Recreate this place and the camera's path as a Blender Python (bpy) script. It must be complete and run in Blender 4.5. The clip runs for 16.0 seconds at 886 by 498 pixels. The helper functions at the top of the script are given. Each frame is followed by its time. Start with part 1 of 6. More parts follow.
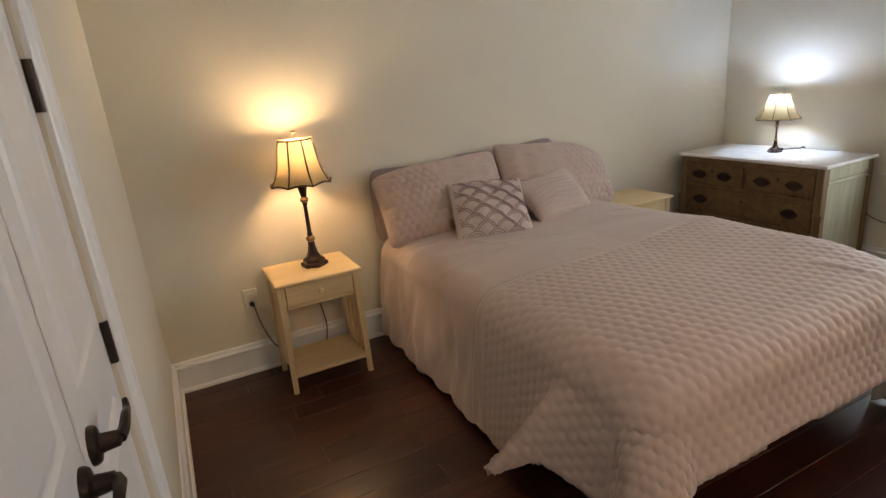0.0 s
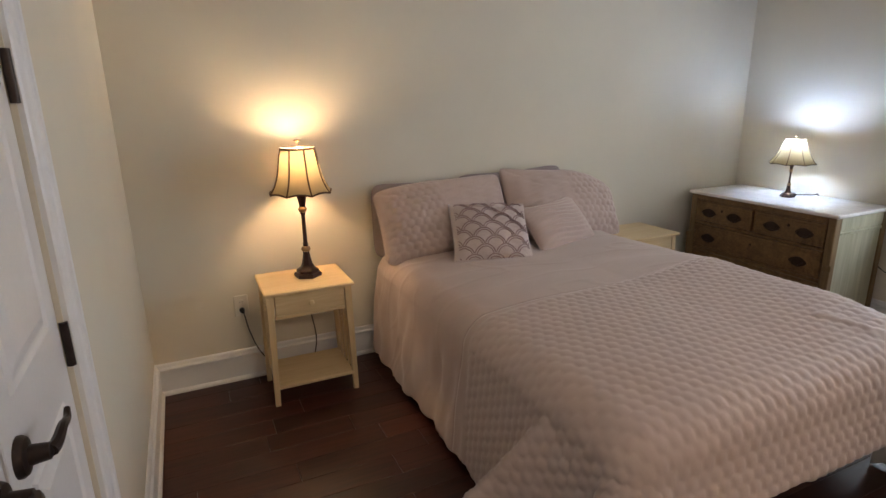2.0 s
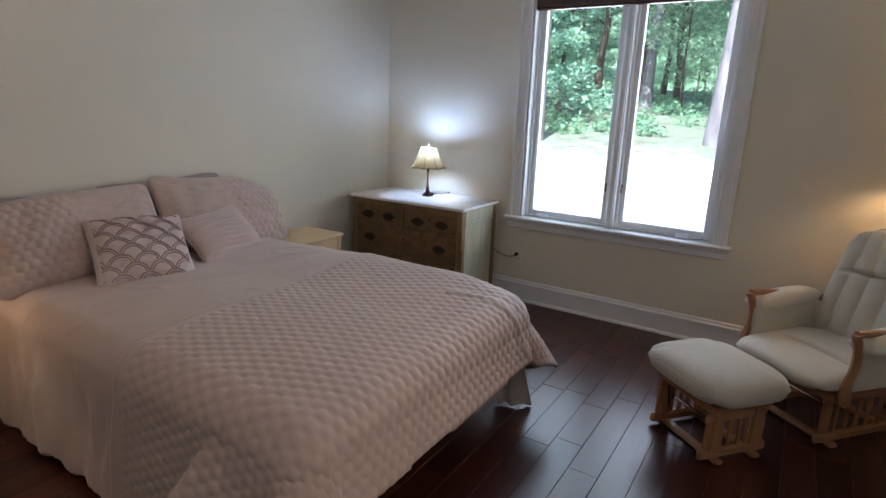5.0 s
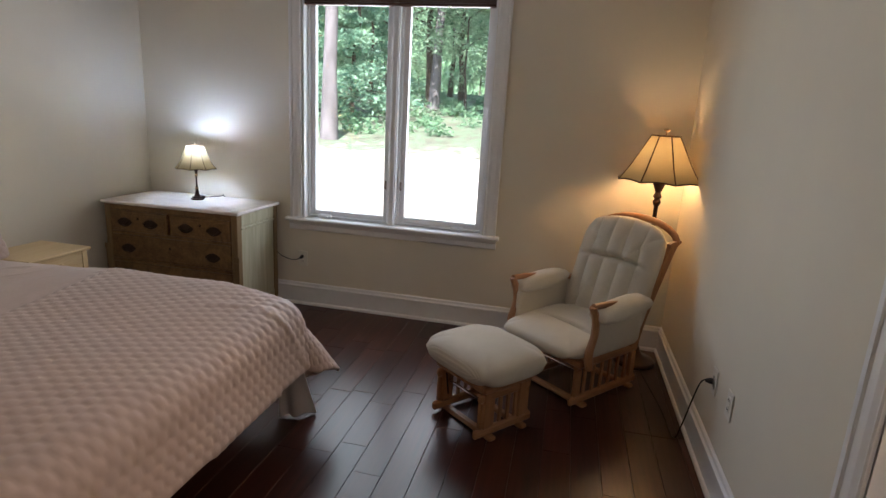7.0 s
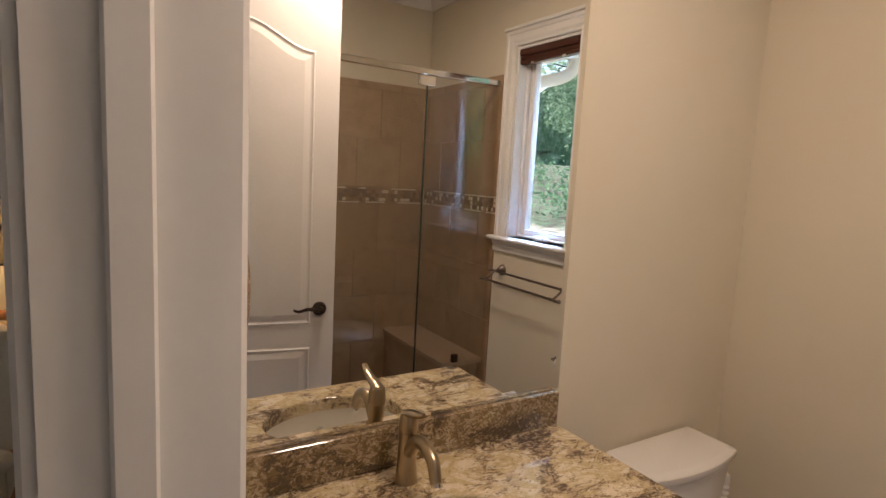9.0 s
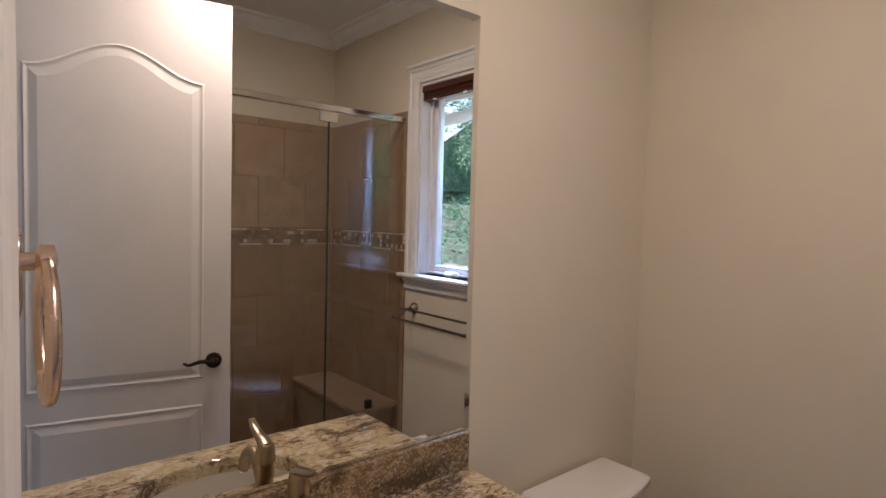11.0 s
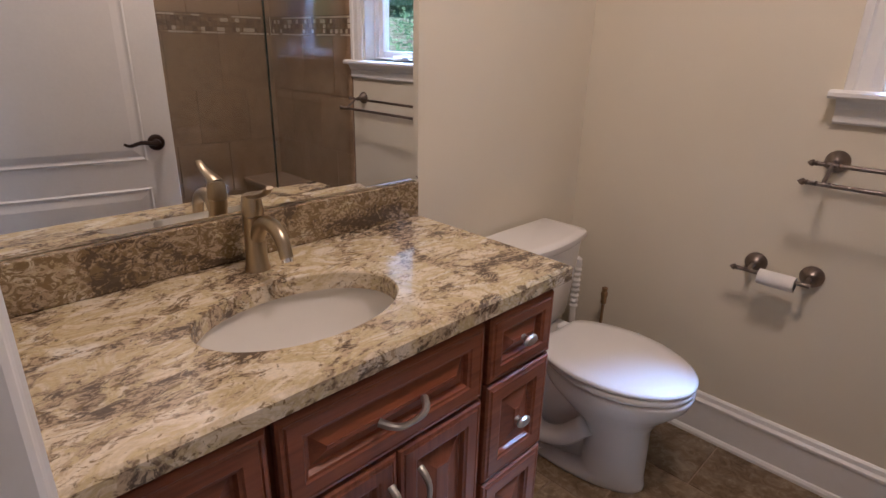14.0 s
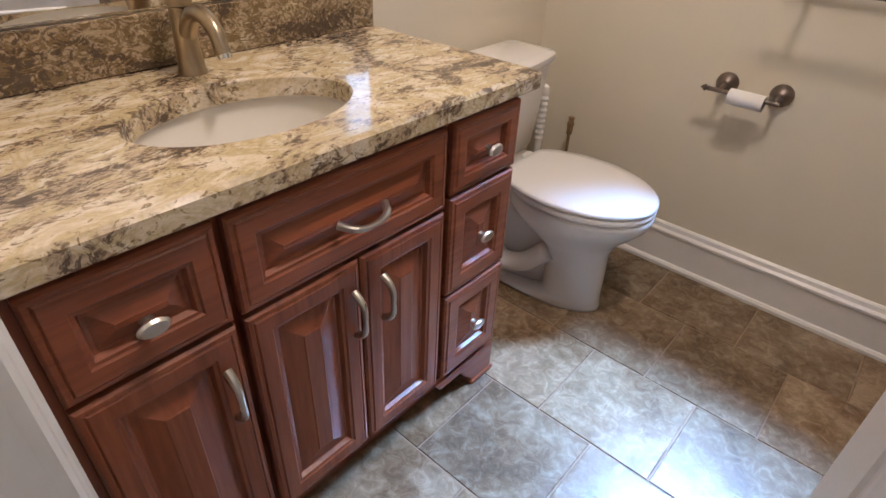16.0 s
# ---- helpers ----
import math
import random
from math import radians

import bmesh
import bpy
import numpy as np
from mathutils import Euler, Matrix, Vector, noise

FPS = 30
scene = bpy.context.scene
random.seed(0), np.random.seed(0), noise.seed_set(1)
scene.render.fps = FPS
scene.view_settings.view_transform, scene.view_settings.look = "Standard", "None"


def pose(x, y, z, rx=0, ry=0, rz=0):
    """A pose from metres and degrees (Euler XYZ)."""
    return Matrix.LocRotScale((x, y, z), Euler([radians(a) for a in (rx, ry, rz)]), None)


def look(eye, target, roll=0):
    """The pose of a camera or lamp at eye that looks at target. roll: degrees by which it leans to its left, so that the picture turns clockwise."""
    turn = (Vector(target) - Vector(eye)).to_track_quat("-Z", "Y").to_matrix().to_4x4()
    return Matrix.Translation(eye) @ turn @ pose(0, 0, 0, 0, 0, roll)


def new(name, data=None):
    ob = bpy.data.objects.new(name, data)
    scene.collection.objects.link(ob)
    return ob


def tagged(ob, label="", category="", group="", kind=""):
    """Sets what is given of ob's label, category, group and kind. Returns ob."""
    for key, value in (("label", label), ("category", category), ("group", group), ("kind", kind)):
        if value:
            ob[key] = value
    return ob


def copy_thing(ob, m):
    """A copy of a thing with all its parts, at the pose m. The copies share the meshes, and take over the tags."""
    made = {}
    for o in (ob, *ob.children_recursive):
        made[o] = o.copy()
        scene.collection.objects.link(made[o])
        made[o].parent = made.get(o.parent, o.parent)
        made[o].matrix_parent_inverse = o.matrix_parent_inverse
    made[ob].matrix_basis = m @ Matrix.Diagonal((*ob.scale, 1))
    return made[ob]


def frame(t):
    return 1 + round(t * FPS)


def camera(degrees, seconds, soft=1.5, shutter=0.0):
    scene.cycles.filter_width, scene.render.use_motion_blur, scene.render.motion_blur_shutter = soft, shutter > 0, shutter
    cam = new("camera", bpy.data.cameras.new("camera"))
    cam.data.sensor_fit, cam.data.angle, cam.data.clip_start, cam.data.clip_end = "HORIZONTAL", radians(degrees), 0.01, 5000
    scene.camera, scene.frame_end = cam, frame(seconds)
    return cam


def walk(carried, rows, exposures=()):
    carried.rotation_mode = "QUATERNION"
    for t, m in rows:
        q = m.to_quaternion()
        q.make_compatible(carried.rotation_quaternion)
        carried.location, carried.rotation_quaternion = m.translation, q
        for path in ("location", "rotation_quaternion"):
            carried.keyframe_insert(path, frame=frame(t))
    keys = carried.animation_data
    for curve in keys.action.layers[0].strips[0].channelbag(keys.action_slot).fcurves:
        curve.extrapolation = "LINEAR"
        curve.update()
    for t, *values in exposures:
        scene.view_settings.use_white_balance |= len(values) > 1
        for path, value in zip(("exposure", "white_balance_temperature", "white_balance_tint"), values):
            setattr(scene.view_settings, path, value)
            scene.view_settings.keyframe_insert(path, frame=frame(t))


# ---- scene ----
cam = camera(77.2, 16.0)
PATH = [
    (0, (0.168, 1.051, 1.469), (0.996, 2.771, 0.872), -5.2),
    (0.5, (0.191, 1.094, 1.475), (0.824, 2.904, 0.907), -4.1),
    (1, (0.208, 1.105, 1.47), (0.806, 2.932, 0.915), -3.2),
    (1.5, (0.233, 1.09, 1.47), (0.875, 2.904, 0.927), -2.4),
    (2, (0.25, 1.071, 1.469), (1.058, 2.821, 0.933), -1.0),
    (2.5, (0.286, 1.038, 1.465), (1.282, 2.69, 0.936), 0.4),
    (3, (0.316, 1.018, 1.451), (1.479, 2.561, 0.935), 1.2),
    (3.5, (0.317, 1.01, 1.455), (1.628, 2.432, 0.944), 1.6),
    (4, (0.301, 1.019, 1.466), (1.747, 2.302, 0.955), 2.0),
    (6.5, (0.353, 0.932, 1.472), (2.186, 1.566, 0.987), 2.4),
    (7, (0.433, 0.875, 1.461), (2.333, 1.284, 0.988), 3.2),
    (7.5, (0.618, 0.674, 1.479), (2.568, 0.681, 1.034), 3.9),
    (8, (0.822, 0.509, 1.492), (2.725, 0.029, 1.104), 5.1),
    (8.5, (1.077, 0.302, 1.535), (2.869, -0.521, 1.201), 4.3),
    (9, (1.198, 0.122, 1.552), (2.879, -0.929, 1.292), 3.1),
    (9.5, (1.223, 0.047, 1.555), (2.84, -1.111, 1.343), 2.4),
    (9.7, (1.223, 0.041, 1.558), (2.823, -1.144, 1.373), 2.3),
    (11.8, (1.234, 0.025, 1.473), (2.732, -1.295, 1.364), 1.9),
    (12, (1.231, 0.027, 1.456), (2.718, -1.302, 1.31), 1.8),
    (12.5, (1.217, 0.031, 1.422), (2.676, -1.309, 1.147), 1.6),
    (13, (1.201, 0.036, 1.388), (2.62, -1.309, 0.967), 1.5),
    (13.5, (1.185, 0.039, 1.357), (2.558, -1.3, 0.792), 1.4),
    (14, (1.177, 0.042, 1.325), (2.5, -1.288, 0.63), 1.4),
    (14.5, (1.174, 0.039, 1.289), (2.445, -1.275, 0.478), 1.5),
    (15, (1.179, 0.032, 1.257), (2.387, -1.265, 0.331), 1.7),
    (15.5, (1.18, 0.03, 1.232), (2.321, -1.252, 0.204), 2.2),
    (16, (1.178, 0.031, 1.204), (2.24, -1.232, 0.073), 2.7),
]
EXPOSURES = [(0.0, 2.37, 6750, 18), (2.0, 2.32, 6300, 19), (3.0, 2.25, 5650, 15), (4.0, 2.18, 5650, 16), (6.5, 2.0, 6400, 22), (7.5, 1.95, 6600, 22), (8.0, 1.86, 6350, 19), (8.5, 1.58, 6400, 23), (9.0, 1.23, 6550, 22), (9.5, 0.99, 6350, 23), (12.0, 0.98, 5800, 25), (12.5, 1.09, 5850, 27), (13.5, 1.25, 5850, 28), (14.5, 1.53, 5600, 26), (15.5, 1.88, 5750, 23), (16.0, 1.92, 5700, 19)]
walk(cam, [(t, look(eye, target, roll)) for t, eye, target, roll in PATH], EXPOSURES)

# ---- world and large lights ----
world = bpy.data.worlds.new("world")
scene.world = world
world.use_nodes = True
wn = world.node_tree.nodes
sky = wn.new("ShaderNodeTexSky")
sky.sky_type, sky.sun_disc = "NISHITA", False
sky.sun_elevation, sky.sun_rotation = radians(46), radians(261)
wn["Background"].inputs["Strength"].default_value = 0.15
world.node_tree.links.new(sky.outputs["Color"], wn["Background"].inputs["Color"])
sun_data = bpy.data.lights.new("sun", "SUN")
sun_data.energy, sun_data.angle, sun_data.color = 5.0, radians(0.5), (1.0, 0.97, 0.92)
sun = new("sun", sun_data)
sun.matrix_world = look((-12.9, -2.0, 13.4), (0, 0, 0))


def area_lamp(name, eye, target, w, h, power, color, spread=180):
    data = bpy.data.lights.new(name, "AREA")
    data.shape, data.size, data.size_y = "RECTANGLE", w, h
    data.energy, data.color, data.spread = power, color, radians(spread)
    ob = new(name, data)
    ob.matrix_world = look(eye, target)
    return ob


# daylight standing in the bedroom window opening
area_lamp("daylight_bedroom", (4.275, 2.068, 1.47), (1.8, 2.35, 1.65), 1.28, 1.50, 6.5, (0.84, 0.91, 1.0), 160)
# daylight entering under the porch roof at the head of the bathroom window
area_lamp("daylight_bathroom", (1.19, -2.24, 2.33), (1.42, -0.98, 0.0), 0.60, 0.16, 6.5, (0.36, 0.62, 1.0), 38)

# ---- materials ----
def nodes_of(name, rough=0.5, metal=0.0, spec=0.5):
    m = bpy.data.materials.new(name)
    m.use_nodes = True
    nt = m.node_tree
    b = nt.nodes["Principled BSDF"]
    b.inputs["Roughness"].default_value, b.inputs["Metallic"].default_value = rough, metal
    b.inputs["Specular IOR Level"].default_value = spec
    return m, nt, b


def node(nt, kind, **values):
    n = nt.nodes.new(kind)
    for key, v in values.items():
        n.inputs[key.replace("_", " ")].default_value = v
    return n


def coords(nt, scale=(1, 1, 1), turn=(0, 0, 0), source="Object"):
    tc = nt.nodes.new("ShaderNodeTexCoord")
    mp = nt.nodes.new("ShaderNodeMapping")
    mp.inputs["Scale"].default_value = scale
    mp.inputs["Rotation"].default_value = [radians(a) for a in turn]
    nt.links.new(tc.outputs[source], mp.inputs["Vector"])
    return mp.outputs["Vector"]


def ramp(nt, fac, stops):
    r = nt.nodes.new("ShaderNodeValToRGB")
    el = r.color_ramp.elements
    while len(el) < len(stops):
        el.new(0.5)
    for e, (p, c) in zip(el, stops):
        e.position, e.color = p, (*c, 1)
    nt.links.new(fac, r.inputs["Fac"])
    return r.outputs["Color"]


def mix(nt, fac, a, b, mode="MIX"):
    n = nt.nodes.new("ShaderNodeMix")
    n.data_type, n.blend_type = "RGBA", mode
    for v, sock in ((fac, n.inputs[0]), (a, n.inputs[6]), (b, n.inputs[7])):
        if isinstance(v, (int, float)):
            sock.default_value = v
        elif isinstance(v, tuple):
            sock.default_value = (*v, 1)
        else:
            nt.links.new(v, sock)
    return n.outputs[2]


def bump(nt, b, height, strength, distance=0.002):
    n = nt.nodes.new("ShaderNodeBump")
    n.inputs["Strength"].default_value, n.inputs["Distance"].default_value = strength, distance
    nt.links.new(height, n.inputs["Height"])
    nt.links.new(n.outputs["Normal"], b.inputs["Normal"])


def noise_tex(nt, vec, scale, detail=4, rough=0.55, distort=0.0):
    n = node(nt, "ShaderNodeTexNoise", Scale=scale, Detail=detail, Roughness=rough, Distortion=distort)
    nt.links.new(vec, n.inputs["Vector"])
    return n.outputs["Fac"]


def plain(name, color, rough=0.5, metal=0.0, vary=0.08, scale=9.0, relief=0.15, fine=180.0, spec=0.5, stretch=(1, 1, 1)):
    """A surface of one colour with broad unevenness, fine grain and a little relief."""
    m, nt, b = nodes_of(name, rough, metal, spec)
    v = coords(nt, stretch)
    broad, grain = noise_tex(nt, v, scale), noise_tex(nt, v, fine, 3)
    dark = tuple(c * (1 - vary) for c in color)
    light = tuple(min(1, c * (1 + vary)) for c in color)
    c1 = ramp(nt, broad, [(0.3, dark), (0.7, light)])
    c2 = ramp(nt, grain, [(0.3, (1 - vary,) * 3), (0.7, (1, 1, 1))])
    nt.links.new(mix(nt, 1.0, c1, c2, "MULTIPLY"), b.inputs["Base Color"])
    rr = nt.nodes.new("ShaderNodeMapRange")
    rr.inputs["To Min"].default_value, rr.inputs["To Max"].default_value = max(0.02, rough - 0.07), min(1, rough + 0.07)
    nt.links.new(broad, rr.inputs["Value"])
    nt.links.new(rr.outputs["Result"], b.inputs["Roughness"])
    if relief:
        bump(nt, b, grain, relief)
    return m


def wood(name, dark, light, rough, along="x", grain=22.0, by_piece=False, relief=0.12, spread=0.35, spec=0.5):
    m, nt, b = nodes_of(name, rough, 0, spec)
    long = {"x": (0.07, 1, 1), "y": (1, 0.07, 1), "z": (1, 1, 0.07)}[along]
    v = coords(nt, long)
    if by_piece:
        info = nt.nodes.new("ShaderNodeObjectInfo")
        add = nt.nodes.new("ShaderNodeVectorMath")
        add.operation = "MULTIPLY_ADD"
        add.inputs[1].default_value = (37, 53, 11)
        nt.links.new(info.outputs["Random"], add.inputs[0])
        nt.links.new(v, add.inputs[2])
        v = add.outputs[0]
    g1 = noise_tex(nt, v, grain, 6, 0.6, 1.2)
    g2 = noise_tex(nt, v, grain * 6, 3, 0.6)
    mid = tuple((a + c) / 2 for a, c in zip(dark, light))
    c = ramp(nt, g1, [(0.28, dark), (0.5, mid), (0.74, light)])
    c = mix(nt, 0.35, c, ramp(nt, g2, [(0.35, dark), (0.65, light)]))
    if by_piece:
        tone = ramp(nt, info.outputs["Random"], [(0.0, (1 - spread,) * 3), (1.0, (1 + spread * 0.6, 1 + spread * 0.45, 1 + spread * 0.3))])
        c = mix(nt, 1.0, c, tone, "MULTIPLY")
    nt.links.new(c, b.inputs["Base Color"])
    bump(nt, b, g2, relief, 0.001)
    return m


def sway(nt, a, b, amount):
    """a + (b - 0.5) * amount, for one noise steering another."""
    m = nt.nodes.new("ShaderNodeMath")
    m.operation = "MULTIPLY_ADD"
    m.inputs[1].default_value = amount
    k = nt.nodes.new("ShaderNodeMath")
    k.operation = "ADD"
    k.inputs[1].default_value = -0.5 * amount
    nt.links.new(b, m.inputs[0])
    nt.links.new(a, m.inputs[2])
    nt.links.new(m.outputs[0], k.inputs[0])
    return k.outputs[0]


def granite(name, shift=0.0, fine=1.0, calm=0.14, body=(0.40, 0.34, 0.22)):
    """Cream stone with ochre clouds and streaky drifts of brown and black grains; shift above 0 is darker."""
    m, nt, b = nodes_of(name, 0.09, 0, 0.6)
    v = coords(nt, (1.0, 0.60, 1.0), (0, 0, 38))
    w = coords(nt, (1.0 * fine, 0.58 * fine, 0.8 * fine), (0, 0, 62))
    big = noise_tex(nt, v, 6.5, 4, 0.55, 1.4)
    cloud = noise_tex(nt, v, 10, 6, 0.65, 2.0)
    fleck = noise_tex(nt, w, 46, 6, 0.72, 2.2)
    vein = noise_tex(nt, w, 15, 7, 0.74, 3.2)
    clot = noise_tex(nt, w, 33, 8, 0.78, 2.6)
    tiny = noise_tex(nt, v, 210, 3, 0.6)
    c = ramp(nt, cloud, [(0.30, (0.86, 0.80, 0.70)), (0.43, (0.82, 0.72, 0.55)), (0.53, (0.58, 0.46, 0.25)), (0.60, (0.76, 0.67, 0.49)), (0.70, (0.90, 0.87, 0.80))])
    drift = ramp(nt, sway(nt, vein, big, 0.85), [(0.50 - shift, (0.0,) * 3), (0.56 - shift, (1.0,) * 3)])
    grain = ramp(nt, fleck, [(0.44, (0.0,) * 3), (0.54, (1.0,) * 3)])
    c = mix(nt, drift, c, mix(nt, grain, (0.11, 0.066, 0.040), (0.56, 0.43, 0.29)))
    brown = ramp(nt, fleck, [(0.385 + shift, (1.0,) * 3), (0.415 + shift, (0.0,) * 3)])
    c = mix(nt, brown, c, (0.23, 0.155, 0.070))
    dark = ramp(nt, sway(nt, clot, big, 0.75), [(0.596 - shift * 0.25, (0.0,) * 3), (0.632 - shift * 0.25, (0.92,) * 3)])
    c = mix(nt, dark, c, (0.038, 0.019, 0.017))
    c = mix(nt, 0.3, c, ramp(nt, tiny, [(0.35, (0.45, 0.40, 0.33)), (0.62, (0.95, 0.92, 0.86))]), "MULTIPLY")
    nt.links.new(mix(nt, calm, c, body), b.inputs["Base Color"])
    return m


def stone_tile(name, dark, mid, light, rough, scale=5.0, relief=0.3, odd=1.0):
    m, nt, b = nodes_of(name, rough)
    info = nt.nodes.new("ShaderNodeObjectInfo")
    add = nt.nodes.new("ShaderNodeVectorMath")
    add.operation = "MULTIPLY_ADD"
    add.inputs[1].default_value = (31, 47, 13)
    nt.links.new(info.outputs["Random"], add.inputs[0])
    nt.links.new(coords(nt), add.inputs[2])
    v = add.outputs[0]
    cloud, fine = noise_tex(nt, v, scale, 8, 0.62, 0.9), noise_tex(nt, v, scale * 6, 6, 0.7, 1.0)
    c = ramp(nt, cloud, [(0.27, dark), (0.48, mid), (0.72, light)])
    c = mix(nt, 0.4, c, ramp(nt, fine, [(0.36, dark), (0.5, mid), (0.66, light)]))
    pits = ramp(nt, noise_tex(nt, v, scale * 3.1, 8, 0.75, 1.8), [(0.29, (0.42, 0.36, 0.3)), (0.37, (1, 1, 1))])
    c = mix(nt, 1.0, c, pits, "MULTIPLY")
    tone = ramp(nt, info.outputs["Random"], [(0.0, (1 - 0.20 * odd, 1 - 0.18 * odd, 1 - 0.16 * odd)), (1.0, (1 + 0.12 * odd, 1 + 0.08 * odd, 1 + 0.02 * odd))])
    nt.links.new(mix(nt, 1.0, c, tone, "MULTIPLY"), b.inputs["Base Color"])
    bump(nt, b, fine, relief, 0.002)
    return m


def fabric(name, color, weave=900.0, vary=0.06, rough=0.85, relief=0.3, sheen=0.2, ribs=None):
    m, nt, b = nodes_of(name, rough, 0, 0.2)
    v = coords(nt)
    broad, fine = noise_tex(nt, v, 6), noise_tex(nt, v, weave, 2)
    c = ramp(nt, broad, [(0.3, tuple(x * (1 - vary) for x in color)), (0.7, tuple(min(1, x * (1 + vary)) for x in color))])
    c = mix(nt, 1.0, c, ramp(nt, fine, [(0.3, (0.9,) * 3), (0.7, (1,) * 3)]), "MULTIPLY")
    b.inputs["Sheen Weight"].default_value, b.inputs["Sheen Roughness"].default_value = sheen, 0.4
    if ribs:
        w = node(nt, "ShaderNodeTexWave", Scale=ribs, Distortion=0.3)
        w.bands_direction = "Y"
        nt.links.new(v, w.inputs["Vector"])
        c = mix(nt, 0.25, c, ramp(nt, w.outputs["Fac"], [(0.0, (0.72,) * 3), (0.6, (1,) * 3)]), "MULTIPLY")
        bump(nt, b, w.outputs["Fac"], 0.5, 0.003)
    else:
        bump(nt, b, fine, relief, 0.001)
    nt.links.new(c, b.inputs["Base Color"])
    return m


def glass(name, tint=(0.96, 1.0, 0.98), rough=0.0):
    m, nt, b = nodes_of(name, rough)
    nt.nodes.remove(b)
    out = nt.nodes["Material Output"]
    clear = nt.nodes.new("ShaderNodeBsdfTransparent")
    gloss = nt.nodes.new("ShaderNodeBsdfGlossy")
    gloss.inputs["Roughness"].default_value = 0.01
    clear.inputs["Color"].default_value = (*tint, 1)
    lw = nt.nodes.new("ShaderNodeLayerWeight")
    pw = nt.nodes.new("ShaderNodeMath")
    pw.operation = "POWER"
    pw.inputs[1].default_value = 5.0
    nt.links.new(lw.outputs["Facing"], pw.inputs[0])
    fr = nt.nodes.new("ShaderNodeMath")
    fr.operation = "MULTIPLY_ADD"
    fr.inputs[1].default_value, fr.inputs[2].default_value = 0.90, 0.06
    nt.links.new(pw.outputs[0], fr.inputs[0])
    mx = nt.nodes.new("ShaderNodeMixShader")
    nt.links.new(fr.outputs[0], mx.inputs[0])
    nt.links.new(clear.outputs[0], mx.inputs[1])
    nt.links.new(gloss.outputs[0], mx.inputs[2])
    nt.links.new(mx.outputs[0], out.inputs["Surface"])
    return m


def shade_cloth(name, color, glow=0.55):
    """Thin lampshade fabric that lets the bulb's light through."""
    m, nt, b = nodes_of(name, 0.9)
    v = coords(nt, (1, 1, 1))
    f = noise_tex(nt, v, 350, 2)
    c = ramp(nt, f, [(0.3, tuple(x * 0.85 for x in color)), (0.7, color)])
    nt.nodes.remove(b)
    d, t = nt.nodes.new("ShaderNodeBsdfDiffuse"), nt.nodes.new("ShaderNodeBsdfTranslucent")
    mx = nt.nodes.new("ShaderNodeMixShader")
    mx.inputs[0].default_value = glow
    for s in (d, t):
        nt.links.new(c, s.inputs["Color"])
    nt.links.new(d.outputs[0], mx.inputs[1])
    nt.links.new(t.outputs[0], mx.inputs[2])
    nt.links.new(mx.outputs[0], nt.nodes["Material Output"].inputs["Surface"])
    return m


def glowing(name, color, strength):
    m, nt, b = nodes_of(name, 0.4)
    b.inputs["Base Color"].default_value = (*color, 1)
    b.inputs["Emission Color"].default_value, b.inputs["Emission Strength"].default_value = (*color, 1), strength
    return m


def leafy(name, dark, light):
    m, nt, b = nodes_of(name, 0.6, 0, 0.3)
    geo = nt.nodes.new("ShaderNodeNewGeometry")
    c = ramp(nt, geo.outputs["Random Per Island"], [(0.0, dark), (1.0, light)])
    t = nt.nodes.new("ShaderNodeBsdfTranslucent")
    mx = nt.nodes.new("ShaderNodeMixShader")
    mx.inputs[0].default_value = 0.5
    nt.links.new(c, b.inputs["Base Color"])
    nt.links.new(c, t.inputs["Color"])
    nt.links.new(b.outputs[0], mx.inputs[1])
    nt.links.new(t.outputs[0], mx.inputs[2])
    nt.links.new(mx.outputs[0], nt.nodes["Material Output"].inputs["Surface"])
    return m


WALL = plain("cream_wall_paint", (0.74, 0.68, 0.555), 0.75, 0, 0.02, 3, 0.12, 260, 0.25)
CEIL = plain("white_ceiling_paint", (0.78, 0.76, 0.72), 0.85, 0, 0.02, 3, 0.2, 200, 0.2)
TRIM = plain("white_gloss_trim_paint", (0.80, 0.79, 0.77), 0.32, 0, 0.025, 6, 0.05, 60, 0.5)
DOORW = plain("white_door_paint", (0.79, 0.77, 0.75), 0.38, 0, 0.03, 5, 0.10, 90, 0.5)
SASH = plain("white_vinyl_sash", (0.80, 0.81, 0.82), 0.35, 0, 0.02, 6, 0.03, 60)
PLANK = wood("dark_stained_plank", (0.023, 0.0068, 0.0046), (0.092, 0.0260, 0.0155), 0.29, "x", 9, True, 0.25, 0.36)
PINE = wood("pale_unfinished_pine", (0.62, 0.44, 0.22), (0.78, 0.60, 0.34), 0.55, "x", 16)
PINEV = wood("pale_pine_upright", (0.62, 0.44, 0.22), (0.78, 0.60, 0.34), 0.55, "z", 16)
OAK = wood("honey_oak", (0.27, 0.118, 0.050), (0.45, 0.225, 0.105), 0.38, "y", 18)
OAKV = wood("honey_oak_upright", (0.27, 0.118, 0.050), (0.45, 0.225, 0.105), 0.38, "z", 18)
CHERRY = wood("cherry_wood", (0.135, 0.034, 0.015), (0.35, 0.115, 0.050), 0.34, "y", 14, spec=0.4)
CHERRYV = wood("cherry_wood_upright", (0.135, 0.034, 0.015), (0.35, 0.115, 0.050), 0.34, "z", 14, spec=0.4)
ANTIQ = wood("worn_antique_pine", (0.075, 0.040, 0.016), (0.27, 0.155, 0.060), 0.5, "y", 12)
ANTIQV = wood("worn_antique_pine_upright", (0.125, 0.075, 0.03), (0.33, 0.22, 0.10), 0.5, "z", 12)
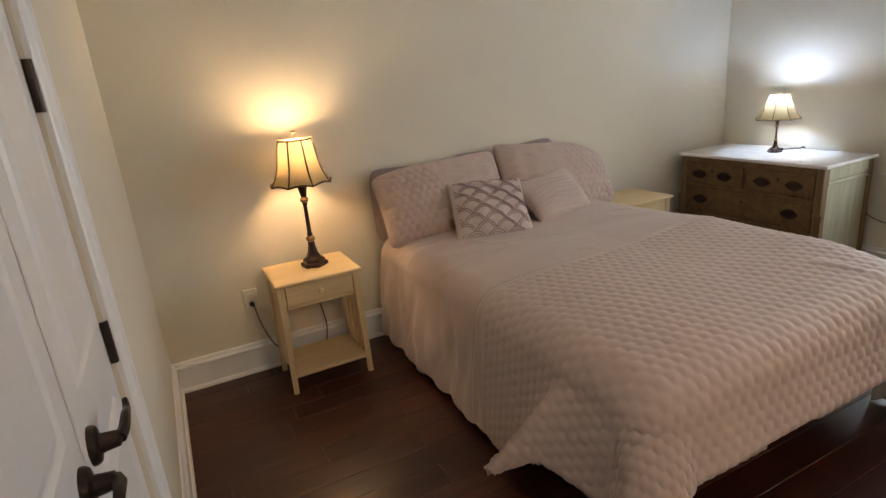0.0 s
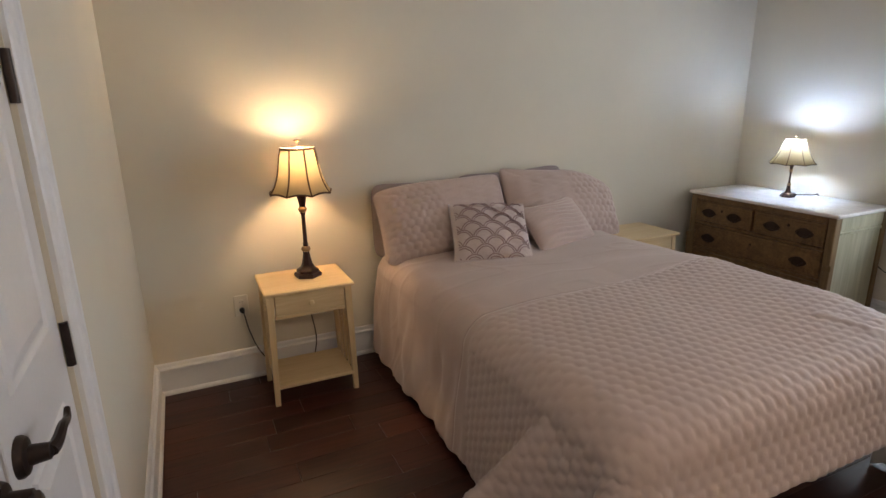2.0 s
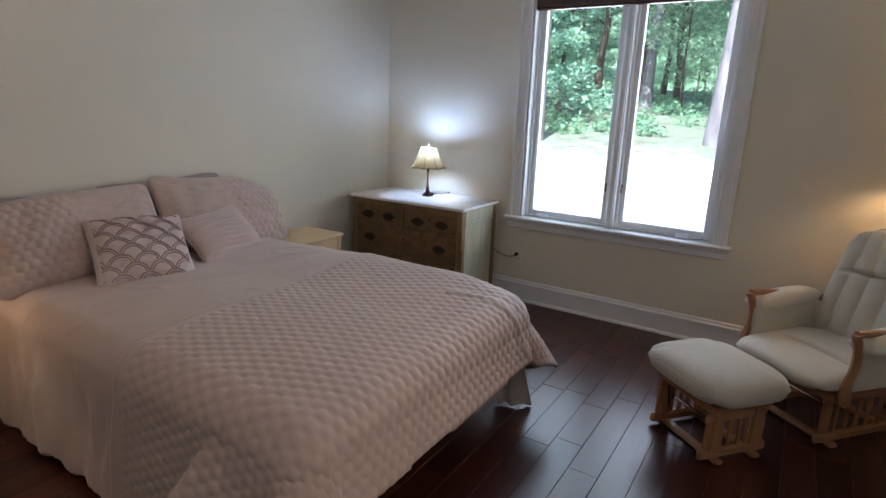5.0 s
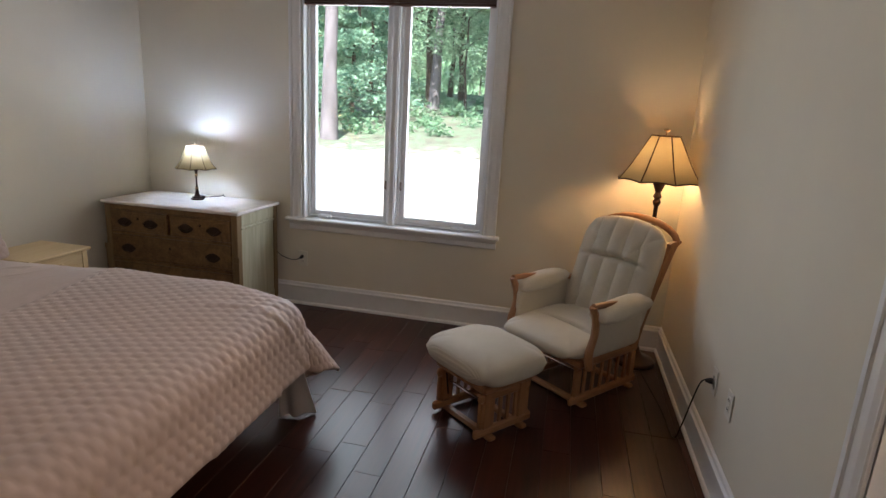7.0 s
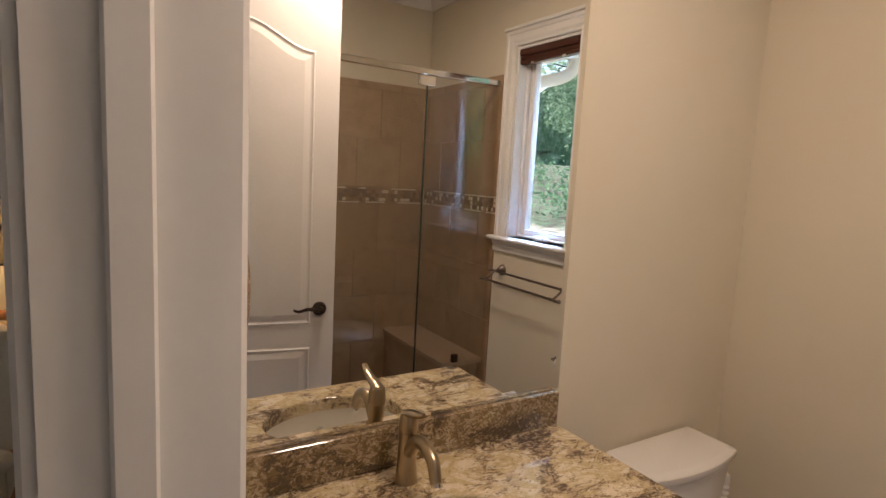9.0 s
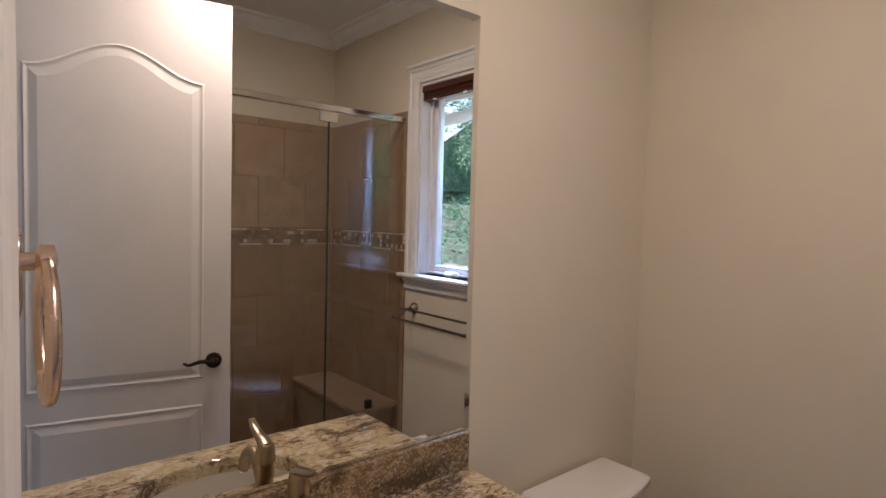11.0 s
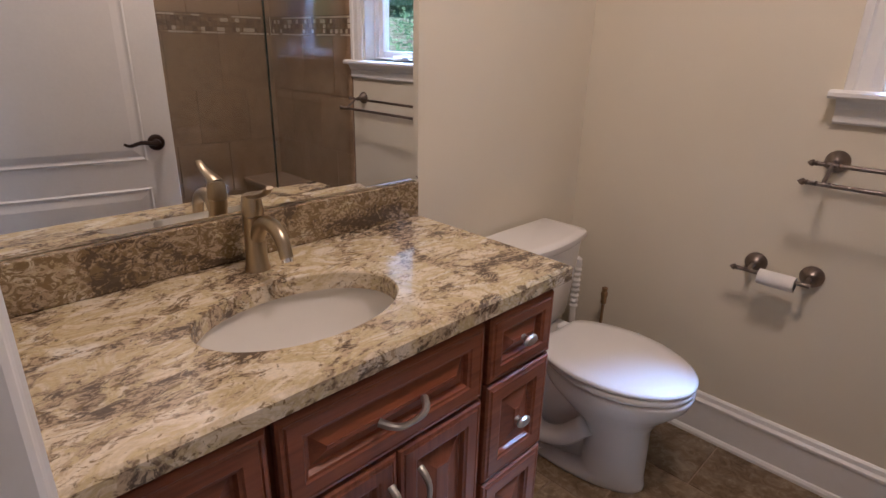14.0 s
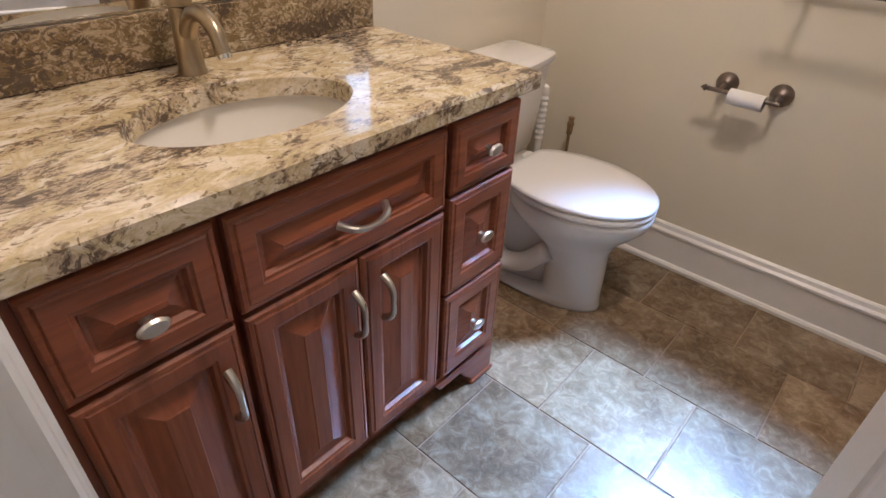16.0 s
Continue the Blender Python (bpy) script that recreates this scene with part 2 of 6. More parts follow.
SIDEP = wood("pale_worn_side_panel", (0.34, 0.33, 0.21), (0.60, 0.58, 0.43), 0.35, "z", 8)
MARBLE = stone_tile("white_marble", (0.58, 0.57, 0.56), (0.74, 0.73, 0.72), (0.84, 0.83, 0.82), 0.14, 3.0, 0.03)
GRAN = granite("speckled_granite", 0.0, 0.95)
# backsplash: the counter's stone with the upright face's shade put into its colour
GRAN_SHADED = granite("speckled_granite_upstand_shaded", 0.10, 1.45, 0.36, (0.15, 0.118, 0.070))
FTILE = stone_tile("brown_slate_look_tile", (0.060, 0.038, 0.020), (0.20, 0.138, 0.080), (0.44, 0.355, 0.25), 0.24, 4.6, 0.45)
STILE = stone_tile("tan_shower_tile", (0.20, 0.130, 0.074), (0.345, 0.230, 0.138), (0.46, 0.325, 0.21), 0.4, 4.2, 0.2, 0.3)
BTILE = stone_tile("pale_bench_stone", (0.36, 0.25, 0.175), (0.45, 0.325, 0.235), (0.52, 0.39, 0.29), 0.35, 6.0, 0.15)
MOS_A = plain("cream_mosaic", (0.74, 0.62, 0.47), 0.3, 0, 0.1)
MOS_B = plain("brown_mosaic", (0.23, 0.145, 0.095), 0.3, 0, 0.12)
GROUT = plain("sandy_grout", (0.27, 0.185, 0.12), 0.9, 0, 0.08, 12, 0.3)
SUBFL = plain("dark_subfloor", (0.02, 0.010, 0.007), 0.8)
DUVET = fabric("dusty_pink_duvet_cloth", (0.57, 0.44, 0.375), 1100, 0.03, 0.55, 0.2, 0.35)
TAUPE = fabric("taupe_pillow_cloth", (0.36, 0.29, 0.275), 900, 0.05, 0.6, 0.2, 0.3)
SCALLOP = fabric("pale_rose_pillow_cloth", (0.64, 0.53, 0.485), 900, 0.04, 0.7)
STITCH = fabric("mauve_embroidery", (0.36, 0.245, 0.235), 1400, 0.1, 0.6)
SKIRT = fabric("white_bed_skirt_cloth", (0.66, 0.60, 0.56), 900, 0.04)
CREAMF = fabric("cream_ribbed_upholstery", (0.65, 0.595, 0.49), 700, 0.04, 0.85, 0.4, 0.25, 55.0)
CREAMS = fabric("cream_upholstery", (0.65, 0.595, 0.49), 700, 0.05, 0.85, 0.5, 0.25)
BRONZE = plain("dark_bronze_metal", (0.055, 0.038, 0.030), 0.38, 0.75, 0.2, 25, 0.08)
LAMPB = plain("dark_brown_lamp_enamel", (0.050, 0.020, 0.014), 0.30, 0.25, 0.25, 25, 0.05)
GOLDB = plain("antique_gold_lamp_trim", (0.36, 0.23, 0.12), 0.4, 0.6, 0.2, 30, 0.05)
PEWTER = plain("antique_pewter", (0.24, 0.20, 0.175), 0.33, 0.9, 0.15, 30, 0.05)
NICKEL = plain("brushed_nickel", (0.58, 0.55, 0.50), 0.30, 1.0, 0.06, 40, 0.04, 300, 0.5, (1, 1, 0.1))
BRASSY = plain("warm_brushed_nickel", (0.45, 0.37, 0.26), 0.30, 1.0, 0.08, 40, 0.04, 300, 0.5, (1, 1, 0.1))
ROSEG = plain("satin_rose_nickel", (0.72, 0.57, 0.48), 0.26, 1.0, 0.06, 40, 0.03)
CHROME = plain("chrome", (0.78, 0.78, 0.78), 0.10, 1.0, 0.02, 20, 0.0)
PORC = plain("white_porcelain", (0.80, 0.78, 0.75), 0.08, 0, 0.015, 5, 0.0)
SINKP = plain("bone_porcelain", (0.78, 0.75, 0.69), 0.10, 0, 0.015, 5, 0.0)
PLATE = plain("almond_plastic", (0.74, 0.70, 0.60), 0.4, 0, 0.02)
BLACKP = plain("black_cord_plastic", (0.012, 0.011, 0.010), 0.45, 0, 0.1)
PAPER = plain("white_toilet_paper", (0.83, 0.81, 0.78), 0.95, 0, 0.03, 20, 0.4)
BLIND = wood("dark_red_brown_blind_wood", (0.050, 0.018, 0.012), (0.10, 0.036, 0.024), 0.35, "x", 12)
SHADE = shade_cloth("beige_lampshade_cloth", (0.50, 0.385, 0.20), 0.13)
PIPING = fabric("brown_shade_piping", (0.105, 0.060, 0.032), 900, 0.1)
GLASS = glass("window_glass")
SHGLASS = glass("shower_glass", (0.985, 0.992, 0.985))
GEDGE = plain("polished_glass_edge", (0.030, 0.050, 0.042), 0.15, 0, 0.1)
MIRROR = nodes_of("mirror_silver", 0.0, 1.0)[0]
MIRROR.node_tree.nodes["Principled BSDF"].inputs["Base Color"].default_value = (0.90, 0.91, 0.90, 1)
BULBW = glowing("warm_bulb", (1.0, 0.74, 0.43), 51)
BULBF = glowing("amber_bulb", (1.0, 0.70, 0.36), 29)
BULBC = glowing("cool_bulb", (0.50, 0.70, 1.0), 205)
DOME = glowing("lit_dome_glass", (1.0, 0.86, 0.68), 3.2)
SOFFIT = plain("white_soffit_paint", (0.78, 0.78, 0.76), 0.6, 0, 0.03)
BARK = plain("grey_pine_bark", (0.17, 0.155, 0.165), 0.9, 0, 0.35, 5, 0.9, 35, 0.2, (1, 1, 0.25))
BARKD = plain("dark_bark", (0.085, 0.065, 0.05), 0.9, 0, 0.35, 5, 0.9, 35, 0.2, (1, 1, 0.25))
LEAF = leafy("broadleaf", (0.12, 0.23, 0.14), (0.40, 0.55, 0.38))
NEEDLE = leafy("conifer_sprays", (0.09, 0.22, 0.15), (0.36, 0.54, 0.40))
SHRUB = leafy("low_shrub_leaves", (0.08, 0.20, 0.12), (0.28, 0.46, 0.28))

# ---- building tools ----
def box(bm, a, b, chamfer=0.0):
    lo, hi = [min(p, q) for p, q in zip(a, b)], [max(p, q) for p, q in zip(a, b)]
    size = [h - l for l, h in zip(lo, hi)]
    m = Matrix.Translation([(l + h) / 2 for l, h in zip(lo, hi)]) @ Matrix.Diagonal((*size, 1))
    made = bmesh.ops.create_cube(bm, size=1, matrix=m)["verts"]
    if chamfer:
        edges = list({e for v in made for e in v.link_edges})
        bmesh.ops.bevel(bm, geom=edges, offset=min(chamfer, min(size) * 0.45), segments=1, affect="EDGES", clamp_overlap=True)
    return bm


def boxes(*pairs, chamfer=0.0):
    bm = bmesh.new()
    for a, b in pairs:
        box(bm, a, b, chamfer)
    return bm


def lathe(profile, seg=28, m=None, bm=None, flat=0, ends=True):
    """A turned shape from (radius, height) pairs; flat gives a polygon of that many sides."""
    bm = bm or bmesh.new()
    seg = flat or seg
    m = m or Matrix()
    rings = []
    for r, z in profile:
        if r < 1e-5:
            rings.append([bm.verts.new(m @ Vector((0, 0, z)))])
        else:
            rings.append([bm.verts.new(m @ Vector((r * math.cos(2 * math.pi * (k + 0.5) / seg), r * math.sin(2 * math.pi * (k + 0.5) / seg), z))) for k in range(seg)])
    for a, b in zip(rings, rings[1:]):
        for k in range(seg):
            j = (k + 1) % seg
            quad = [a[k % len(a)], a[j % len(a)], b[j % len(b)], b[k % len(b)]]
            quad = [v for i, v in enumerate(quad) if v not in quad[:i]]
            if len(quad) > 2:
                bm.faces.new(quad)
    for ring, back in ((rings[0], True), (rings[-1], False)):
        if len(ring) > 2 and ends:
            bm.faces.new(ring[::-1] if back else ring)
    return bm


def tube(points, radius, seg=10, bm=None):
    """A round bar along points; radius may be a list."""
    bm = bm or bmesh.new()
    pts = [Vector(p) for p in points]
    rad = radius if isinstance(radius, (list, tuple)) else [radius] * len(pts)
    rings, side = [], None
    for i, p in enumerate(pts):
        way = (pts[min(i + 1, len(pts) - 1)] - pts[max(i - 1, 0)]).normalized()
        if side is None:
            side = way.orthogonal().normalized()
        side = (side - way * side.dot(way)).normalized()
        up = way.cross(side)
        rings.append([bm.verts.new(p + rad[i] * (math.cos(2 * math.pi * k / seg) * side + math.sin(2 * math.pi * k / seg) * up)) for k in range(seg)])
    for a, b in zip(rings, rings[1:]):
        for k in range(seg):
            bm.faces.new((a[k], a[(k + 1) % seg], b[(k + 1) % seg], b[k]))
    bm.faces.new(rings[0][::-1])
    bm.faces.new(rings[-1])
    return bm


def curve(points, steps=8):
    """Smooth points through the given ones."""
    p = [Vector(v) for v in points]
    p = [2 * p[0] - p[1]] + p + [2 * p[-1] - p[-2]]
    out = []
    for i in range(1, len(p) - 2):
        for k in range(steps):
            t = k / steps
            a, b, c, d = p[i - 1], p[i], p[i + 1], p[i + 2]
            out.append(0.5 * (2 * b + (c - a) * t + (2 * a - 5 * b + 4 * c - d) * t * t + (3 * b - a - 3 * c + d) * t ** 3))
    return out + [p[-2]]


def run(profile, start, end, across, up, bm=None):
    """A moulding of that profile, pairs along across and up, swept from start to end."""
    bm = bm or bmesh.new()
    across, up, rings = Vector(across), Vector(up), []
    for p in (Vector(start), Vector(end)):
        rings.append([bm.verts.new(p + across * a + up * b) for a, b in profile])
    n = len(profile)
    for k in range(n):
        bm.faces.new((rings[0][k], rings[0][(k + 1) % n], rings[1][(k + 1) % n], rings[1][k]))
    bm.faces.new(rings[0][::-1])
    bm.faces.new(rings[1])
    bmesh.ops.recalc_face_normals(bm, faces=bm.faces)
    return bm


def plate(outline, low, high, axis="z", bm=None, chamfer=0.0):
    """A flat piece of an outline, given in the two other axes, between low and high on an axis."""
    bm = bm or bmesh.new()

    def at(p, q, h):
        return {"x": (h, p, q), "y": (p, h, q), "z": (p, q, h)}[axis]

    a, b = [[bm.verts.new(at(p, q, h)) for p, q in outline] for h in (low, high)]
    n = len(outline)
    made = [bm.faces.new(a[::-1]), bm.faces.new(b)]
    made += [bm.faces.new((a[k], a[(k + 1) % n], b[(k + 1) % n], b[k])) for k in range(n)]
    bmesh.ops.recalc_face_normals(bm, faces=made)
    if chamfer:
        edges = list({e for f in made[:2] for e in f.edges})
        bmesh.ops.bevel(bm, geom=edges, offset=chamfer, segments=2, affect="EDGES", clamp_overlap=True)
    return bm


def grid_mesh(points, name="sheet"):
    """A mesh from an array of rows of points."""
    r, c, _ = points.shape
    idx = np.arange(r * c).reshape(r, c)
    faces = np.stack([idx[:-1, :-1], idx[:-1, 1:], idx[1:, 1:], idx[1:, :-1]], -1).reshape(-1, 4)
    me = bpy.data.meshes.new(name)
    me.from_pydata(points.reshape(-1, 3).tolist(), [], faces.tolist())
    return me


def put(name, data, material, parent=None, smooth=False, label="", m=None):
    if isinstance(data, bmesh.types.BMesh):
        me = bpy.data.meshes.new(name)
        data.to_mesh(me)
        data.free()
    else:
        me = data
    me.materials.append(material)
    if smooth:
        me.polygons.foreach_set("use_smooth", [True] * len(me.polygons))
        if smooth != "all":
            me.set_sharp_from_angle(angle=radians(38))
    ob = new(name, me)
    if parent is not None:
        ob.parent = parent
    if m is not None:
        ob.matrix_basis = m
    if label:
        tagged(ob, label)
    return ob


def part(name, bm, material, parent, label="", smooth=False, m=None):
    return put(name, bm, material, parent, smooth, label, m)


def solid(name, bm, material, label, category, smooth=False, m=None, kind="", group=""):
    return tagged(put(name, bm, material, None, smooth, "", m), label, category, group, kind)


def thing(name, label, category, m=None, group="", kind=""):
    ob = new(name)
    ob.empty_display_size = 0.1
    if m is not None:
        ob.matrix_basis = m
    return tagged(ob, label, category, group, kind)


def at(p, rx=0, ry=0, rz=0):
    return pose(p[0], p[1], p[2], rx, ry, rz)

# ---- the rooms: bedroom x 0..4.13, y 0.165..4.015; bathroom x 0.80..2.315, y -1.835..0.034 ----
XL, XW, YR, YH, ZC = -0.015, 4.13, 0.165, 4.015, 2.74
XM, YB, YP, XB = 2.315, -1.835, 0.034, 0.80
DX0, DX1, DTOP = 0.877, 1.677, 2.40       # bathroom doorway
CY0, CY1 = 1.478, 2.362                   # closet doorway
WY0, WY1, WZ0, WZ1 = 1.402, 2.735, 0.668, 2.26   # bedroom window
BX0, BX1, BZ0, BZ1 = 0.957, 1.428, 1.232, 2.265    # bathroom window


def wall(name, axis, lo, hi, s0, s1, z0, z1, holes=(), material=WALL, label="smooth cream painted wall"):
    """A wall between lo and hi on its axis, along s0..s1, with through openings (a, b, low, high)."""
    bm = bmesh.new()
    cuts = sorted({s0, s1, *[h[0] for h in holes], *[h[1] for h in holes]})
    for a, b in zip(cuts, cuts[1:]):
        spans = [(z0, z1)]
        for h in holes:
            if h[0] <= a and h[1] >= b:
                spans = [p for l, u in spans for p in ((l, min(u, h[2])), (max(l, h[3]), u)) if p[1] - p[0] > 1e-4]
        for l, u in spans:
            if axis == "x":
                box(bm, (lo, a, l), (hi, b, u))
            else:
                box(bm, (a, lo, l), (b, hi, u))
    return solid(name, bm, material, label, "wall", kind="structure")


wall("wall_head", "y", YH, YH + 0.14, XL - 0.14, XW + 0.16, 0, ZC)
wall("wall_closet", "x", XL - 0.14, XL, YR - 0.195, YH, 0, ZC, [(CY0, CY1, 0, DTOP)])
wall("wall_window", "x", XW, XW + 0.16, YP, YH, 0, ZC, [(WY0, WY1, WZ0, WZ1)])
wall("wall_between", "y", YP, YR, XL, XW, 0, ZC, [(DX0, DX1, 0, DTOP)])
wall("wall_mirror", "x", XM, XM + 0.14, YB, YP, 0, ZC)
wall("wall_bath_window", "y", YB - 0.16, YB, -0.14, XM + 0.14, 0, ZC, [(BX0, BX1, BZ0, BZ1)])
wall("wall_shower_back", "x", -0.14, 0.0, YB, -0.54, 0, ZC)
wall("wall_shower_side", "y", -0.68, -0.54, 0.0, XB, 0, ZC)
wall("wall_bath_west", "x", XB - 0.14, XB, -0.54, YP, 0, ZC)
solid("closet_back", boxes(((XL - 0.85, CY0 - 0.3, 0), (XL - 0.75, CY1 + 0.3, ZC)), ((XL - 0.75, CY0 - 0.3, 0), (XL - 0.14, CY0 - 0.2, ZC)), ((XL - 0.75, CY1 + 0.2, 0), (XL - 0.14, CY1 + 0.3, ZC))), WALL, "plain cream wall inside the closet", "wall", kind="structure")
solid("ceiling_bedroom", boxes(((XL - 0.9, YP, ZC), (XW + 0.16, YH + 0.14, ZC + 0.12))), CEIL, "flat white painted bedroom ceiling", "ceiling", kind="structure")
solid("ceiling_bathroom", boxes(((-0.14, YB - 0.16, ZC), (XM + 0.14, YP, ZC + 0.12))), CEIL, "flat white painted bathroom ceiling", "ceiling", kind="structure")

BASE = [(0, 0), (0.028, 0), (0.028, 0.012), (0.022, 0.020), (0.016, 0.022), (0.016, 0.130), (0.021, 0.134), (0.021, 0.142), (0.013, 0.150), (0.010, 0.164), (0.004, 0.170), (0, 0.170)]


def baseboard(label, *runs):
    bm = bmesh.new()
    for start, end, out in runs:
        run(BASE, start, end, out, (0, 0, 1), bm)
    return solid("baseboard", bm, TRIM, label, "baseboard", kind="structure")


CW = 0.088   # casing width
baseboard("tall white moulded baseboard along the bed wall", ((XL, YH, 0), (XW, YH, 0), (0, -1, 0)))
baseboard("tall white moulded baseboard under the window", ((XW, YR, 0), (XW, YH, 0), (-1, 0, 0)))
baseboard("tall white moulded baseboard beside the closet", ((XL, CY1 + CW, 0), (XL, YH, 0), (1, 0, 0)), ((XL, YR, 0), (XL, CY0 - CW, 0), (1, 0, 0)))
baseboard("tall white moulded baseboard beside the bathroom door", ((DX1 + CW, YR, 0), (XW, YR, 0), (0, 1, 0)), ((XL, YR, 0), (DX0 - CW, YR, 0), (0, 1, 0)))
baseboard("tall white moulded baseboard behind the toilet", ((XB + 0.05, YB, 0), (XM, YB, 0), (0, 1, 0)))
baseboard("tall white moulded baseboard on the mirror wall", ((XM, YB, 0), (XM, -0.98, 0), (-1, 0, 0)))
CROWN = [(0, 0), (0.012, 0), (0.020, 0.012), (0.045, 0.040), (0.060, 0.070), (0.078, 0.078), (0.085, 0.09), (0, 0.09)]


def crown(*runs):
    bm = bmesh.new()
    for start, end, out in runs:
        run(CROWN, start, end, out, (0, 0, 1), bm)
    return solid("crown_trim", bm, TRIM, "white stepped crown moulding under the ceiling", "moulding", kind="structure")


crown(((0, YB, ZC - 0.09), (XM, YB, ZC - 0.09), (0, 1, 0)), ((0, YB, ZC - 0.09), (0, -0.68, ZC - 0.09), (1, 0, 0)), ((XM, YB, ZC - 0.09), (XM, YP, ZC - 0.09), (-1, 0, 0)))
crown(((XL, YH, ZC - 0.09), (XW, YH, ZC - 0.09), (0, -1, 0)), ((XW, YR, ZC - 0.09), (XW, YH, ZC - 0.09), (-1, 0, 0)), ((XL, YR, ZC - 0.09), (XW, YR, ZC - 0.09), (0, 1, 0)), ((XL, YR, ZC - 0.09), (XL, YH, ZC - 0.09), (1, 0, 0)))

CASE = [(0, 0), (0.010, 0), (0.014, 0.004), (0.011, 0.010), (0.011, 0.014), (0.016, 0.030), (0.016, 0.060), (0.019, 0.064), (0.022, 0.066), (0.022, 0.084), (0.018, 0.088), (0, 0.088)]


def casing(name, axis, face, out, a, b, z0, z1, label):
    """Moulded trim round an opening a..b, z0..z1 on the wall face; out is +1 or -1 along the axis."""
    top = tagged(new(name), label, "door casing", kind="structure")

    def p(s, z):
        return (face, s, z) if axis == "x" else (s, face, z)

    n = (out, 0, 0) if axis == "x" else (0, out, 0)
    side = (0, 1, 0) if axis == "x" else (1, 0, 0)
    part("casing_leg", run(CASE, p(a - 0.004, z0), p(a - 0.004, z1 + CW), n, tuple(-v for v in side)), TRIM, top)
    part("casing_leg", run(CASE, p(b + 0.004, z0), p(b + 0.004, z1 + CW), n, side), TRIM, top)
    part("casing_head", run(CASE, p(a - CW + 0.002, z1 + 0.004), p(b + CW - 0.002, z1 + 0.004), tuple(v * 0.98 for v in n), (0, 0, 1)), TRIM, top)
    return top


# bathroom doorway lining, stop and casings
lining = tagged(new("door_lining"), "white painted door lining with stop and strike plate", "door frame", kind="structure")
part("lining_side", boxes(((DX1 - 0.003, YP, 0), (DX1 + 0.016, YR, DTOP + 0.0))), TRIM, lining)
part("lining_side", boxes(((DX0 - 0.016, YP, 0), (DX0 + 0.003, YR, DTOP))), TRIM, lining)
part("lining_head", boxes(((DX0 + 0.003, YP, DTOP - 0.003), (DX1 - 0.003, YR, DTOP + 0.016))), TRIM, lining)
part("door_stop", boxes(((DX1 - 0.015, 0.085, 0), (DX1 - 0.003, 0.119, DTOP - 0.003)), chamfer=0.003), TRIM, lining)
part("door_stop", boxes(((DX0 + 0.003, 0.085, 0), (DX0 + 0.015, 0.119, DTOP - 0.003)), chamfer=0.003), TRIM, lining)
part("strike_plate", boxes(((DX1 - 0.006, YP + 0.004, 0.835), (DX1 - 0.003, YP + 0.052, 0.895)), ((DX1 - 0.007, YP - 0.004, 0.847), (DX1 + 0.004, YP + 0.004, 0.883))), BRONZE, lining, "dark bronze strike plate")
casing("door_casing_bedroom", "y", YR, 1, DX0, DX1, 0, DTOP, "white moulded casing round the bathroom door, bedroom side")
casing("door_casing_bathroom", "y", YP, -1.4, DX0, DX1, 0, DTOP, "white moulded casing round the bathroom door, bathroom side")
casing("closet_casing", "x", XL, 1, CY0, CY1, 0, DTOP, "white moulded casing round the closet doors")


def arch(x0, x1, z0, z1, rise, n=14):
    """A panel outline with a curved top that rises towards the middle."""
    pts = [(x0, z0), (x1, z0)]
    for k in range(n + 1):
        t = k / n
        pts.append((x1 + (x0 - x1) * t, z1 - rise + rise * 0.5 * (1 - math.cos(2 * math.pi * t)) if rise else z1))
    return pts


def door_leaf(name, label, m, w, h, panels, kind=""):
    """A moulded leaf with its hinge edge at x=0, face towards -y, 35 mm thick."""
    d = thing(name, label, "door", m, kind=kind)
    part("leaf", boxes(((0, 0, 0.008), (w, 0.035, h)), chamfer=0.002), DOORW, d)
    for x0, x1, z0, z1, rise in panels:
        for face, sgn in ((0.0, -1), (0.035, 1)):
            mould = bmesh.new()
            o, i = arch(x0, x1, z0, z1, rise), arch(x0 + 0.046, x1 - 0.046, z0 + 0.046, z1 - 0.046, rise)
            n = len(o)
            prof = [(0.0, 0.0), (0.14, 0.0055), (0.32, 0.001), (0.44, 0.0005), (0.56, 0.002), (1.0, 0.0075)]
            rings = [[mould.verts.new((p[0] + (q[0] - p[0]) * f, face + sgn * hgt, p[1] + (q[1] - p[1]) * f)) for p, q in zip(o, i)] for f, hgt in prof]
            for a, b in zip(rings, rings[1:]):
                for k in range(n):
                    mould.faces.new((a[k], a[(k + 1) % n], b[(k + 1) % n], b[k]))
            mould.faces.new(rings[-1])
            bmesh.ops.recalc_face_normals(mould, faces=mould.faces)
            part("raised_panel", mould, DOORW, d)
    return d


def lever(parent, m, turn=1, material=BRONZE, label="dark bronze lever handle"):
    """A rose with a stem along -y and a curved lever along x."""
    h = part("lever_handle", lathe([(0.032, 0), (0.032, 0.005), (0.028, 0.011), (0.016, 0.014), (0.013, 0.04), (0.0, 0.046)], 24, Matrix.Rotation(radians(90), 4, "X")), material, parent, label, True, m)
    pts = curve([(0, -0.040, 0), (0.018 * turn, -0.046, 0.003), (0.055 * turn, -0.048, 0.008), (0.095 * turn, -0.046, -0.002), (0.118 * turn, -0.044, 0.006)], 5)
    rad = [0.011 - 0.006 * k / (len(pts) - 1) for k in range(len(pts))]
    part("lever", tube(pts, rad, 8), material, h, "", True)
    return h


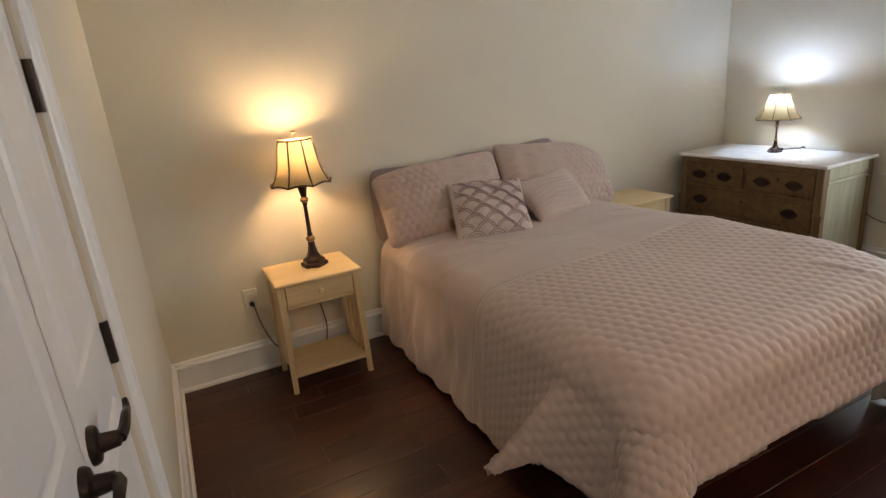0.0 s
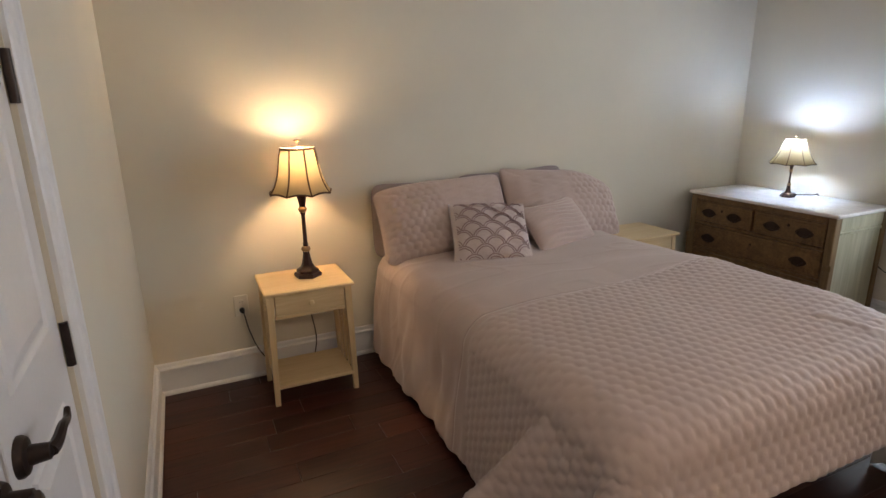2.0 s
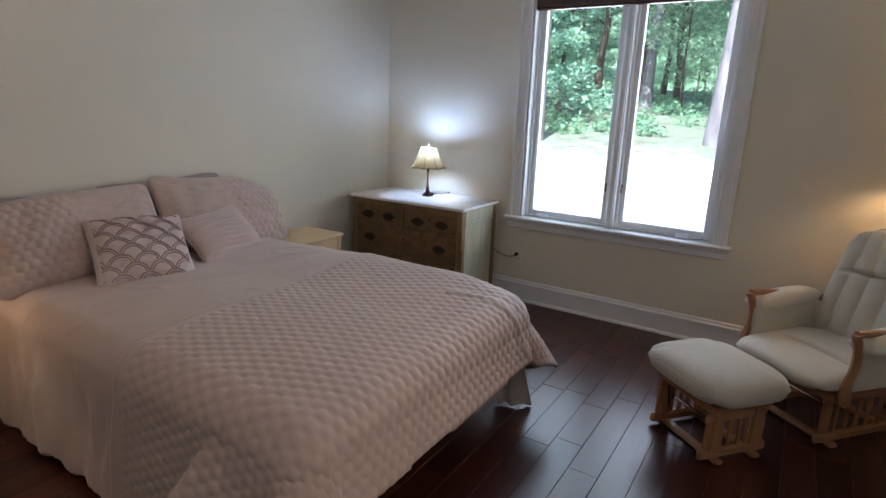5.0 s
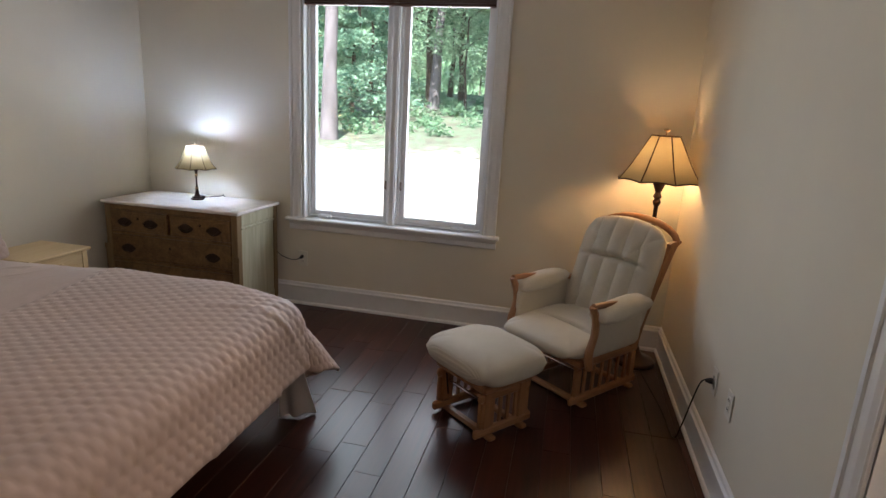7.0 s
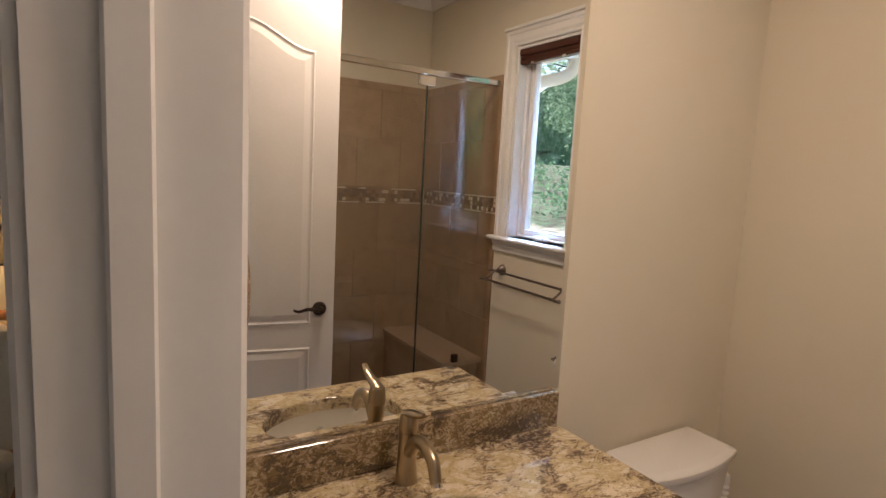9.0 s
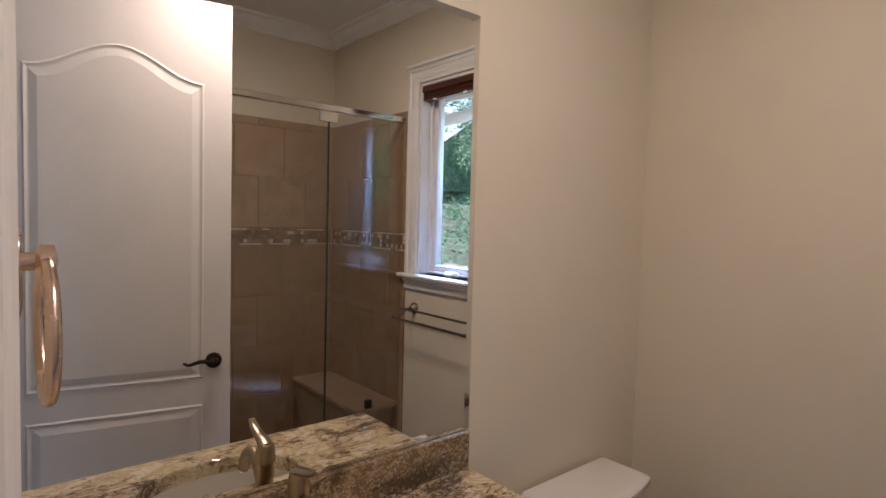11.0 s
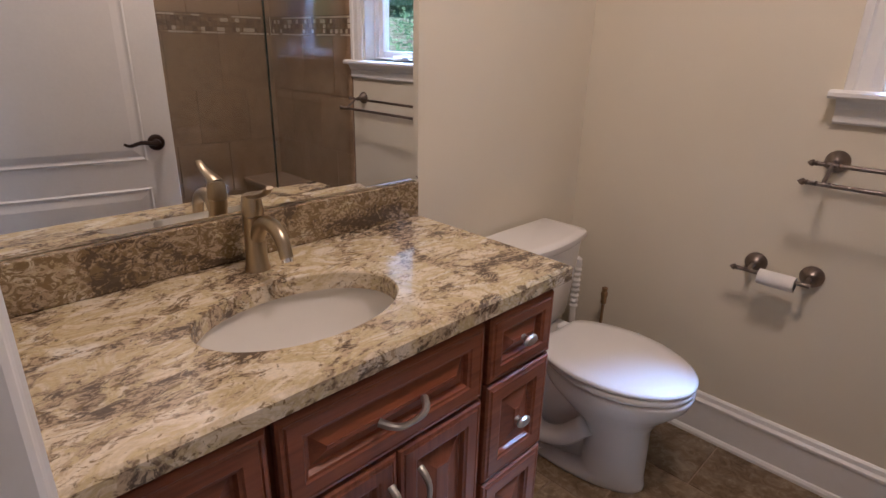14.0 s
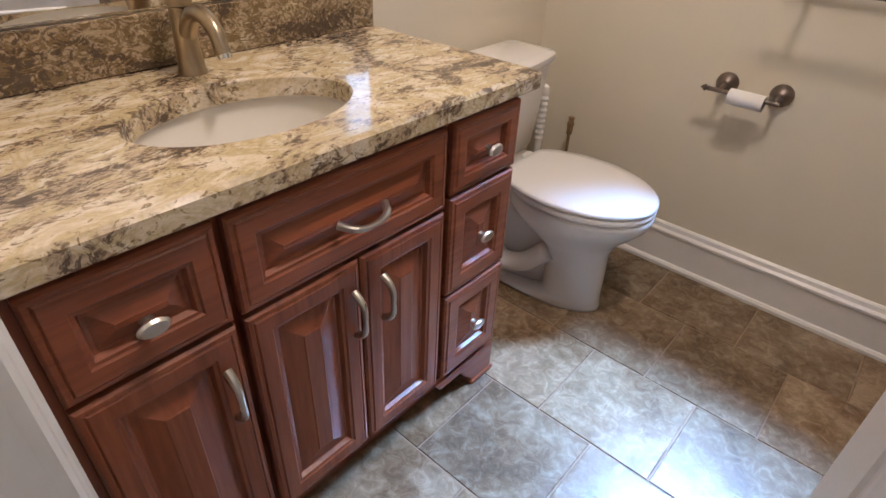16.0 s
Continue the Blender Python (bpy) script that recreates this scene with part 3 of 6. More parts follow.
# closet double doors, shut
LW = (CY1 - CY0) / 2
closet_panels = [(0.085, LW - 0.085, 1.05, DTOP - 0.13, 0.05), (0.085, LW - 0.085, 0.22, 0.90, 0.0)]
door_a = door_leaf("closet_door", "white moulded panel closet door with bronze lever and hinges, shut", at((XL - 0.010, CY1 - 0.003, 0), 0, 0, -90) @ Matrix.Diagonal((1, -1, 1, 1)), LW - 0.010, DTOP - 0.01, closet_panels)
door_b = door_leaf("closet_door", "white moulded panel closet door with bronze lever, shut", at((XL - 0.010, CY0 + 0.003, 0), 0, 0, 90), LW - 0.010, DTOP - 0.01, closet_panels)
for d, turn in ((door_a, -1), (door_b, -1)):
    lever(d, at((LW - 0.060, 0, 0.965)), turn)
    for z in (0.22, 0.984, 1.515, 2.18):
        part("hinge", tube([(-0.003, -0.009, z - 0.048), (-0.003, -0.009, z - 0.017), (-0.003, -0.009, z - 0.016), (-0.003, -0.009, z + 0.048)], 0.0085, 10), BRONZE, d, "dark bronze hinge knuckle", True)

# bathroom door, open into the bathroom
DW = 0.80
free = Vector((1.05, -0.785, 0)) - Vector((DX0 + 0.01, YP - 0.035, 0))
ang = math.degrees(math.atan2(free.y, free.x))
bath_door = door_leaf("bathroom_door", "white two-panel door with arched top panel, standing open", at((DX0 + 0.01, YP - 0.035, 0), 0, 0, ang) @ Matrix.Diagonal((1, -1, 1, 1)), free.length, DTOP - 0.02, [(0.10, free.length - 0.105, 0.855, 2.16, 0.11), (0.10, free.length - 0.105, 0.22, 0.745, 0.0)])
lever(bath_door, at((free.length - 0.065, 0, 0.925)), -1)
lever(bath_door, at((free.length - 0.065, 0.035, 0.925), 0, 0, 0) @ Matrix.Diagonal((1, -1, 1, 1)), -1)
for z in (0.22, 0.93, 1.5, 2.15):
    part("hinge", tube([(-0.004, 0.040, z - 0.045), (-0.004, 0.040, z + 0.045)], 0.008, 10), BRONZE, bath_door, "dark bronze hinge knuckle", True)


# ---- windows ----
def window(name, label, m, w, z0, z1, lights, depth=0.16):
    """Local x along the wall, y outwards from the inner face, centred on x=0."""
    top = thing(name, label, "window", m, kind="structure")
    a, b = -w / 2, w / 2
    part("casing_leg", run(CASE, (a - 0.004, 0, z0), (a - 0.004, 0, z1 + CW), (0, -1, 0), (-1, 0, 0)), TRIM, top)
    part("casing_leg", run(CASE, (b + 0.004, 0, z0), (b + 0.004, 0, z1 + CW), (0, -1, 0), (1, 0, 0)), TRIM, top)
    part("casing_head", run(CASE, (a - CW + 0.002, 0, z1 + 0.004), (b + CW - 0.002, 0, z1 + 0.004), (0, -0.98, 0), (0, 0, 1)), TRIM, top)
    part("head_cap", boxes(((a - CW - 0.012, -0.034, z1 + CW), (b + CW + 0.012, 0.0, z1 + CW + 0.018)), chamfer=0.004), TRIM, top)
    part("window_sill", run([(0.10, 0), (-0.050, 0), (-0.056, 0.006), (-0.056, 0.016), (-0.050, 0.022), (0.10, 0.022)], (a - CW - 0.03, 0, z0 - 0.022), (b + CW + 0.03, 0, z0 - 0.022), (0, 1, 0), (0, 0, 1)), TRIM, top)
    part("apron", run([(0, 0), (-0.012, 0), (-0.016, 0.006), (-0.016, 0.040), (-0.022, 0.046), (-0.028, 0.060), (-0.038, 0.068), (0, 0.068)], (a - CW - 0.012, 0, z0 - 0.090), (b + CW + 0.012, 0, z0 - 0.090), (0, 1, 0), (0, 0, 1)), TRIM, top)
    jt = 0.012
    part("jamb", boxes(((a - 0.003, 0, z0), (a + jt, depth, z1)), ((b - jt, 0, z0), (b + 0.003, depth, z1)), ((a + jt, 0, z1 - jt), (b - jt, depth, z1 + 0.003)), ((a + jt, 0.1, z0), (b - jt, depth, z0 + 0.020))), SASH, top)
    mull = 0.052
    bays = [(a + jt, b - jt)] if lights == 1 else [(a + jt, -mull / 2), (mull / 2, b - jt)]
    if lights == 2:
        part("mullion", boxes(((-mull / 2, 0.018, z0), (mull / 2, depth, z1 - jt)), ((-0.018, 0.008, z0), (0.018, 0.018, z1 - jt)), chamfer=0.003), SASH, top)
    for n, (l, r) in enumerate(bays):
        zl, zh = z0 + 0.003, z1 - jt
        f = 0.034
        sash = part("window_frame", boxes(((l, 0.055, zl), (l + 0.018, 0.115, zh)), ((r - 0.018, 0.055, zl), (r, 0.115, zh)), ((l + 0.018, 0.055, zl), (r - 0.018, 0.115, zl + 0.012)), ((l + 0.018, 0.055, zh - 0.018), (r - 0.018, 0.115, zh)),
                                         ((l + 0.018, 0.075, zl + 0.012), (l + 0.018 + f, 0.118, zh - 0.018)), ((r - 0.018 - f, 0.075, zl + 0.012), (r - 0.018, 0.118, zh - 0.018)), ((l + 0.018 + f, 0.075, zl + 0.012), (r - 0.018 - f, 0.118, zl + 0.012 + f)), ((l + 0.018 + f, 0.075, zh - 0.018 - f), (r - 0.018 - f, 0.118, zh - 0.018)), chamfer=0.003), SASH, top)
        pane = part("pane", boxes(((l + 0.04, 0.092, zl + 0.03), (r - 0.04, 0.097, zh - 0.04))), GLASS, sash)
        pane.visible_shadow = False
        cx = (l + r) / 2 + (0.22 if n else -0.27) * (r - l) * (1 if lights == 2 else 0)
        part("crank_cover", boxes(((cx - 0.045, 0.030, z0 + 0.001), (cx + 0.045, 0.062, z0 + 0.028)), ((cx - 0.030, 0.022, z0 + 0.001), (cx + 0.030, 0.032, z0 + 0.022)), chamfer=0.006), SASH, sash, "folded white crank handle cover")
        side = r - 0.030 if n == 0 and lights == 2 else l + 0.030
        part("sash_lock", boxes(((side - 0.006, 0.044, z0 + 0.25), (side + 0.006, 0.058, z0 + 0.31)), ((side - 0.004, 0.030, z0 + 0.268), (side + 0.004, 0.046, z0 + 0.280)), chamfer=0.002), PEWTER if lights == 2 else SASH, sash, "small sash lock lever")
    return top


def blind(m, w, z, label, val=0.062, count=9):
    """A raised slatted blind under its head rail, bottom at z."""
    b = thing("window_blind", label, "blind", m)
    part("bottom_rail", boxes(((-w / 2, 0.002, z), (w / 2, 0.046, z + 0.018)), chamfer=0.004), BLIND, b)
    for k in range(count):
        zz = z + 0.020 + 0.0048 * k
        part("slat", boxes(((-w / 2 + 0.002, 0.004, zz), (w / 2 - 0.002, 0.044, zz + 0.0036))), BLIND, b)
    zv = z + 0.0228 + 0.0048 * count
    part("valance", boxes(((-w / 2 - 0.002, -0.006, zv), (w / 2 + 0.002, 0.048, zv + val)), chamfer=0.006), BLIND, b)
    for x in (-0.27 * w, 0.27 * w):
        part("cord_toggle", boxes(((x - 0.012, -0.003, z - 0.006), (x + 0.012, 0.006, z + 0.004)), chamfer=0.003), PLATE, b, "pale cord toggle")
    return b


WM = at((XW, (WY0 + WY1) / 2, 0), 0, 0, -90)
BM = at(((BX0 + BX1) / 2, YB, 0), 0, 0, 180)
window("window_1", "white twin casement window with deep moulded sill", WM, WY1 - WY0, WZ0, WZ1, 2)
window("window_2", "narrow white casement window over the towel bar", BM, BX1 - BX0, BZ0, BZ1, 1)
blind(WM, WY1 - WY0 - 0.03, 2.125, "dark brown wooden blind drawn up to the window head")
blind(BM, BX1 - BX0 - 0.03, 2.172, "dark brown wooden blind drawn up in the bathroom window", 0.036, 4)


def outlet(m, label, plugged=True, dangling=None):
    o = thing("wall_outlet", label, "outlet", m)
    part("cover_plate", boxes(((-0.036, -0.006, -0.058), (0.036, 0, 0.058)), chamfer=0.003), PLATE, o)
    for z in (-0.02, 0.02):
        part("socket", lathe([(0.0165, 0), (0.0165, 0.0025), (0.0, 0.0025)], 18, at((0, -0.006, z), 90)), PLATE, o)
        part("socket_slots", boxes(((-0.007, -0.0095, z - 0.003), (-0.005, -0.0083, z + 0.006)), ((0.005, -0.0095, z - 0.003), (0.007, -0.0083, z + 0.006))), BLACKP, o)
    return o


def cord(points, label, r=0.0032):
    c = thing("lamp_cord", label, "power cord")
    pts = curve(points, 7)
    part("cable", tube(pts, r, 7), BLACKP, c, "", True)
    p, q = pts[0], pts[1]
    way = (q - p).normalized()
    part("plug", tube([p - way * 0.002, p + way * 0.012, p + way * 0.022, p + way * 0.03], [0.013, 0.013, 0.010, 0.004], 10), BLACKP, c, "", True)
    return c


outlet(at((0.43, YH, 0.415)), "almond wall outlet with a lamp plugged in, beside the nightstand")
outlet(at((XW, 2.735, 0.355), 0, 0, -90), "almond wall outlet with a lamp plugged in, under the window")
outlet(at((2.83, YR, 0.41), 0, 0, 180), "almond wall outlet with a plug, beside the floor lamp")
outlet(at((2.60, YR, 0.42), 0, 0, 180), "almond wall outlet above the baseboard, empty")

# ---- bedroom: bed ----
BXL, BXR, BYH, BYF, BTOP = 1.17, 2.62, 3.93, 1.95, 0.605


def hexes(u, v, pitch):
    """Height 0..1 of a padded hexagon quilting."""
    best = np.full(u.shape, 9.0)
    dy = pitch * 0.866
    row = np.round(v / dy)
    for k in (-1, 0, 1):
        r = row + k
        off = np.where(np.mod(r, 2) == 0, 0.0, 0.5) * pitch
        c = np.round((u - off) / pitch)
        best = np.minimum(best, np.hypot(u - off - c * pitch, v - r * dy))
    return np.clip(1 - (best / (pitch * 0.56)) ** 2, 0, 1) ** 0.6


def soft_noise(u, v, scale, seed=0.0):
    return (np.sin(u * scale * 1.7 + seed) * np.cos(v * scale * 1.3 + seed * 2.1) + 0.6 * np.sin(u * scale * 3.1 - v * scale * 2.3 + seed) + 0.4 * np.cos(v * scale * 5.3 + u * scale * 1.9 + seed * 3)) / 2


def ripples(u, v, scale, seed, count=9):
    """Irregular shallow waves from many crossing directions."""
    r = np.random.default_rng(seed)
    out = 0 * u
    for _ in range(count):
        a, f, p = r.uniform(0, math.pi), scale * r.uniform(0.5, 1.8), r.uniform(0, 6.28)
        out = out + np.sin((u * math.cos(a) + v * math.sin(a)) * f + p + 1.3 * np.sin(v * f * 0.31 + p * 2)) / count ** 0.5
    return out


def duvet_points(step=0.0095):
    w, l, rad = BXR - BXL, BYH - BYF, 0.10
    s, t = np.meshgrid(np.arange(-0.54, w + 0.40 + step, step), np.arange(0, l + 0.26 + step, step))
    du = np.where(s < rad, s - rad, np.where(s > w - rad, s - (w - rad), 0))
    dv = np.where(t > l - rad, t - (l - rad), 0)
    d = np.hypot(du, dv)
    ux, uy = du / np.maximum(d, 1e-6), dv / np.maximum(d, 1e-6)
    turn = np.arctan2(np.abs(uy), np.abs(ux) + 1e-9) / (math.pi / 2)   # 0 at the sides, 1 at the foot
    left = s < w / 2
    crest = t - 1.66 + 0.42 * np.clip(d - 0.1, 0, 0.6)                 # distance from the draped fold towards the foot
    tuck = 1 / (1 + np.exp(-(crest - 0.03) / 0.02))
    reach = np.where(left, 0.625 - 0.175 * tuck, 0.47) * (1 - turn) + 0.325 * turn
    reach = reach + 0.003 * np.sin(s * 9) * turn + np.where(left, 0.02, 0.07) * np.sin(turn * 3.14)
    over = np.maximum(d - reach, 0)
    d = np.minimum(d, reach)
    arc = rad * math.pi / 2
    a = np.clip(d / rad, 0, math.pi / 2)
    rest = np.maximum(d - arc, 0)
    flare = 0.10 + 0.16 * np.abs(uy) + np.where(left, 0.20, 0.34) * np.sin(turn * math.pi)
    lap = np.where(crest < 0, np.exp(crest / 0.030), np.exp(-crest / 0.15)) * left
    flare = np.minimum(flare + 0.42 * lap, 0.66)
    out = rad * np.sin(a) + rest * flare
    drop = rad * (1 - np.cos(a)) + rest * np.sqrt(np.maximum(0.3, 1 - flare ** 2)) - over * 0.01
    quilt = 1 / (1 + np.exp(-(t - (1.07 - 0.10 * (s / w - 0.5))) / 0.006))
    side = np.where(np.abs(ux) > 0.5, 1, 0)
    fold = np.minimum(rest / 0.25, 1) * (1 - quilt) * side
    out += fold * (0.009 * ripples(t, s * 0.12, 15, 8) + 0.009 * ripples(t, s * 0.3, 36, 5))
    out += np.minimum(rest / 0.3, 1) * quilt * 0.004 * np.sin((t + s * 0.6) * 13 + 1.0 + np.sin(s * 5))
    x = BXL + np.clip(s, rad, w - rad) + ux * out
    y = BYH - np.clip(t, 0, l - rad) - uy * out
    crown_h = 0.030 * (1 - np.abs(2 * np.clip(s, 0, w) / w - 1) ** np.where(left, 4, 12)) + 0.004 * ripples(s, t, 5.0, 1)
    puff = 0.030 * np.clip((s - w + 0.60) / 0.45, 0, 1) * np.clip((t - 0.4) / 0.6, 0, 1) * np.clip((l - t) / 0.35, 0, 1)
    slump = -puff + 0.028 * np.clip((t - l + 0.45) / 0.45, 0, 1) ** 2
    z = BTOP - drop - slump * np.clip(1 - drop / 0.22, 0, 1) + crown_h * np.clip(1 - drop / 0.15, 0, 1)
    crease = ripples(s * 0.7 + 0.3 * t, t - 0.25 * s, 15, 2)
    wrinkle = (1 - quilt) * (0.0026 * crease + 0.0035 * np.exp(-(crease / 0.10) ** 2)) * np.clip(1.4 - t, 0.3, 1)
    ridge = quilt * 0.006 * np.exp(-((s - 0.62 * w - 0.35 * (t - 1.0)) / 0.02) ** 2) * (t > 1.7)
    z = np.maximum(z, 0.035 + 0.02 * np.sin(s * 9 + t * 11) ** 2)
    p = np.stack([x, y, z], -1)
    n = np.cross(np.gradient(p, axis=0), np.gradient(p, axis=1))
    n /= np.linalg.norm(n, axis=-1, keepdims=True) + 1e-9
    n *= np.sign(n[n.shape[0] // 3, n.shape[1] // 2, 2])
    n *= (over < 1e-4)[..., None]
    return p + n * (quilt * (0.003 + 0.0085 * hexes(s, t, 0.046)) + wrinkle + ridge)[..., None]


bed = thing("bed", "queen bed with dusty pink duvet quilted over its lower half", "bed")
part("bed_frame", boxes(((BXL + 0.06, BYF + 0.22, 0.14), (BXR - 0.06, BYH, 0.28)), chamfer=0.01), BRONZE, bed, "dark bed frame in shadow")
part("mattress", boxes(((BXL + 0.03, BYF + 0.04, 0.285), (BXR - 0.03, BYH - 0.005, BTOP - 0.02)), chamfer=0.05), SKIRT, bed, "pale mattress under the duvet")
for lx in (BXL + 0.12, BXR - 0.12):
    for ly in (BYF + 0.45, BYH - 0.12):
        part("leg", boxes(((lx - 0.03, ly - 0.03, 0), (lx + 0.03, ly + 0.03, 0.14)), chamfer=0.006), BRONZE, bed)
duvet = thing("duvet", "dusty pink duvet, smooth at the head, hexagon-quilted below", "duvet")
cloth_pts = duvet_points()
seam_row = int(1.07 / 0.0095)
for nm, sheet, what in (("smooth_cover", cloth_pts[:seam_row + 1], "smooth pink cloth towards the pillows"), ("quilted_cover", cloth_pts[seam_row:], "pink cloth quilted in small hexagons")):
    thick = part(nm, grid_mesh(sheet), DUVET, duvet, what, "all").modifiers.new("thickness", "SOLIDIFY")
    thick.thickness, thick.offset = 0.011, -1
su, sv = np.meshgrid(np.linspace(0, 1, 30), np.linspace(0, 1, 24))
sk = np.stack([2.61 + 0.085 * sv * su + 0.014 * np.sin(su * 9) * sv, 2.10 - 0.13 * su - 0.02 * sv * su, 0.26 * (1 - sv) + 0.006 + 0.012 * np.sin(su * 7) ** 2 * sv], -1)
skirt = tagged(put("bed_skirt", grid_mesh(sk), SKIRT, None, "all"), "white bed skirt corner trailing on the floor at the bed foot", "bed skirt")
thick = skirt.modifiers.new("thickness", "SOLIDIFY")
thick.thickness = 0.006


def pillow(name, label, m, w, h, thick_m, material, quilt=None, ruffle=False, sag=0.022, n=70, group="", droop=(0.0, 0.0), full=2.8, corner=7):
    """A stuffed pillow: local x width, y height, z towards the front."""
    u, v = np.meshgrid(np.linspace(-1, 1, n), np.linspace(-1, 1, n))
    body = np.clip((1 - np.abs(u) ** full) * (1 - np.abs(v) ** full), 0, 1) ** 0.5
    soft = np.maximum(np.abs(u), np.abs(v)) / np.maximum((np.abs(u) ** corner + np.abs(v) ** corner) ** (1 / corner), 1e-6)
    x = w / 2 * u * soft * (1 - sag * (1 - v ** 2))
    y = h / 2 * v * soft * (1 - sag * 1.2 * (1 - u ** 2)) - 0.018 * (1 - u ** 2) * (v > 0) * v
    y = y - (droop[0] * np.clip(-u, 0, 1) ** 2 + droop[1] * np.clip(u, 0, 1) ** 2) * (v + 1) / 2
    lump = 1 + 0.10 * soft_noise(u, v, 2.2, w * 30)
    z = thick_m / 2 * body * lump
    if quilt is not None:
        q = quilt(u)
        z = z + 0.014 * hexes(x * 1.0, y * 1.0, 0.046) * q * np.clip(body * 2, 0, 1)
        z = z + (1 - q) * 0.0025 * soft_noise(u * 3, v * 9, 2.4, 5) * np.clip(body * 2, 0, 1)
    if ruffle:
        z = z + 0.005 * np.sin(v * 34 + 2.5 * np.sin(u * 3.0)) * np.clip(body * 2, 0, 1) * (0.5 + 0.5 * np.cos(u * 2.2))
    else:
        z = z + (0.002 * soft_noise(u, v, 7, 3) + 0.0035 * ripples(u * w * 2, v * h * 2, 9, int(w * 1000))) * np.clip(body * 2, 0, 1)
    front, back = np.stack([x, y, z], -1), np.stack([x, y, -thick_m / 2 * 0.8 * body], -1)
    me = bpy.data.meshes.new(name)
    idx = np.arange(n * n).reshape(n, n)
    f1 = np.stack([idx[:-1, :-1], idx[:-1, 1:], idx[1:, 1:], idx[1:, :-1]], -1).reshape(-1, 4)
    me.from_pydata(np.concatenate([front.reshape(-1, 3), back.reshape(-1, 3)]).tolist(), [], f1.tolist() + (f1[:, ::-1] + n * n).tolist())
    bm = bmesh.new()
    bm.from_mesh(me)
    bmesh.ops.remove_doubles(bm, verts=bm.verts, dist=1e-5)
    t = thing(name, label, "pillow", m, group)
    part("cover", bm, material, t, "", "all")
    rim = [(0, k) for k in range(n)] + [(k, n - 1) for k in range(1, n)] + [(n - 1, k) for k in range(n - 2, -1, -1)] + [(k, 0) for k in range(n - 2, -1, -1)]
    part("seam_piping", tube([(x[r], y[r], 0.0) for r in rim], 0.0032, 5), material, t, "narrow sewn edge", "all")

    def height(px, py):
        i = int(np.clip((px / (w / 2) + 1) / 2 * (n - 1), 0, n - 1))
        j = int(np.clip((py / (h / 2) + 1) / 2 * (n - 1), 0, n - 1))
        return float(z[j, i]), float(x[j, i]), float(y[j, i])

    return t, height


def left_half(u):
    return 1 / (1 + np.exp((u + 0.1) / 0.03))


def right_half(u):
    return 1 / (1 + np.exp(-(u - 0.1) / 0.03))


PB = "bed pillows"
pillow("bed_pillow", "taupe bed pillow with stitched top edge, upright against the wall", at((1.455, 3.955, 0.795), 86, 0, 0), 0.60, 0.43, 0.07, TAUPE, group=PB, sag=0.008)
pillow("bed_pillow", "taupe bed pillow with stitched top edge, upright against the wall", at((2.045, 3.945, 0.812), 86, 0, 0) @ pose(0, 0, 0, 0, 0, 1.5), 0.76, 0.44, 0.07, TAUPE, group=PB, sag=0.008)
pillow("pillow_sham", "dusty pink pillow sham, quilted over one half", at((1.545, 3.835, 0.815), 62, 0, 0) @ pose(0, 0, 0, 0, 0, 1), 0.80, 0.47, 0.22, DUVET, left_half, sag=0.03, n=110, group=PB, droop=(0.06, 0.02), full=2.1, corner=14)
pillow("pillow_sham", "dusty pink pillow sham, quilted over one half, slumped at one end", at((2.345, 3.845, 0.815), 62, 0, 0) @ pose(0, 0, 0, 0, 0, -3), 0.80, 0.47, 0.20, DUVET, right_half, sag=0.03, n=110, group=PB, droop=(0.0, 0.14), full=2.1, corner=14)
acc, hgt = pillow("accent_pillow", "pale rose accent pillow embroidered with mauve scallops", at((1.69, 3.580, 0.752), 47, 0, -13) @ pose(0, 0, 0, 0, 0, -3), 0.43, 0.37, 0.15, SCALLOP, sag=0.055, full=2.2, corner=24)
pillow("accent_pillow", "dusty pink accent pillow with gathered ruffle rows", at((2.165, 3.64, 0.742), 48, 0, 13) @ pose(0, 0, 0, 0, 0, 3), 0.48, 0.31, 0.15, DUVET, None, True, sag=0.05, full=2.2, corner=20)
FAN, STEP = 0.057, 0.046
for j in range(-5, 6):
    for i in range(-3, 4):
        cx, cy = (i + (0.5 if j % 2 else 0)) * 2 * FAN, j * STEP - 0.02
        covers = [(cx - FAN, cy - STEP), (cx + FAN, cy - STEP), (cx, cy - 2 * STEP)]
        for rr, wd in ((FAN, 0.0030), (FAN * 0.80, 0.0026)):
            path = []
            for k in range(31):
                an = radians(-10 + 200 * k / 30)
                px, py = cx + rr * math.cos(an), cy + rr * math.sin(an)
                shown = abs(px) < 0.192 and abs(py) < 0.172 and all(math.hypot(px - a, py - b) > FAN * 0.995 for a, b in covers)
                if shown:
                    path.append((px * 0.985, py * 0.98, hgt(px, py)[0] + 0.001))
                if path and (not shown or k == 30):
                    if len(path) > 2:
                        part("stitched_arc", tube(path, wd, 5), STITCH, acc, "", True)
                    path = []


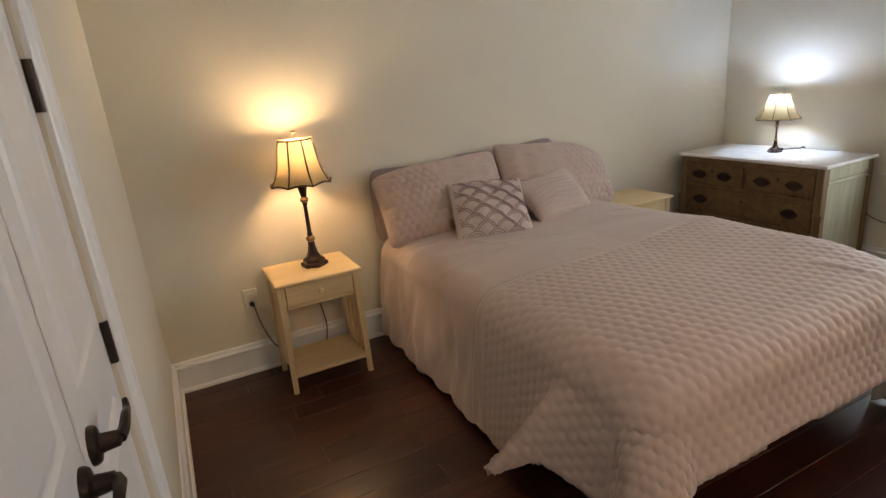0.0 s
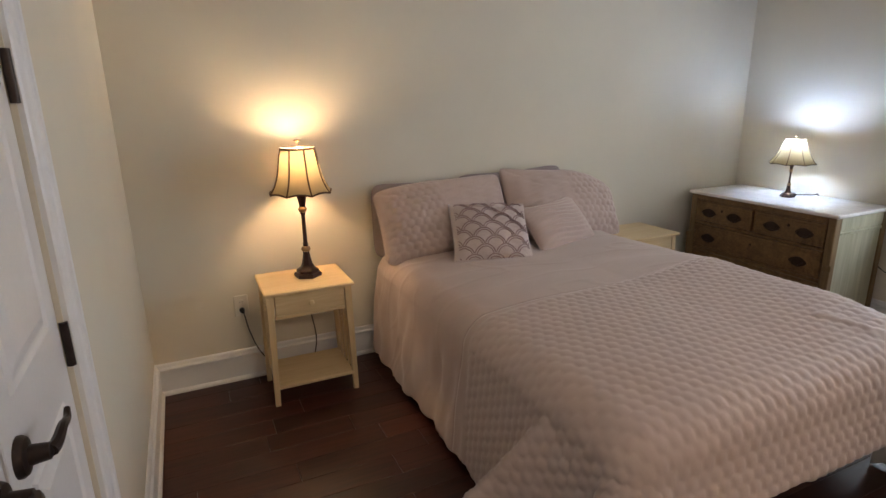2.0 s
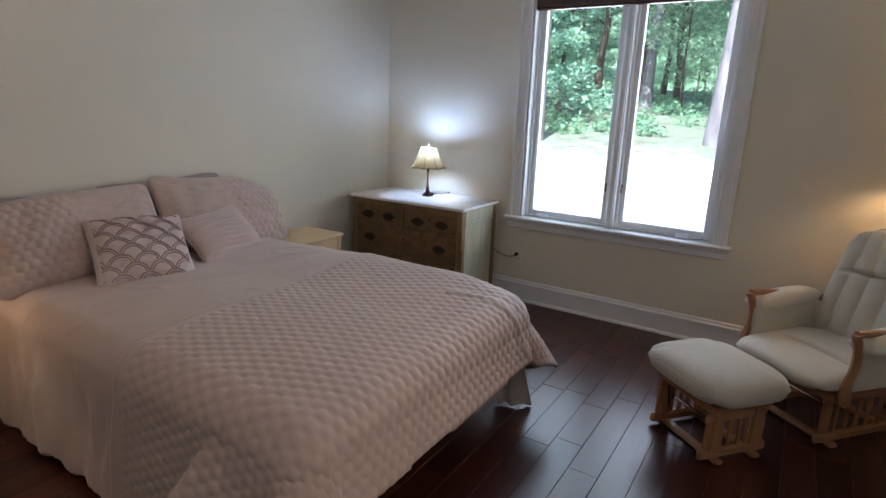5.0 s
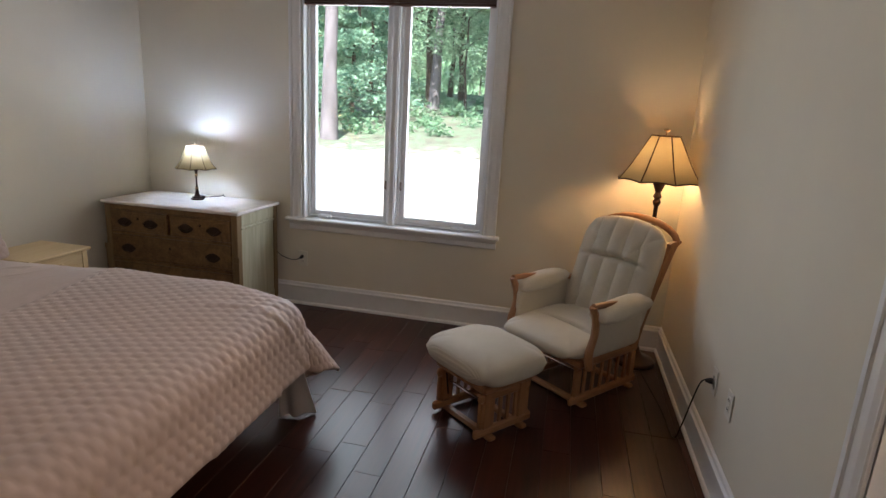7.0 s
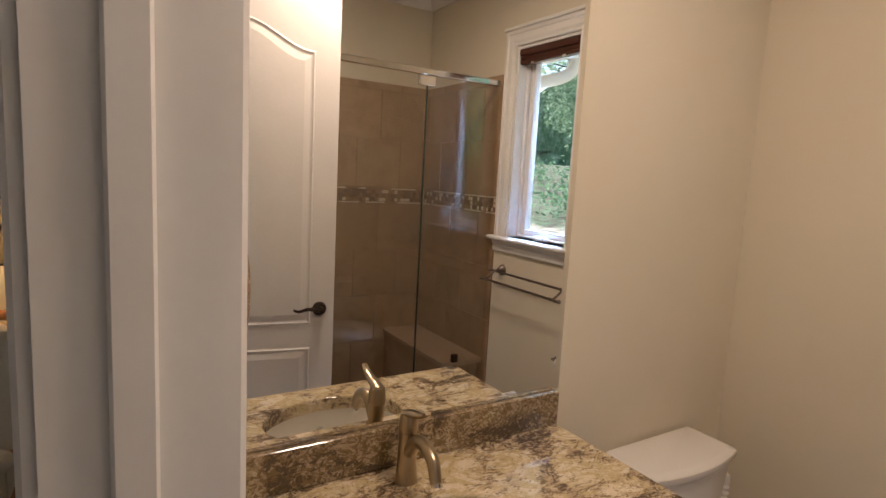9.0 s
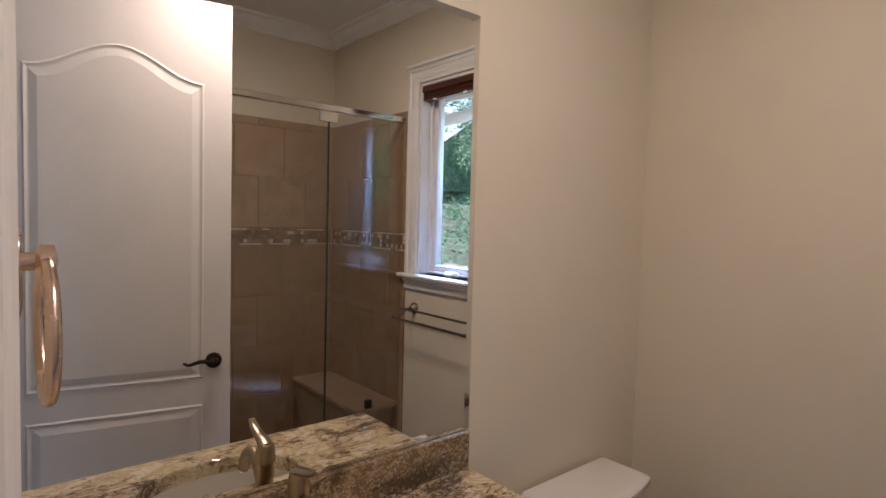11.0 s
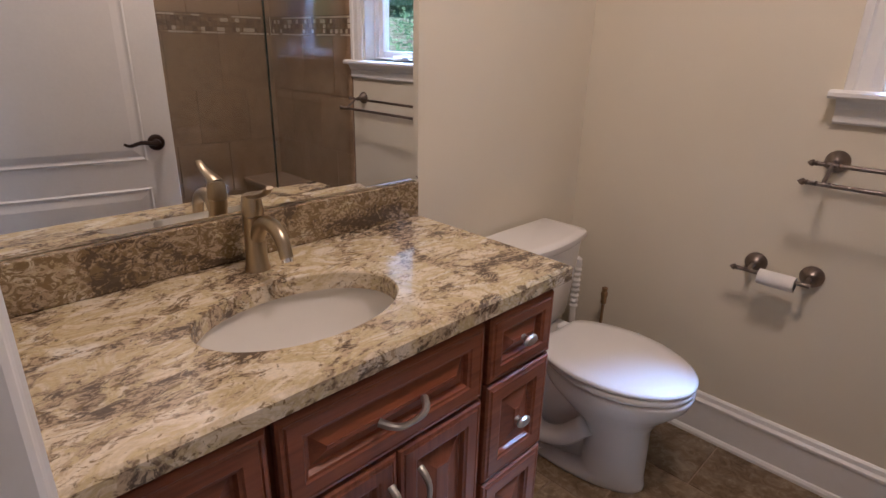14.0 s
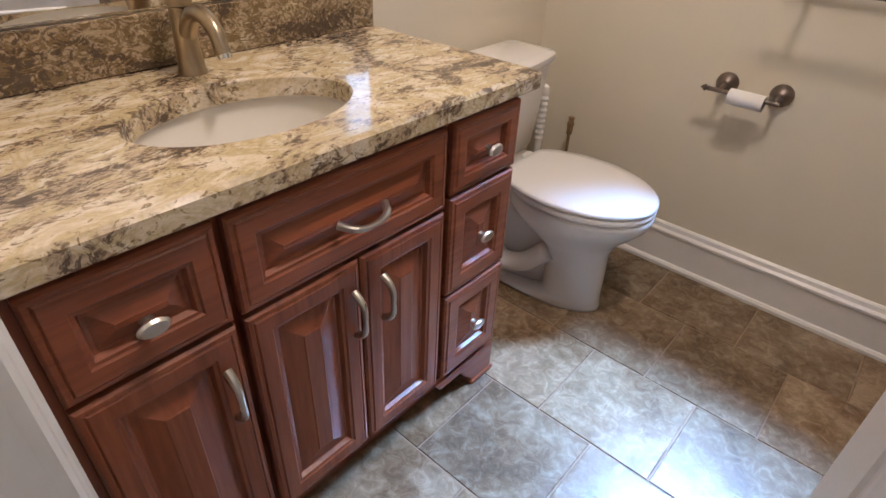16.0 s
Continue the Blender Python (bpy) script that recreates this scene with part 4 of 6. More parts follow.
# ---- nightstands ----
def nightstand(m, label, w=0.43, d=0.36, h=0.59):
    n = thing("nightstand", label, "nightstand", m, "pine nightstands")
    part("top", boxes(((-w / 2, 0, h - 0.018), (w / 2, d, h)), chamfer=0.005), PINE, n)
    lw, ld = w / 2 - 0.028, 0.026
    for sx in (-1, 1):
        for y in (ld, d - ld - 0.034):
            prof = [(sx * lw - 0.017, y), (sx * lw + 0.017, y), (sx * lw + 0.017, y + 0.034), (sx * lw - 0.017, y + 0.034)]
            leg = bmesh.new()
            top = [leg.verts.new((a, b, h - 0.018)) for a, b in prof]
            cx, cy = sx * (lw + 0.012), y + 0.017 + (-0.010 if y < 0.1 else 0.0)
            low = [leg.verts.new((cx + (a - sx * lw) * 0.72, cy + (b - y - 0.017) * 0.72, 0)) for a, b in prof]
            for k in range(4):
                leg.faces.new((low[k], low[(k + 1) % 4], top[(k + 1) % 4], top[k]))
            leg.faces.new(low[::-1])
            leg.faces.new(top)
            part("leg", leg, PINEV, n)
    for sx in (-1, 1):
        part("side_panel", boxes(((sx * lw - 0.006, ld + 0.036, h - 0.135), (sx * lw + 0.006, d - ld - 0.036, h - 0.018)), chamfer=0.002), PINE, n)
        for k in range(3):
            y = ld + 0.075 + 0.065 * k
            part("side_slat", boxes(((sx * (lw + 0.005) - 0.005, y, 0.103), (sx * (lw + 0.005) + 0.005, y + 0.03, h - 0.135))), PINEV, n)
    part("back_panel", boxes(((-lw + 0.017, d - ld - 0.030, h - 0.135), (lw - 0.017, d - ld - 0.018, h - 0.018))), PINE, n)
    part("rail", boxes(((-lw + 0.017, ld + 0.004, h - 0.142), (lw - 0.017, ld + 0.028, h - 0.124)), chamfer=0.002), PINE, n)
    dr = part("drawer", boxes(((-lw + 0.020, ld - 0.002, h - 0.121), (lw - 0.020, ld + 0.018, h - 0.024)), ((-lw + 0.03, ld + 0.018, h - 0.115), (lw - 0.03, d - 0.06, h - 0.03)), chamfer=0.002), PINE, n)
    part("knob", lathe([(0.0, 0.024), (0.010, 0.023), (0.014, 0.016), (0.011, 0.008), (0.006, 0.004), (0.007, 0)], 18, at((0, ld - 0.002, h - 0.073), 90)), PINE, dr, "small round pine knob", True)
    part("shelf", boxes(((-lw - 0.004, ld - 0.004, 0.085), (lw + 0.004, d - ld, 0.103)), chamfer=0.003), PINE, n)
    return n


NS1 = (0.722, 3.605)
nightstand(at((NS1[0], NS1[1], 0)), "pale unfinished pine nightstand with one drawer, lamp on top")
nightstand(at((2.885, 3.565, 0)), "pale unfinished pine nightstand between bed and dresser, bare top", 0.40)


# ---- lamps ----
def lampshade(parent, z0, z1, r0, r1, sides=8, flare=0.25, stretch=1.0, sink=1.0):
    """A bell shade of cloth panels with brown piping on the seams and rims."""
    n = 9
    rings = []
    for k in range(n + 1):
        t = k / n
        r = r0 + (r1 - r0) * (t + flare * math.sin(math.pi * t) * (1 - t) * 1.4)
        rings.append((r, z0 + (z1 - z0) * t))
    per = 6
    pts = np.zeros((n + 1, sides * per + 1, 3))
    for k, (r, z) in enumerate(rings):
        for i in range(sides * per + 1):
            a = 2 * math.pi * (i / per) / sides
            f = (i % per) / per
            rr = r * (1 - 0.035 * math.sin(math.pi * f))
            dip = 0.010 * math.sin(math.pi * f) * (1 if k == 0 else 0)
            pts[k, i] = (rr * math.cos(a), stretch * rr * math.sin(a), z + dip)
    cloth = part("shade", grid_mesh(pts), SHADE, parent, "beige cloth panels with dark seams", "all")
    for s in range(sides):
        part("seam", tube([tuple(pts[k, s * per]) for k in range(n + 1)], 0.0040, 6), PIPING, cloth, "", True)
    for k in (0, n):
        part("rim_trim", tube([tuple(p) for p in pts[k]], 0.0045, 6), PIPING, cloth, "", True)
    zt = z1 - 0.012
    for a in (0, 120, 240):
        part("spider_arm", tube([(0, 0, zt), (0.97 * r1 * math.cos(radians(a)), 0.97 * stretch * r1 * math.sin(radians(a)), zt)], 0.0018, 5), GOLDB, parent)
    return cloth


def table_lamp(m, label, h, base, shade_h, r0, r1, sides, bulb, flare=0.25):
    """A turned candlestick lamp: h to the finial, column up to the shade."""
    l = thing("table_lamp", label, "lamp", m)
    zb = h - shade_h - 0.055
    part("foot", lathe([(base, 0), (base, 0.014), (base * 0.93, 0.020), (base * 0.80, 0.022), (base * 0.80, 0.034), (base * 0.72, 0.040), (base * 0.55, 0.046), (base * 0.38, 0.066), (base * 0.29, 0.095), (base * 0.22, 0.13 * h / 0.7)], 6, None, None, 6), LAMPB, l, "", True)
    c0 = 0.13 * h / 0.7
    part("collar", lathe([(0.012, c0), (0.020, c0 + 0.004), (0.024, c0 + 0.014), (0.018, c0 + 0.026), (0.011, c0 + 0.030)], 20), GOLDB, l, "gold-toned turned collar", True)
    part("column", lathe([(0.0115, c0 + 0.028), (0.014, c0 + 0.04), (0.0105, c0 + 0.05), (0.0095, zb - 0.10), (0.014, zb - 0.092), (0.012, zb - 0.085)], 20), LAMPB, l, "", True)
    part("collar", lathe([(0.012, zb - 0.086), (0.019, zb - 0.080), (0.022, zb - 0.068), (0.015, zb - 0.056)], 20), GOLDB, l, "gold-toned turned collar", True)
    part("cup", lathe([(0.014, zb - 0.056), (0.017, zb - 0.04), (0.024, zb - 0.006), (0.027, zb), (0.018, zb + 0.006), (0.008, zb + 0.008)], 20), LAMPB, l, "", True)
    part("socket", lathe([(0.008, zb + 0.006), (0.017, zb + 0.012), (0.017, zb + 0.052), (0.0, zb + 0.054)], 16), GOLDB, l, "", True)
    zk = h - 0.085
    part("bulb", lathe([(0.0, zk + 0.042), (0.018, zk + 0.036), (0.028, zk + 0.014), (0.027, zk - 0.006), (0.014, zk - 0.040), (0.012, zk - 0.052)], 18), bulb, l, "", True)
    z1 = h - 0.030
    part("harp", tube(curve([(0.018, 0, zb + 0.03), (0.045, 0, zb + 0.10), (0.03, 0, z1 - 0.03), (0, 0, z1 - 0.005), (-0.03, 0, z1 - 0.03), (-0.045, 0, zb + 0.10), (-0.018, 0, zb + 0.03)], 6), 0.0018, 5), GOLDB, l, "", True)
    lampshade(l, z1 - 0.012 - shade_h, z1 - 0.012, r0, r1, sides, flare)
    part("finial", lathe([(0.003, h - 0.030), (0.003, h - 0.012), (0.015, h - 0.008), (0.016, h - 0.004), (0.0, h)], 14), GOLDB, l, "", True)
    return zk


LP1, LP2, LP3 = (0.755, 3.815, 0.59), (3.885, 3.430, 0.772), (3.895, 0.345, 0.0)
table_lamp(at(LP1, 0, 0, 8), "dark bronze table lamp with lit beige bell shade on the nightstand", 0.685, 0.070, 0.215, 0.150, 0.083, 8, BULBW)
table_lamp(at(LP2, 0, 0, 20) @ Matrix.Diagonal((0.56, 0.56, 0.56, 1)), "small dark table lamp with lit pleated shade on the dresser", 0.712, 0.082, 0.275, 0.245, 0.105, 8, BULBC, 0.14)

fl = thing("floor_lamp", "dark bronze floor lamp with lit beige bell shade in the corner", "lamp", at(LP3, 0, 0, 12) @ Matrix.Diagonal((1, 1, 1.01, 1)))
part("base", lathe([(0.128, 0), (0.130, 0.012), (0.122, 0.024), (0.085, 0.036), (0.050, 0.050), (0.032, 0.075), (0.022, 0.105)], 30), LAMPB, fl, "", True)
part("pole", lathe([(0.014, 0.10), (0.018, 0.13), (0.0125, 0.145), (0.0125, 0.54), (0.020, 0.55), (0.020, 0.575), (0.0125, 0.585), (0.0125, 0.99), (0.020, 1.00), (0.024, 1.015), (0.016, 1.03)], 18), LAMPB, fl, "", True)
part("urn", lathe([(0.014, 1.028), (0.026, 1.045), (0.020, 1.058), (0.016, 1.07), (0.034, 1.115), (0.036, 1.122), (0.016, 1.130)], 18), LAMPB, fl, "", True)
part("socket", lathe([(0.012, 1.128), (0.018, 1.135), (0.018, 1.175), (0.0, 1.176)], 16), GOLDB, fl, "", True)
part("bulb", lathe([(0.0, 1.345), (0.018, 1.338), (0.030, 1.310), (0.028, 1.288), (0.014, 1.240), (0.012, 1.176)], 18), BULBF, fl, "", True)
part("harp", tube(curve([(0.018, 0, 1.15), (0.055, 0, 1.24), (0.03, 0, 1.37), (0, 0, 1.395), (-0.03, 0, 1.37), (-0.055, 0, 1.24), (-0.018, 0, 1.15)], 6), 0.002, 5), GOLDB, fl, "", True)
lampshade(fl, 1.136, 1.392, 0.240, 0.082, 8, 0.05)
part("finial", lathe([(0.004, 1.392), (0.004, 1.415), (0.018, 1.420), (0.018, 1.428), (0.0, 1.434)], 14), GOLDB, fl, "", True)

cord([(0.43, YH - 0.012, 0.395), (0.437, YH - 0.05, 0.38), (0.455, YH - 0.06, 0.28), (0.50, YH - 0.08, 0.16), (0.60, YH - 0.05, 0.03), (0.74, YH - 0.05, 0.02), (0.80, YH - 0.04, 0.16), (0.77, YH - 0.03, 0.40), (0.755, YH - 0.035, 0.56)], "black lamp cord from outlet to nightstand lamp")
cord([(XW - 0.012, 2.735, 0.375), (XW - 0.04, 2.75, 0.36), (XW - 0.05, 2.80, 0.352), (XW - 0.045, 2.86, 0.362), (XW - 0.025, 2.92, 0.38), (XW - 0.009, 3.1, 0.5), (XW - 0.008, 3.3, 0.7), (XW - 0.016, 3.38, 0.783)], "black lamp cord from outlet to dresser")
cord([(2.83, YR + 0.012, 0.41), (2.84, YR + 0.05, 0.40), (2.86, YR + 0.07, 0.30), (2.92, YR + 0.08, 0.14), (3.00, YR + 0.09, 0.02), (3.3, YR + 0.10, 0.005), (3.78, YR + 0.16, 0.006)], "black cord of the floor lamp running down to the floor")
cord([(3.93, 3.43, 0.781), (3.98, 3.40, 0.781), (4.04, 3.36, 0.781), (4.10, 3.36, 0.781)], "short black lamp cord lying on the marble top", 0.0028)


# ---- dresser, with its back to the window wall ----
def dresser(m):
    """Local x along the front, y to the back, front at y=0; w by d by h."""
    w, d, h = 1.045, 0.525, 0.772
    o = thing("dresser", "antique pine chest of drawers with white marble top and worn sides", "dresser", m)
    part("marble_top", boxes(((-w / 2, -0.012, h - 0.022), (w / 2, d, h)), chamfer=0.006), MARBLE, o, "grey-veined white marble slab")
    wi = w / 2 - 0.018
    for sx in (-1, 1):
        part("front_post", boxes(((sx * wi - 0.045 * (sx > 0), 0.0, 0.0), (sx * wi + 0.045 * (sx < 0), 0.055, h - 0.022)), ((sx * (wi - 0.010) - 0.024, -0.010, h - 0.34), (sx * (wi - 0.010) + 0.024, 0.0, h - 0.30)), ((sx * (wi - 0.010) - 0.020, -0.006, 0.06), (sx * (wi - 0.010) + 0.020, 0.0, h - 0.34)), chamfer=0.004), ANTIQV, o)
        part("back_post", boxes(((sx * wi - 0.04 * (sx > 0), d - 0.06, 0.0), (sx * wi + 0.04 * (sx < 0), d - 0.012, h - 0.022)), chamfer=0.003), ANTIQV, o)
        side = part("side_panel", boxes(((sx * wi - 0.020 * sx, 0.055, 0.10), (sx * wi - 0.008 * sx, d - 0.06, h - 0.022))), SIDEP, o, "pale greenish worn side panel")
        part("side_rail", boxes(((sx * wi - 0.008 * sx, 0.055, h - 0.10), (sx * wi - 0.001 * sx, d - 0.06, h - 0.022)), ((sx * wi - 0.008 * sx, 0.055, h - 0.128), (sx * wi + 0.002 * sx, d - 0.06, h - 0.112)), chamfer=0.003), SIDEP, side)
        part("side_rail", boxes(((sx * wi - 0.008 * sx, 0.055, 0.05), (sx * wi - 0.001 * sx, d - 0.06, 0.12)), chamfer=0.003), SIDEP, side)
    part("carcass", boxes(((-wi + 0.02, 0.022, 0.05), (wi - 0.02, d - 0.013, h - 0.024))), ANTIQ, o)
    part("top_rail", boxes(((-wi + 0.046, 0.002, h - 0.056), (wi - 0.046, 0.022, h - 0.024)), ((-wi + 0.046, -0.004, h - 0.062), (wi - 0.046, 0.010, h - 0.054)), chamfer=0.003), ANTIQ, o)
    for fx in (-wi - 0.02, wi - 0.06):
        part("foot_block", boxes(((fx, -0.012, 0.0), (fx + 0.08, d - 0.03, 0.055)), chamfer=0.006), ANTIQ, o)
    part("plinth", boxes(((-wi + 0.046, 0.004, 0.03), (wi - 0.046, 0.022, 0.075)), chamfer=0.003), ANTIQ, o)

    def pull(parent, x, z):
        bp = part("drawer_pull", plate([(0.052 * math.cos(a) * (1 + 0.10 * math.cos(3 * a) ** 2), 0.026 * math.sin(a) * (1 + 0.22 * math.cos(2 * a) ** 2)) for a in [2 * math.pi * k / 26 for k in range(26)]], -0.003, 0.001, "y"), BRONZE, parent, "dark bronze bail pull on an ornate back plate", False, at((x, -0.008, z)))
        part("bail", tube(curve([(-0.034, -0.004, 0.004), (-0.032, -0.018, -0.002), (-0.020, -0.021, -0.014), (0, -0.022, -0.018), (0.020, -0.021, -0.014), (0.032, -0.018, -0.002), (0.034, -0.004, 0.004)], 5), 0.0032, 7), BRONZE, bp, "", True)

    def drawer(x0, x1, z0, z1, pulls, keyhole):
        dr = part("drawer", boxes(((x0, -0.004, z0), (x1, 0.022, z1)), ((x0 + 0.016, -0.008, z0 + 0.016), (x1 - 0.016, -0.004, z1 - 0.016)), chamfer=0.003), ANTIQ, o)
        zc = (z0 + z1) / 2
        for x in pulls:
            pull(dr, x, zc - 0.006)
        part("keyhole", lathe([(0.0, 0.004), (0.007, 0.003), (0.009, 0)], 14, at((keyhole, -0.008, zc + 0.022), 90)), BRONZE, dr, "small dark keyhole plate", True)

    wd = wi - 0.050
    drawer(-wd, -0.014, h - 0.204, h - 0.064, (-wd + 0.115, -0.14), -wd / 2 - 0.01)
    drawer(0.014, wd, h - 0.204, h - 0.064, (0.13, wd - 0.115), wd / 2 + 0.01)
    drawer(-wd, wd, h - 0.398, h - 0.230, (-wd + 0.13, wd - 0.13), 0.0)
    drawer(-wd, wd, h - 0.665, h - 0.424, (-wd + 0.13, wd - 0.13), 0.0)
    for z in (h - 0.217, h - 0.411):
        part("drawer_rail", boxes(((-wd - 0.004, -0.002, z - 0.010), (wd + 0.004, 0.022, z + 0.010)), chamfer=0.003), ANTIQ, o)
    return o


dresser(at((3.575, 3.425, 0), 0, 0, -90))


# ---- glider chair and ottoman ----
def cushion(parent, name, a, b, thick_m, material, m=None, channels=0, n=46, tuft=None, edge=3.0, label="", arch_by=0.0, corner=9.0):
    """A soft rectangular pad a by b, lying in local x and y, with lengthwise channels."""
    u, v = np.meshgrid(np.linspace(-1, 1, n), np.linspace(-1, 1, n))
    body = np.clip((1 - np.abs(u) ** edge) * (1 - np.abs(v) ** edge), 0, 1) ** 0.36
    r = np.maximum(np.abs(u), np.abs(v)) / np.maximum((np.abs(u) ** corner + np.abs(v) ** corner) ** (1 / corner), 1e-6)
    x, y = a / 2 * u * r, b / 2 * v * r
    y = y - arch_by * (1 - u ** 2) * np.clip(-v, 0, 1)
    z = thick_m / 2 * body
    if channels:
        z = z * (0.58 + 0.42 * np.abs(np.cos((u + 1) * math.pi / 2 * channels + math.pi / 2)) ** 0.5)
    if tuft is not None:
        z = z * (1 - 0.80 * np.exp(-((v - tuft - 0.06 * u ** 2) / 0.036) ** 2) * np.clip(1.35 - np.abs(u) * 1.5, 0, 1))
    front, back = np.stack([x, y, z], -1), np.stack([x, y, -thick_m / 2 * body], -1)
    idx = np.arange(n * n).reshape(n, n)
    f1 = np.stack([idx[:-1, :-1], idx[:-1, 1:], idx[1:, 1:], idx[1:, :-1]], -1).reshape(-1, 4)
    me = bpy.data.meshes.new(name)
    me.from_pydata(np.concatenate([front.reshape(-1, 3), back.reshape(-1, 3)]).tolist(), [], f1.tolist() + (f1[:, ::-1] + n * n).tolist())
    bm = bmesh.new()
    bm.from_mesh(me)
    bmesh.ops.remove_doubles(bm, verts=bm.verts, dist=1e-5)
    return part(name, bm, material, parent, label, "all", m)


def glider_base(o, w, l, z, spindles, back=0.0):
    """Two low slatted side frames on sled feet, joined by rails."""
    for sx in (-1, 1):
        x = sx * w / 2
        part("floor_rail", boxes(((x - 0.016, -l / 2 - back, 0.012), (x + 0.016, l / 2 - back, 0.062)), chamfer=0.012), OAK, o)
        part("glide_rail", boxes(((x - 0.014, -l / 2 + 0.02 - back, z - 0.055), (x + 0.014, l / 2 - 0.02 - back, z - 0.008)), chamfer=0.010), OAK, o)
        for y in (-l / 2 + 0.055 - back, l / 2 - 0.055 - back):
            part("post", boxes(((x - 0.014, y - 0.026, 0.060), (x + 0.014, y + 0.026, z - 0.053)), chamfer=0.006), OAKV, o)
        for k in range(spindles):
            y = -back - l / 2 + 0.12 + (l - 0.24) * k / (spindles - 1)
            part("spindle", boxes(((x - 0.006, y - 0.009, 0.060), (x + 0.006, y + 0.009, z - 0.053))), OAKV, o)
    for y in (-l / 2 + 0.09 - back, l / 2 - 0.09 - back):
        part("sled_foot", boxes(((-w / 2 - 0.055, y - 0.026, 0.0), (w / 2 + 0.055, y + 0.026, 0.026)), chamfer=0.012), OAK, o)
        part("cross_bar", tube([(-w / 2, y, z - 0.08), (w / 2, y, z - 0.08)], 0.008, 8), CHROME, o, "thin metal cross bar", True)
    for sx in (-1, 1):
        for y in (-l / 2 + 0.08 - back, l / 2 - 0.08 - back):
            part("swing_arm", tube([(sx * (w / 2 - 0.03), y, 0.10), (sx * (w / 2 - 0.03), y + 0.02, z - 0.03)], 0.005, 7), BRONZE, o, "thin dark swing link", True)


chair = thing("glider_chair", "oak glider chair with cream channelled cushions in the corner", "chair", at((3.44, 0.745, 0), 0, 0, 50) @ Matrix.Diagonal((0.87, 0.93, 0.96, 1)))
glider_base(chair, 0.42, 0.62, 0.27, 6, 0.07)
part("seat_frame", boxes(((-0.28, -0.26, 0.262), (0.28, 0.26, 0.300)), chamfer=0.008), OAK, chair)
cushion(chair, "seat_cushion", 0.60, 0.62, 0.125, CREAMS, at((0, 0.070, 0.366), -3), 0, 60, 0.12, 3.0, "cream seat cushion with ribbed cloth", 0.0, 6.0)
tilt = 108
cushion(chair, "back_cushion", 0.60, 0.62, 0.18, CREAMS, at((0, -0.302, 0.632), tilt - 180), 5, 90, -0.30, 2.6, "cream channel-stitched back cushion", 0.06)
for sx in (-1, 1):
    up = curve([(sx * 0.275, -0.22, 0.30), (sx * 0.278, -0.27, 0.45), (sx * 0.285, -0.36, 0.65), (sx * 0.292, -0.44, 0.82), (sx * 0.292, -0.485, 0.885)], 6)
    prof = [(-0.013, -0.028), (0.013, -0.028), (0.013, 0.028), (-0.013, 0.028)]
    post = bmesh.new()
    rings = []
    for i, p in enumerate(up):
        f = i / (len(up) - 1)
        wdt = 0.035 + (0.024 if f > 0.85 else 0.0) * min(1, (f - 0.85) / 0.1) - (0.010 if f > 0.97 else 0)
        rings.append([post.verts.new((p.x + a, p.y + b / 0.028 * wdt, p.z)) for a, b in prof])
    for a, b in zip(rings, rings[1:]):
        for k in range(4):
            post.faces.new((a[k], a[(k + 1) % 4], b[(k + 1) % 4], b[k]))
    post.faces.new(rings[0][::-1])
    post.faces.new(rings[-1])
    part("back_post", post, OAKV, chair, "curved oak back post", True)
    fa = curve([(sx * 0.315, 0.225, 0.27), (sx * 0.318, 0.245, 0.36), (sx * 0.318, 0.215, 0.46), (sx * 0.318, 0.225, 0.55), (sx * 0.318, 0.250, 0.600), (sx * 0.318, 0.255, 0.618)], 6)
    part("arm_post", tube(fa, [0.022, 0.024, 0.026, 0.027, 0.027, 0.026, 0.025, 0.024, 0.023, 0.022] + [0.022] * (len(fa) - 10), 8), OAKV, chair, "curved oak arm post", True)
    arm = curve([(sx * 0.318, 0.255, 0.618), (sx * 0.320, 0.12, 0.612), (sx * 0.318, -0.08, 0.585), (sx * 0.306, -0.27, 0.560)], 6)
    part("arm_rail", tube(arm, 0.018, 8), OAK, chair, "", True)
    cushion(chair, "arm_pad", 0.145, 0.44, 0.105, CREAMS, at((sx * 0.322, 0.010, 0.572), -4, sx * 4), 0, 30, None, 2.4, "cream padded arm wrap")
    cushion(chair, "side_panel", 0.46, 0.26, 0.045, CREAMS, at((sx * 0.300, 0.0, 0.45), 90, 0, 90), 0, 26, None, 5.0, "cream padded side panel")
top_rail = [(0.292 * math.sin(radians(a)), -0.50 - 0.02 * math.cos(radians(a)), 0.868 + 0.110 * math.cos(radians(a)) ** 1) for a in range(-90, 91, 10)]
part("top_rail", tube(top_rail, 0.021, 10), OAK, chair, "arched oak top rail", True)
for x in (-0.16, -0.08, 0.0, 0.08, 0.16):
    part("back_slat", boxes(((x - 0.012, -0.006, -0.10), (x + 0.012, 0.006, 0.44)), chamfer=0.003), OAKV, chair, "", False, at((0, -0.335, 0.42), 15))

